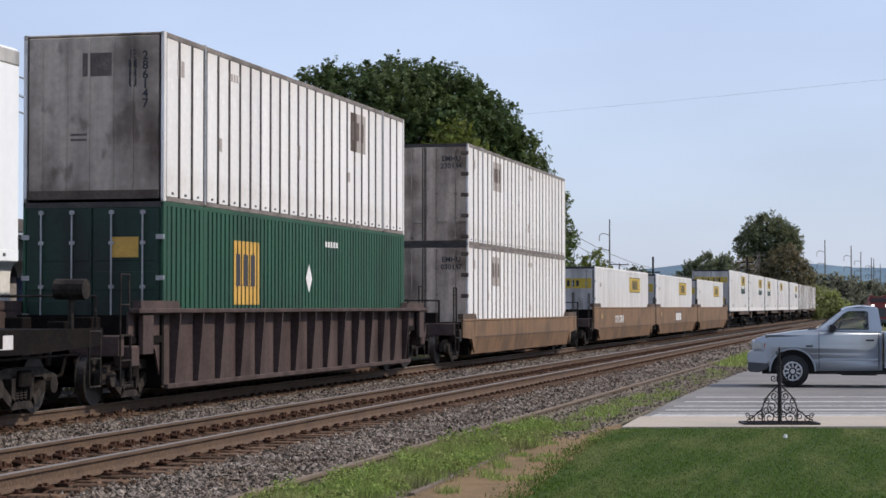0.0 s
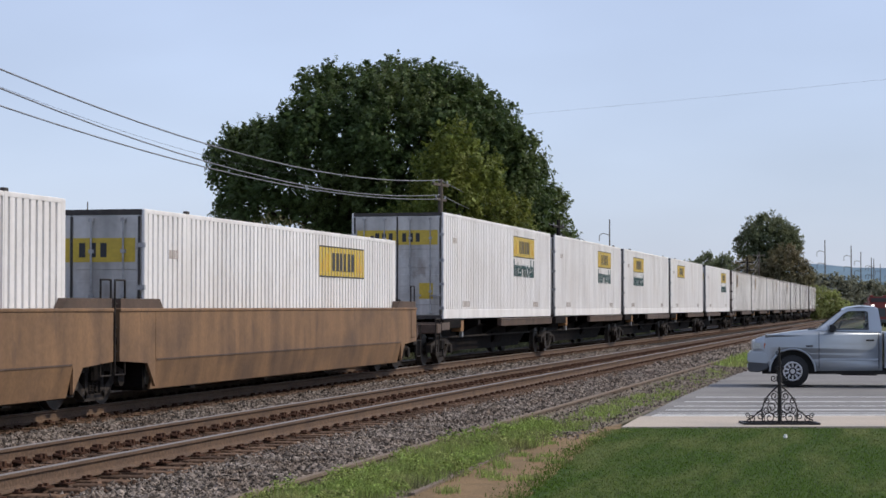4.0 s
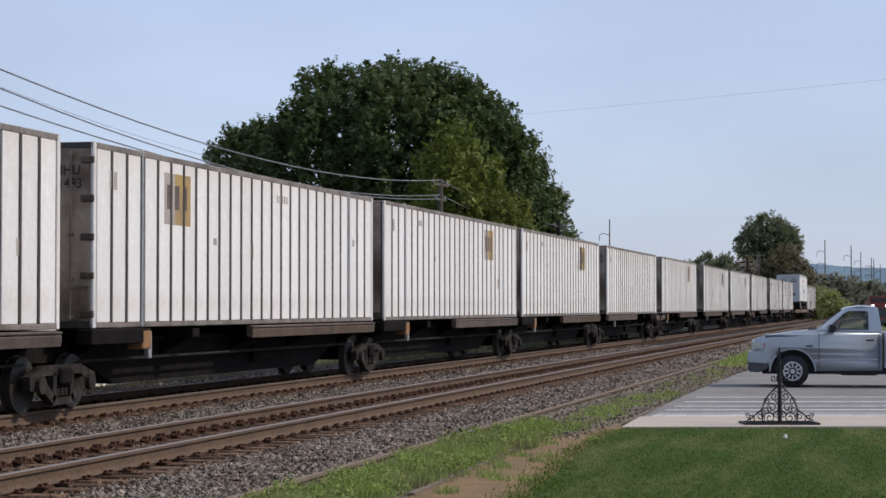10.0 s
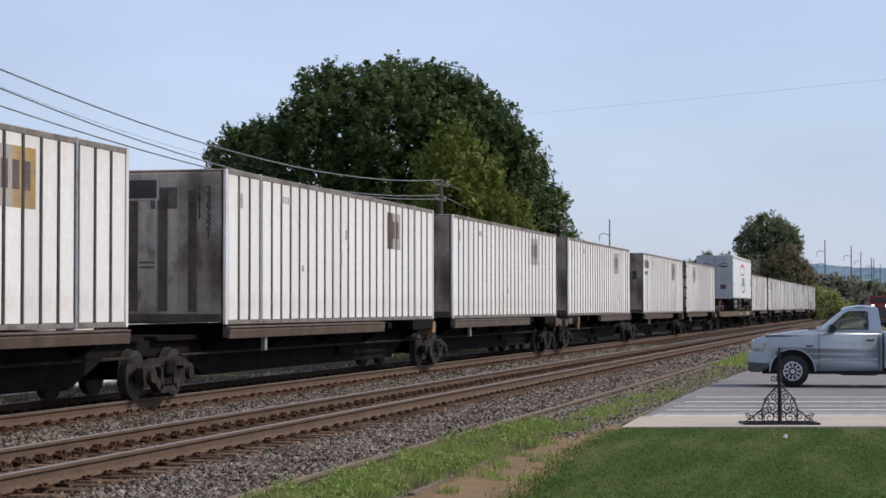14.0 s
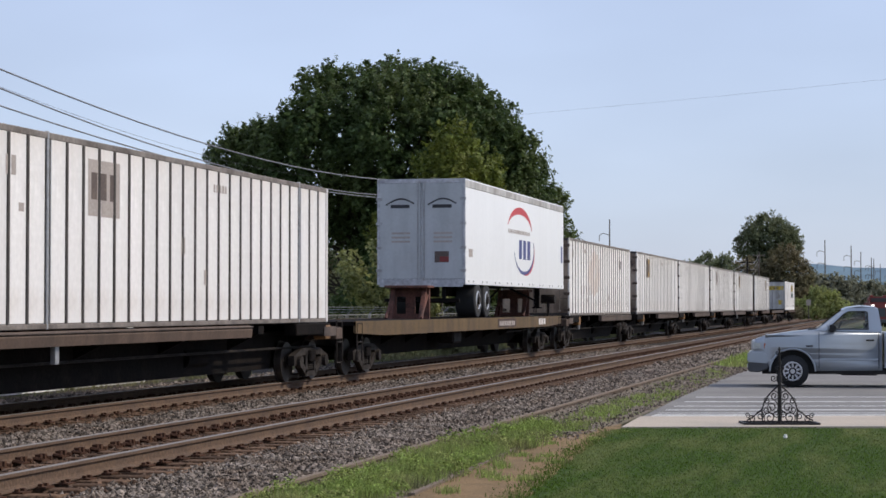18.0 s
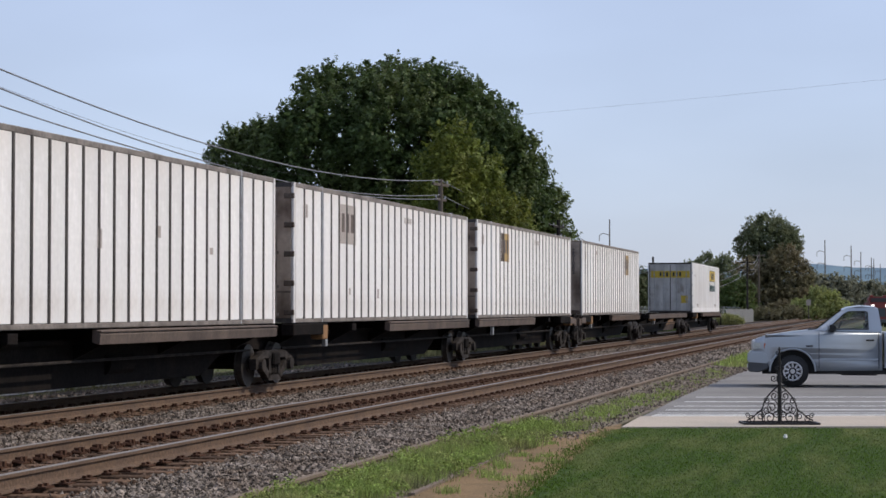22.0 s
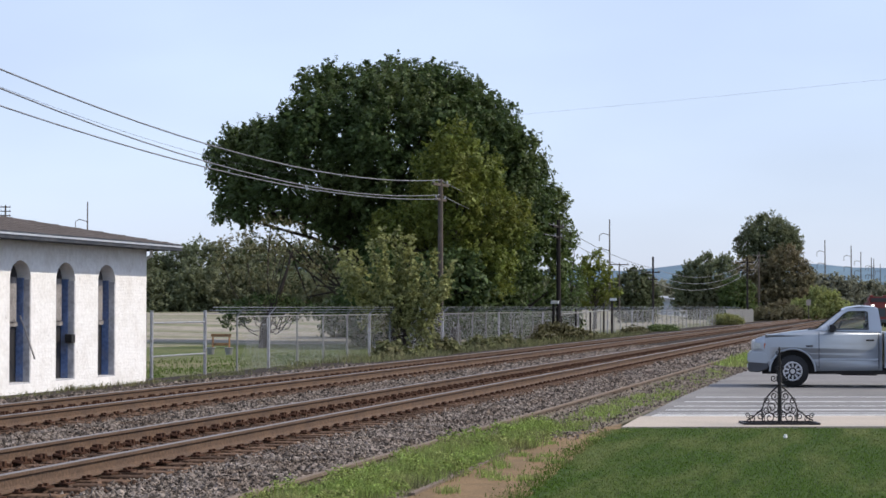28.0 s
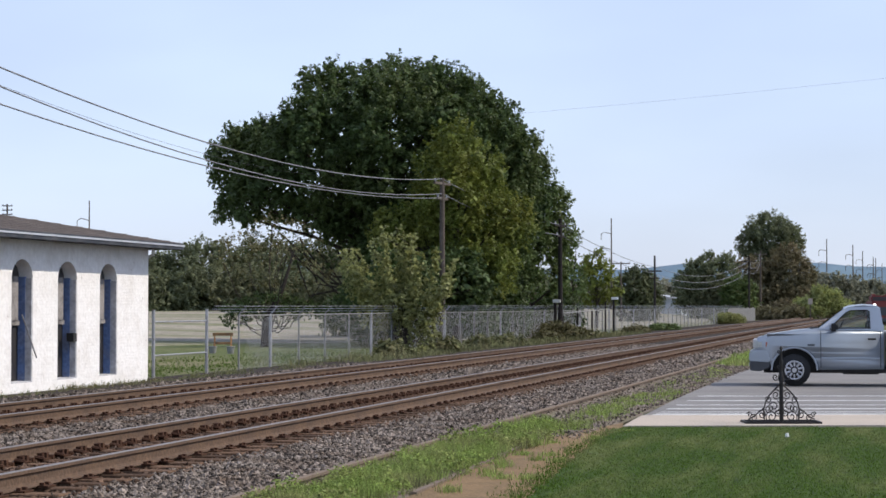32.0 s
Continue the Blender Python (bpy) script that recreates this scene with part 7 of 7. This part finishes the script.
# ---- well cars ----
def well_car(center, top, kind, near_truck, far_truck, near_end, far_end, mark=0):
    """kind: ribbed or smooth; near_end and far_end: True for a coupler end, False for a shared joint."""
    label = "oxide brown well car with upright side ribs" if kind == "ribbed" else "dusty tan well car with smooth sloping sides"
    w = thing("well_car", label, "rail car", group="well cars")
    paint = M["brown"] if kind == "ribbed" else M["tan"]
    h = 8.55
    z0 = 0.22
    for x in (-1, 1):
        if kind == "ribbed":
            bm = bmesh.new()
            prism(bm, [(-h - 1.1, top), (-h - 1.1, top - 0.42), (-h - 0.35, top - 0.45), (-h + 0.05, top - 0.62), (-h + 0.35, z0), (h - 0.35, z0), (h - 0.05, top - 0.62), (h + 0.35, top - 0.45), (h + 1.1, top - 0.42), (h + 1.1, top)], *sorted((x * 1.29, x * 1.32)))
            part("side_wall", bm, paint, w)
            part("top_chord", bevelled(boxes((*sorted((x * 1.33, x * 1.52)), -h - 1.1, h + 1.1, top - 0.02, top + 0.06)), 0.012), paint, w)
            part("bottom_chord", bevelled(boxes((*sorted((x * 1.36, x * 1.44)), -h + 0.35, h - 0.35, z0 - 0.03, z0 + 0.06)), 0.012), paint, w)
            if x > 0:
                for i in range(15):
                    v = -h + 0.75 + i * (2 * h - 1.5) / 14
                    bm = bmesh.new()
                    a = [bm.verts.new(p) for p in ((1.31, v - 0.022, top - 0.02), (1.51, v - 0.022, top - 0.02), (1.51, v + 0.022, top - 0.02), (1.31, v + 0.022, top - 0.02))]
                    b = [bm.verts.new(p) for p in ((1.31, v - 0.022, z0 + 0.03), (1.41, v - 0.022, z0 + 0.03), (1.41, v + 0.022, z0 + 0.03), (1.31, v + 0.022, z0 + 0.03))]
                    for q in range(4):
                        bm.faces.new((a[q], a[(q + 1) % 4], b[(q + 1) % 4], b[q]))
                    part("rib", bm, paint, w)
        else:
            def skin(u0, u1):
                bm = bmesh.new()
                o = [(1.47, top), (1.47, 0.72), (1.36, z0), (1.32, z0), (1.43, 0.74), (1.43, top)]
                prism(bm, [(x * q, r) for q, r in o], u0, u1, "y")
                return bm
            part("side_wall", skin(-h + 0.55, h - 0.55), paint, w)
            for s in (-1, 1):
                bm = bmesh.new()
                prism(bm, [(s * (h - 0.55), top), (s * (h - 0.55), z0 + 0.05), (s * (h - 0.2), 0.66), (s * (h + 0.95), 0.72), (s * (h + 0.95), top)], *sorted((x * 1.415, x * 1.465)))
                part("end_wall", bm, paint, w)
            part("top_chord", bevelled(boxes((*sorted((x * 1.36, x * 1.485)), -h - 0.95, h + 0.95, top - 0.02, top + 0.035)), 0.01), paint, w)
            part("fold_line", boxes((*sorted((x * 1.465, x * 1.475)), -h + 0.6, h - 0.6, 0.70, 0.725)), M["tan_dark"], w)
        for s in (-1, 1):
            bm = bmesh.new()
            prism(bm, [(s * (h - 0.9), top + 0.035), (s * (h - 0.75), top + 0.19), (s * (h + 0.9), top + 0.19), (s * (h + 0.9), top + 0.035)], *sorted((x * 1.31, x * 1.46)))
            part("guide_casting", bm, M["brown"] if kind == "ribbed" else M["tan_dark"], w)
    part("well_floor", boxes((-1.28, 1.28, -8.1, 8.1, 0.2, 0.28)), M["black"], w)
    for s in (-1, 1):
        part("bulkhead", boxes((-1.36, 1.36, min(s * 8.2, s * 8.3), max(s * 8.2, s * 8.3), 0.25, top - 0.05)), M["black"], w)
        part("end_deck", boxes((-1.36, 1.36, min(s * 8.3, s * 9.7), max(s * 8.3, s * 9.7), 0.98, 1.1)), M["black"], w)
        part("bolster", boxes((-0.5, 0.5, min(s * 8.3, s * 10.1), max(s * 8.3, s * 10.1), 0.62, 0.98)), M["black"], w)
    for i in range(4):
        part("cross_bearer", boxes((-1.36, 1.36, -6 + i * 4 - 0.12, -6 + i * 4 + 0.12, 0.17, 0.2)), M["black"], w)
    for tpos in (near_truck, far_truck):
        if tpos is not None:
            truck(w, tpos)
    for s, free in ((-1, near_end), (1, far_end)):
        if free:
            e = 10.35
            coupler(w, s * (e - 0.3), s)
            part("end_sill", bevelled(boxes((-1.36, 1.36, min(s * 9.9, s * 10.1), max(s * 9.9, s * 10.1), 0.78, 1.12)), 0.02), M["brown"], w)
            ladder(w, 1.40, s * 9.95, 0.32, 1.12)
            ladder(w, 1.30, s * 9.75, 1.12, 2.1, 0.36)
            part("step_box", bevelled(boxes((1.1, 1.42, min(s * 9.4, s * 9.75), max(s * 9.4, s * 9.75), 0.6, 0.95)), 0.03), M["brown"] if kind == "ribbed" else M["truckmetal"], w)
            bm = bmesh.new()
            rod(bm, (0.9, s * 10.0, 1.0), (0.9, s * 10.0, 1.75), 0.03, 6)
            rod(bm, (-0.9, s * 10.0, 1.0), (-0.9, s * 10.0, 1.75), 0.03, 6)
            rod(bm, (0.9, s * 10.0, 1.75), (-0.9, s * 10.0, 1.75), 0.025, 6)
            part("hand_rail", bm, M["truckmetal"], w)
            for x in (-0.6, 0.15, 0.62):
                part("valve_box", bevelled(boxes((x - 0.16, x + 0.16, min(s * 9.5, s * 9.85), max(s * 9.5, s * 9.85), 1.1, 1.1 + 0.22 + 0.15 * abs(x))), 0.02), M["black"], w)
            bm = bmesh.new()
            tube(bm, [(0.45, s * 10.1, 0.8), (0.5, s * 10.4, 0.5), (0.42, s * 10.75, 0.42), (0.3, s * 11.0, 0.62)], 0.028, 6)
            part("air_hose", bm, M["black"], w)
            part("end_panel", bevelled(boxes((1.39, 1.478, min(s * 8.95, s * 9.4), max(s * 8.95, s * 9.4), 0.80, top - 0.04)), 0.01), paint, w)
            if s > 0:
                bm = bmesh.new()
                for q in range(20):
                    t0, t1 = 2 * math.pi * q / 20, 2 * math.pi * (q + 1) / 20
                    rod(bm, (0.3 + 0.33 * math.cos(t0), 9.98, 1.5 + 0.33 * math.sin(t0)), (0.3 + 0.33 * math.cos(t1), 9.98, 1.5 + 0.33 * math.sin(t1)), 0.02, 5)
                rod(bm, (0.3, 9.9, 1.0), (0.3, 9.9, 1.5), 0.05, 6)
                part("brake_wheel", bm, M["truckmetal"], w)
        else:
            ladder(w, 1.40, s * 9.35, 0.5, 2.0, 0.4)
            part("junction_box", boxes((1.15, 1.40, min(s * 8.7, s * 9.1), max(s * 8.7, s * 9.1), 0.7, 1.5)), paint, w)
    if mark:
        xx = 1.472
        if mark == 1:
            lt = part("side_mark", text_mesh("side_mark", "DTTX 727069", 0.42, M["white"]), None, w)
            lt.matrix_basis = pose(xx + 0.002, -2.6, 1.03, 90, 0, 90)
        else:
            part("side_mark", boxes((xx - 0.002, xx + 0.001, -1.45, 1.55, 0.78, 1.32)), M["dark_decal"], w)
            part("side_mark", bars(-1.3, 1.4, 0.86, 1.24, 3, xx + 0.001, 0.22, 2), M["white"], w)
        part("notice", boxes((xx - 0.002, xx + 0.001, -7.6, -7.25, 1.1, 1.3)), M["gold"], w)
    return aboard(w, center, 0.0)


well_car(39.10, 1.49, "ribbed", -9.0, 9.0, True, True)
well_car(62.53, 1.19, "smooth", -9.0, 9.0, True, True, 0)
well_car(85.70, 1.52, "smooth", -9.0, 9.68, True, False, 1)
well_car(105.05, 1.52, "smooth", None, 9.64, False, False, 2)
well_car(124.31, 1.52, "smooth", None, 9.0, False, True, 0)


# ---- ties and fastenings ----
TIE_TOP = ZR - 0.178 - 0.012
tie_bm = bevelled(boxes((-1.30, 1.30, -0.112, 0.112, -0.16, 0.0)), 0.012)
for v in tie_bm.verts:
    v.co.z += 0.012 * noise.noise(Vector((v.co.x * 3, v.co.y * 9, 0.5)))
TIE_MESH = mesh_of("tie", tie_bm, M["tie"])
PITCH = 0.525


def stamp(base_verts, base_faces, places):
    """Copies of a small shape at many places, in one list of vertices and faces."""
    bv = np.array(base_verts)
    v = (np.array(places)[:, None, :] + bv[None]).reshape(-1, 3)
    n = len(bv)
    f = [tuple(i + k * n for i in face) for k in range(len(places)) for face in base_faces]
    return v.tolist(), f


def lists_of(bm):
    bm.verts.index_update()
    v = [tuple(q.co) for q in bm.verts]
    f = [tuple(q.index for q in face.verts) for face in bm.faces]
    bm.free()
    return v, f


for tr, first_tie, count in ((tracks[0], 14.5, 290), (tracks[1], 17.5, 290)):
    rt = random.Random(5)
    for k in range(count):
        ob = part("tie", TIE_MESH, None, tr, at=(rt.uniform(-0.05, 0.05), first_tie + k * PITCH + rt.uniform(-0.03, 0.03), TIE_TOP))
        ob.rotation_euler = (0, 0, radians(rt.uniform(-1.2, 1.2)))
    rows = [(0.0, first_tie + k * PITCH, TIE_TOP) for k in range(count, count + 420)]
    v, f = stamp(*lists_of(boxes((-1.3, 1.3, -0.11, 0.11, -0.12, 0.0))), rows)
    tagged(part("far_ties", raw_mesh("far_ties", v, f, M["tie"]), None, tr), kind="stuff")
    # plates, spikes and anchors: anchors and clips on the gauge side, low spikes outside
    for s in (-1, 1):
        bm = boxes((-0.18, 0.18, -0.095, 0.095, -0.002, 0.016))
        for sy in (-0.055, 0.06):
            box(bm, s * 0.105 - 0.022, s * 0.105 + 0.022, sy - 0.02, sy + 0.02, 0.01, 0.042)
            box(bm, -s * 0.115 - 0.035, -s * 0.115 + 0.035, sy - 0.026, sy + 0.026, 0.01, 0.075)
        rod(bm, (-s * 0.08, -0.13, 0.03), (-s * 0.2, -0.13, 0.015), 0.026, 6)
        rod(bm, (-s * 0.08, 0.13, 0.03), (-s * 0.19, 0.13, 0.02), 0.026, 6)
        rk = random.Random(8)
        places = [(s * 0.7535, first_tie + k * PITCH + rk.uniform(-0.03, 0.03), TIE_TOP + rk.uniform(-0.006, 0.01)) for k in range(count)]
        v, f = stamp(*lists_of(bm), places)
        tagged(part("fastening", raw_mesh("fastening", v, f, M["rustdark"]), None, tr), kind="stuff")


# ---- ballast stones ----
def stones(name, areas, seed, m="stone", label="loose grey and brown crushed ballast stones"):
    """areas: x0, x1, y0, y1, how many, size, height"""
    g = np.random.default_rng(seed)
    V = []
    base = np.array([(1, 0, 0), (-1, 0, 0), (0, 1, 0), (0, -1, 0), (0, 0, 0.75), (0, 0, -0.75)], float)
    F = np.array([(0, 2, 4), (2, 1, 4), (1, 3, 4), (3, 0, 4), (2, 0, 5), (1, 2, 5), (3, 1, 5), (0, 3, 5)])
    for x0, x1, y0, y1, n, size, h in areas:
        c = np.stack([g.uniform(x0, x1, n), g.uniform(y0, y1, n), np.zeros(n)], 1)
        c[:, 2] = np.interp(-c[:, 0], [-q[0] for q in BED][::-1], [q[1] for q in BED][::-1]) + h + g.normal(0, 0.012, n)
        a = g.uniform(0, 2 * np.pi, n)
        s = size * g.uniform(0.6, 1.4, n)
        p = base[None] * g.uniform(0.65, 1.3, (n, 6, 1)) + g.normal(0, 0.18, (n, 6, 3))
        p *= s[:, None, None]
        ca, sa = np.cos(a), np.sin(a)
        x, y, z = p[:, :, 0], p[:, :, 1], p[:, :, 2]
        tilt = g.normal(0, 0.5, n)[:, None]
        y, z = y * np.cos(tilt) - z * np.sin(tilt), y * np.sin(tilt) + z * np.cos(tilt)
        q = np.stack([x * ca[:, None] - y * sa[:, None], x * sa[:, None] + y * ca[:, None], z], 2)
        V.append(q + c[:, None, :])
    V = np.concatenate(V)
    n = len(V)
    faces = (F[None] + (np.arange(n) * 6)[:, None, None]).reshape(-1, 3)
    me = bpy.data.meshes.new(name)
    me.from_pydata(V.reshape(-1, 3).tolist(), [], faces.tolist())
    me.materials.append(M[m])
    return tagged(new(name, me), label, "stones", kind="stuff")


stones("ballast_stones", [(-7.9, -6.15, 13, 32, 26000, 0.027, 0.0), (-7.9, -6.1, 32, 60, 14000, 0.034, 0.0), (-7.9, -6.0, 60, 130, 6000, 0.06, 0.0),
                          (-12.4, -10.25, 16, 45, 24000, 0.029, 0.005), (-12.4, -10.25, 45, 90, 10000, 0.042, 0.005), 
                          (-17.6, -15.0, 22, 60, 2500, 0.045, 0.0), (-6.3, -5.6, 16, 45, 900, 0.028, 0.02), (-6.0, -4.6, 27, 62, 6000, 0.024, 0.075)], 4)


stones("rusty_ballast_stones", [(-9.75, -8.4, 14, 40, 9500, 0.029, 0.016), (-8.4, -7.6, 14, 60, 6500, 0.029, 0.004), (-10.4, -9.75, 14, 60, 6000, 0.029, 0.006), (-9.75, -8.4, 40, 80, 3500, 0.045, 0.01),
                                (-14.9, -12.3, 17, 45, 9000, 0.036, 0.018), (-14.9, -12.3, 45, 80, 4000, 0.045, 0.01)], 14, "ruststone", "rust-stained ballast stones between the rails")


# ---- grass ----
def grass(name, label, spots, m, z, seed):
    """spots: arrays of x, y, height, width; one bent blade each."""
    g = np.random.default_rng(seed)
    x, y, h, w = spots
    n = len(x)
    a = g.uniform(0, 2 * np.pi, n)
    lean = g.uniform(0.1, 0.75, n) * h
    la = g.uniform(0, 2 * np.pi, n)
    dx, dy = np.cos(a) * w / 2, np.sin(a) * w / 2
    mx, my = x + np.cos(la) * lean * 0.35, y + np.sin(la) * lean * 0.35
    tx, ty = x + np.cos(la) * lean, y + np.sin(la) * lean
    zz = np.full(n, z)
    V = np.stack([np.stack([x - dx, y - dy, zz], 1), np.stack([x + dx, y + dy, zz], 1), np.stack([mx + dx * 0.7, my + dy * 0.7, zz + h * 0.6], 1), np.stack([mx - dx * 0.7, my - dy * 0.7, zz + h * 0.6], 1), np.stack([tx, ty, zz + h], 1)], 1)
    k = (np.arange(n) * 5)[:, None]
    quads = (k + np.array([[0, 1, 2, 3]])).tolist()
    tris = (k + np.array([[3, 2, 4]])).tolist()
    me = bpy.data.meshes.new(name)
    me.from_pydata(V.reshape(-1, 3).tolist(), [], quads + tris)
    me.materials.append(M[m])
    return tagged(new(name, me), label, "grass", kind="stuff")


g = np.random.default_rng(9)
n = 70000
x, y = g.uniform(-4.3, 0.3, n), 17.3 + (g.random(n) ** 1.3) * 13.2
keep = (y < 29.72 + (x + 4.32) * 0.275) & ((x > np.interp(y, [17, 18.7, 24.8, 28.4, 30], [-3.4, -3.55, -4.02, -4.2, -4.3]) + 0.12 * np.sin(y * 2.1) + 0.06 * np.sin(y * 7.3)) | ((g.random(n) < 0.2) & (x > np.interp(y, [17, 30], [-3.9, -4.5]))))
x, y = x[keep], y[keep]
grass("lawn_grass", "short mown lawn grass blades", (x, y, g.uniform(0.010, 0.030, len(x)), g.uniform(0.005, 0.010, len(x))), "blade", -0.003, 2)


n = 4500
y = 15.0 + 14.4 * g.random(n) ** 1.1
x = np.interp(y, [15, 18.7, 24.8, 28.4, 29.72], [-3.33, -3.6, -4.08, -4.25, -4.32]) - 0.08 + g.normal(0, 0.13, n) - 0.25 * (g.random(n) < 0.12) * g.random(n)
grass("lawn_fringe", "ragged grass fringe at the edge of the lawn", (x, y, g.uniform(0.015, 0.05, n), g.uniform(0.006, 0.012, n)), "blade", -0.012, 6)


def clumped(x0, x1, y0, y1, n, tufts, spread, seed):
    g = np.random.default_rng(seed)
    cx, cy = g.uniform(x0, x1, tufts), g.uniform(y0, y1, tufts)
    k = g.integers(0, tufts, n)
    return cx[k] + g.normal(0, spread, n), cy[k] + g.normal(0, spread * 1.6, n), 0.6 + 0.8 * g.random(tufts)[k]


def weeds(name, x0, x1, y0, y1, n, tufts, spread, h, w, seed, z=-0.03, m="weed"):
    x, y, k = clumped(x0, x1, y0, y1, n, tufts, spread, seed)
    g = np.random.default_rng(seed + 1)
    return grass(name, "rough weedy grass at the edge of the ballast", (x, y, k * g.uniform(h * 0.4, h, n), g.uniform(w * 0.6, w, n)), m, z, seed + 2)


weeds("weed_grass", -5.9, -5.0, 16.5, 25.8, 21000, 120, 0.095, 0.17, 0.009, 40)
weeds("weed_grass", -6.0, -4.9, 16.5, 30, 5000, 110, 0.08, 0.14, 0.009, 140, m="dryweed")
weeds("weed_grass", -5.85, -5.2, 25.5, 30.5, 3200, 40, 0.07, 0.18, 0.011, 43)
weeds("weed_grass", -5.6, -4.8, 29, 42, 4200, 60, 0.10, 0.11, 0.012, 46)
weeds("weed_grass", -5.7, -4.9, 42, 58, 700, 24, 0.12, 0.12, 0.02, 49)
weeds("weed_grass", -5.9, -5.0, 60, 75, 2600, 34, 0.2, 0.26, 0.04, 52)
weeds("weed_grass", -4.8, -4.0, 17, 29.0, 1500, 17, 0.06, 0.09, 0.010, 55, -0.012)
weeds("weed_grass", -18.95, -17.9, 34, 60, 2600, 90, 0.15, 0.14, 0.02, 58, -0.07, "dryweed")
weeds("weed_grass", -19.5, -17.4, 60, 130, 7000, 160, 0.3, 0.36, 0.04, 61, -0.08, "dryweed")
weeds("weed_grass", -26, -19.9, 50, 84, 6000, 300, 0.3, 0.10, 0.03, 64, -0.1, "blade")


# leafy clumps among the rough grass
rc = random.Random(21)
clumps = []
for k in range(60):
    y = 16.5 + 14 * rc.random() ** 1.2
    r = rc.uniform(0.06, 0.17)
    clumps.append((rc.uniform(-6.0, -4.95), y, 0.02, r, r * 1.4, r * rc.uniform(0.5, 1.0)))
w = tagged(new("weed_clumps"), "leafy green weeds among the rough grass", "weeds", kind="stuff")
leaves("foliage", clumps, 0.09, 16, 0.016, M["weed"], w, seed=81, up=1.3, gap=0.9, ragged=0.3, inner=False)


# ---- what moves ----
def motions():
    """The whole train runs at one steady speed towards the viewer and out of view."""
    times = [0.0, 0.1] + [float(k) for k in range(1, 32)] + [31.9, 32.0]
    for ob, y, z in moving:
        walk(ob, [(t, pose(TRACK_FAR, y - SPEED * t, ZR + z)) for t in times])


motions()
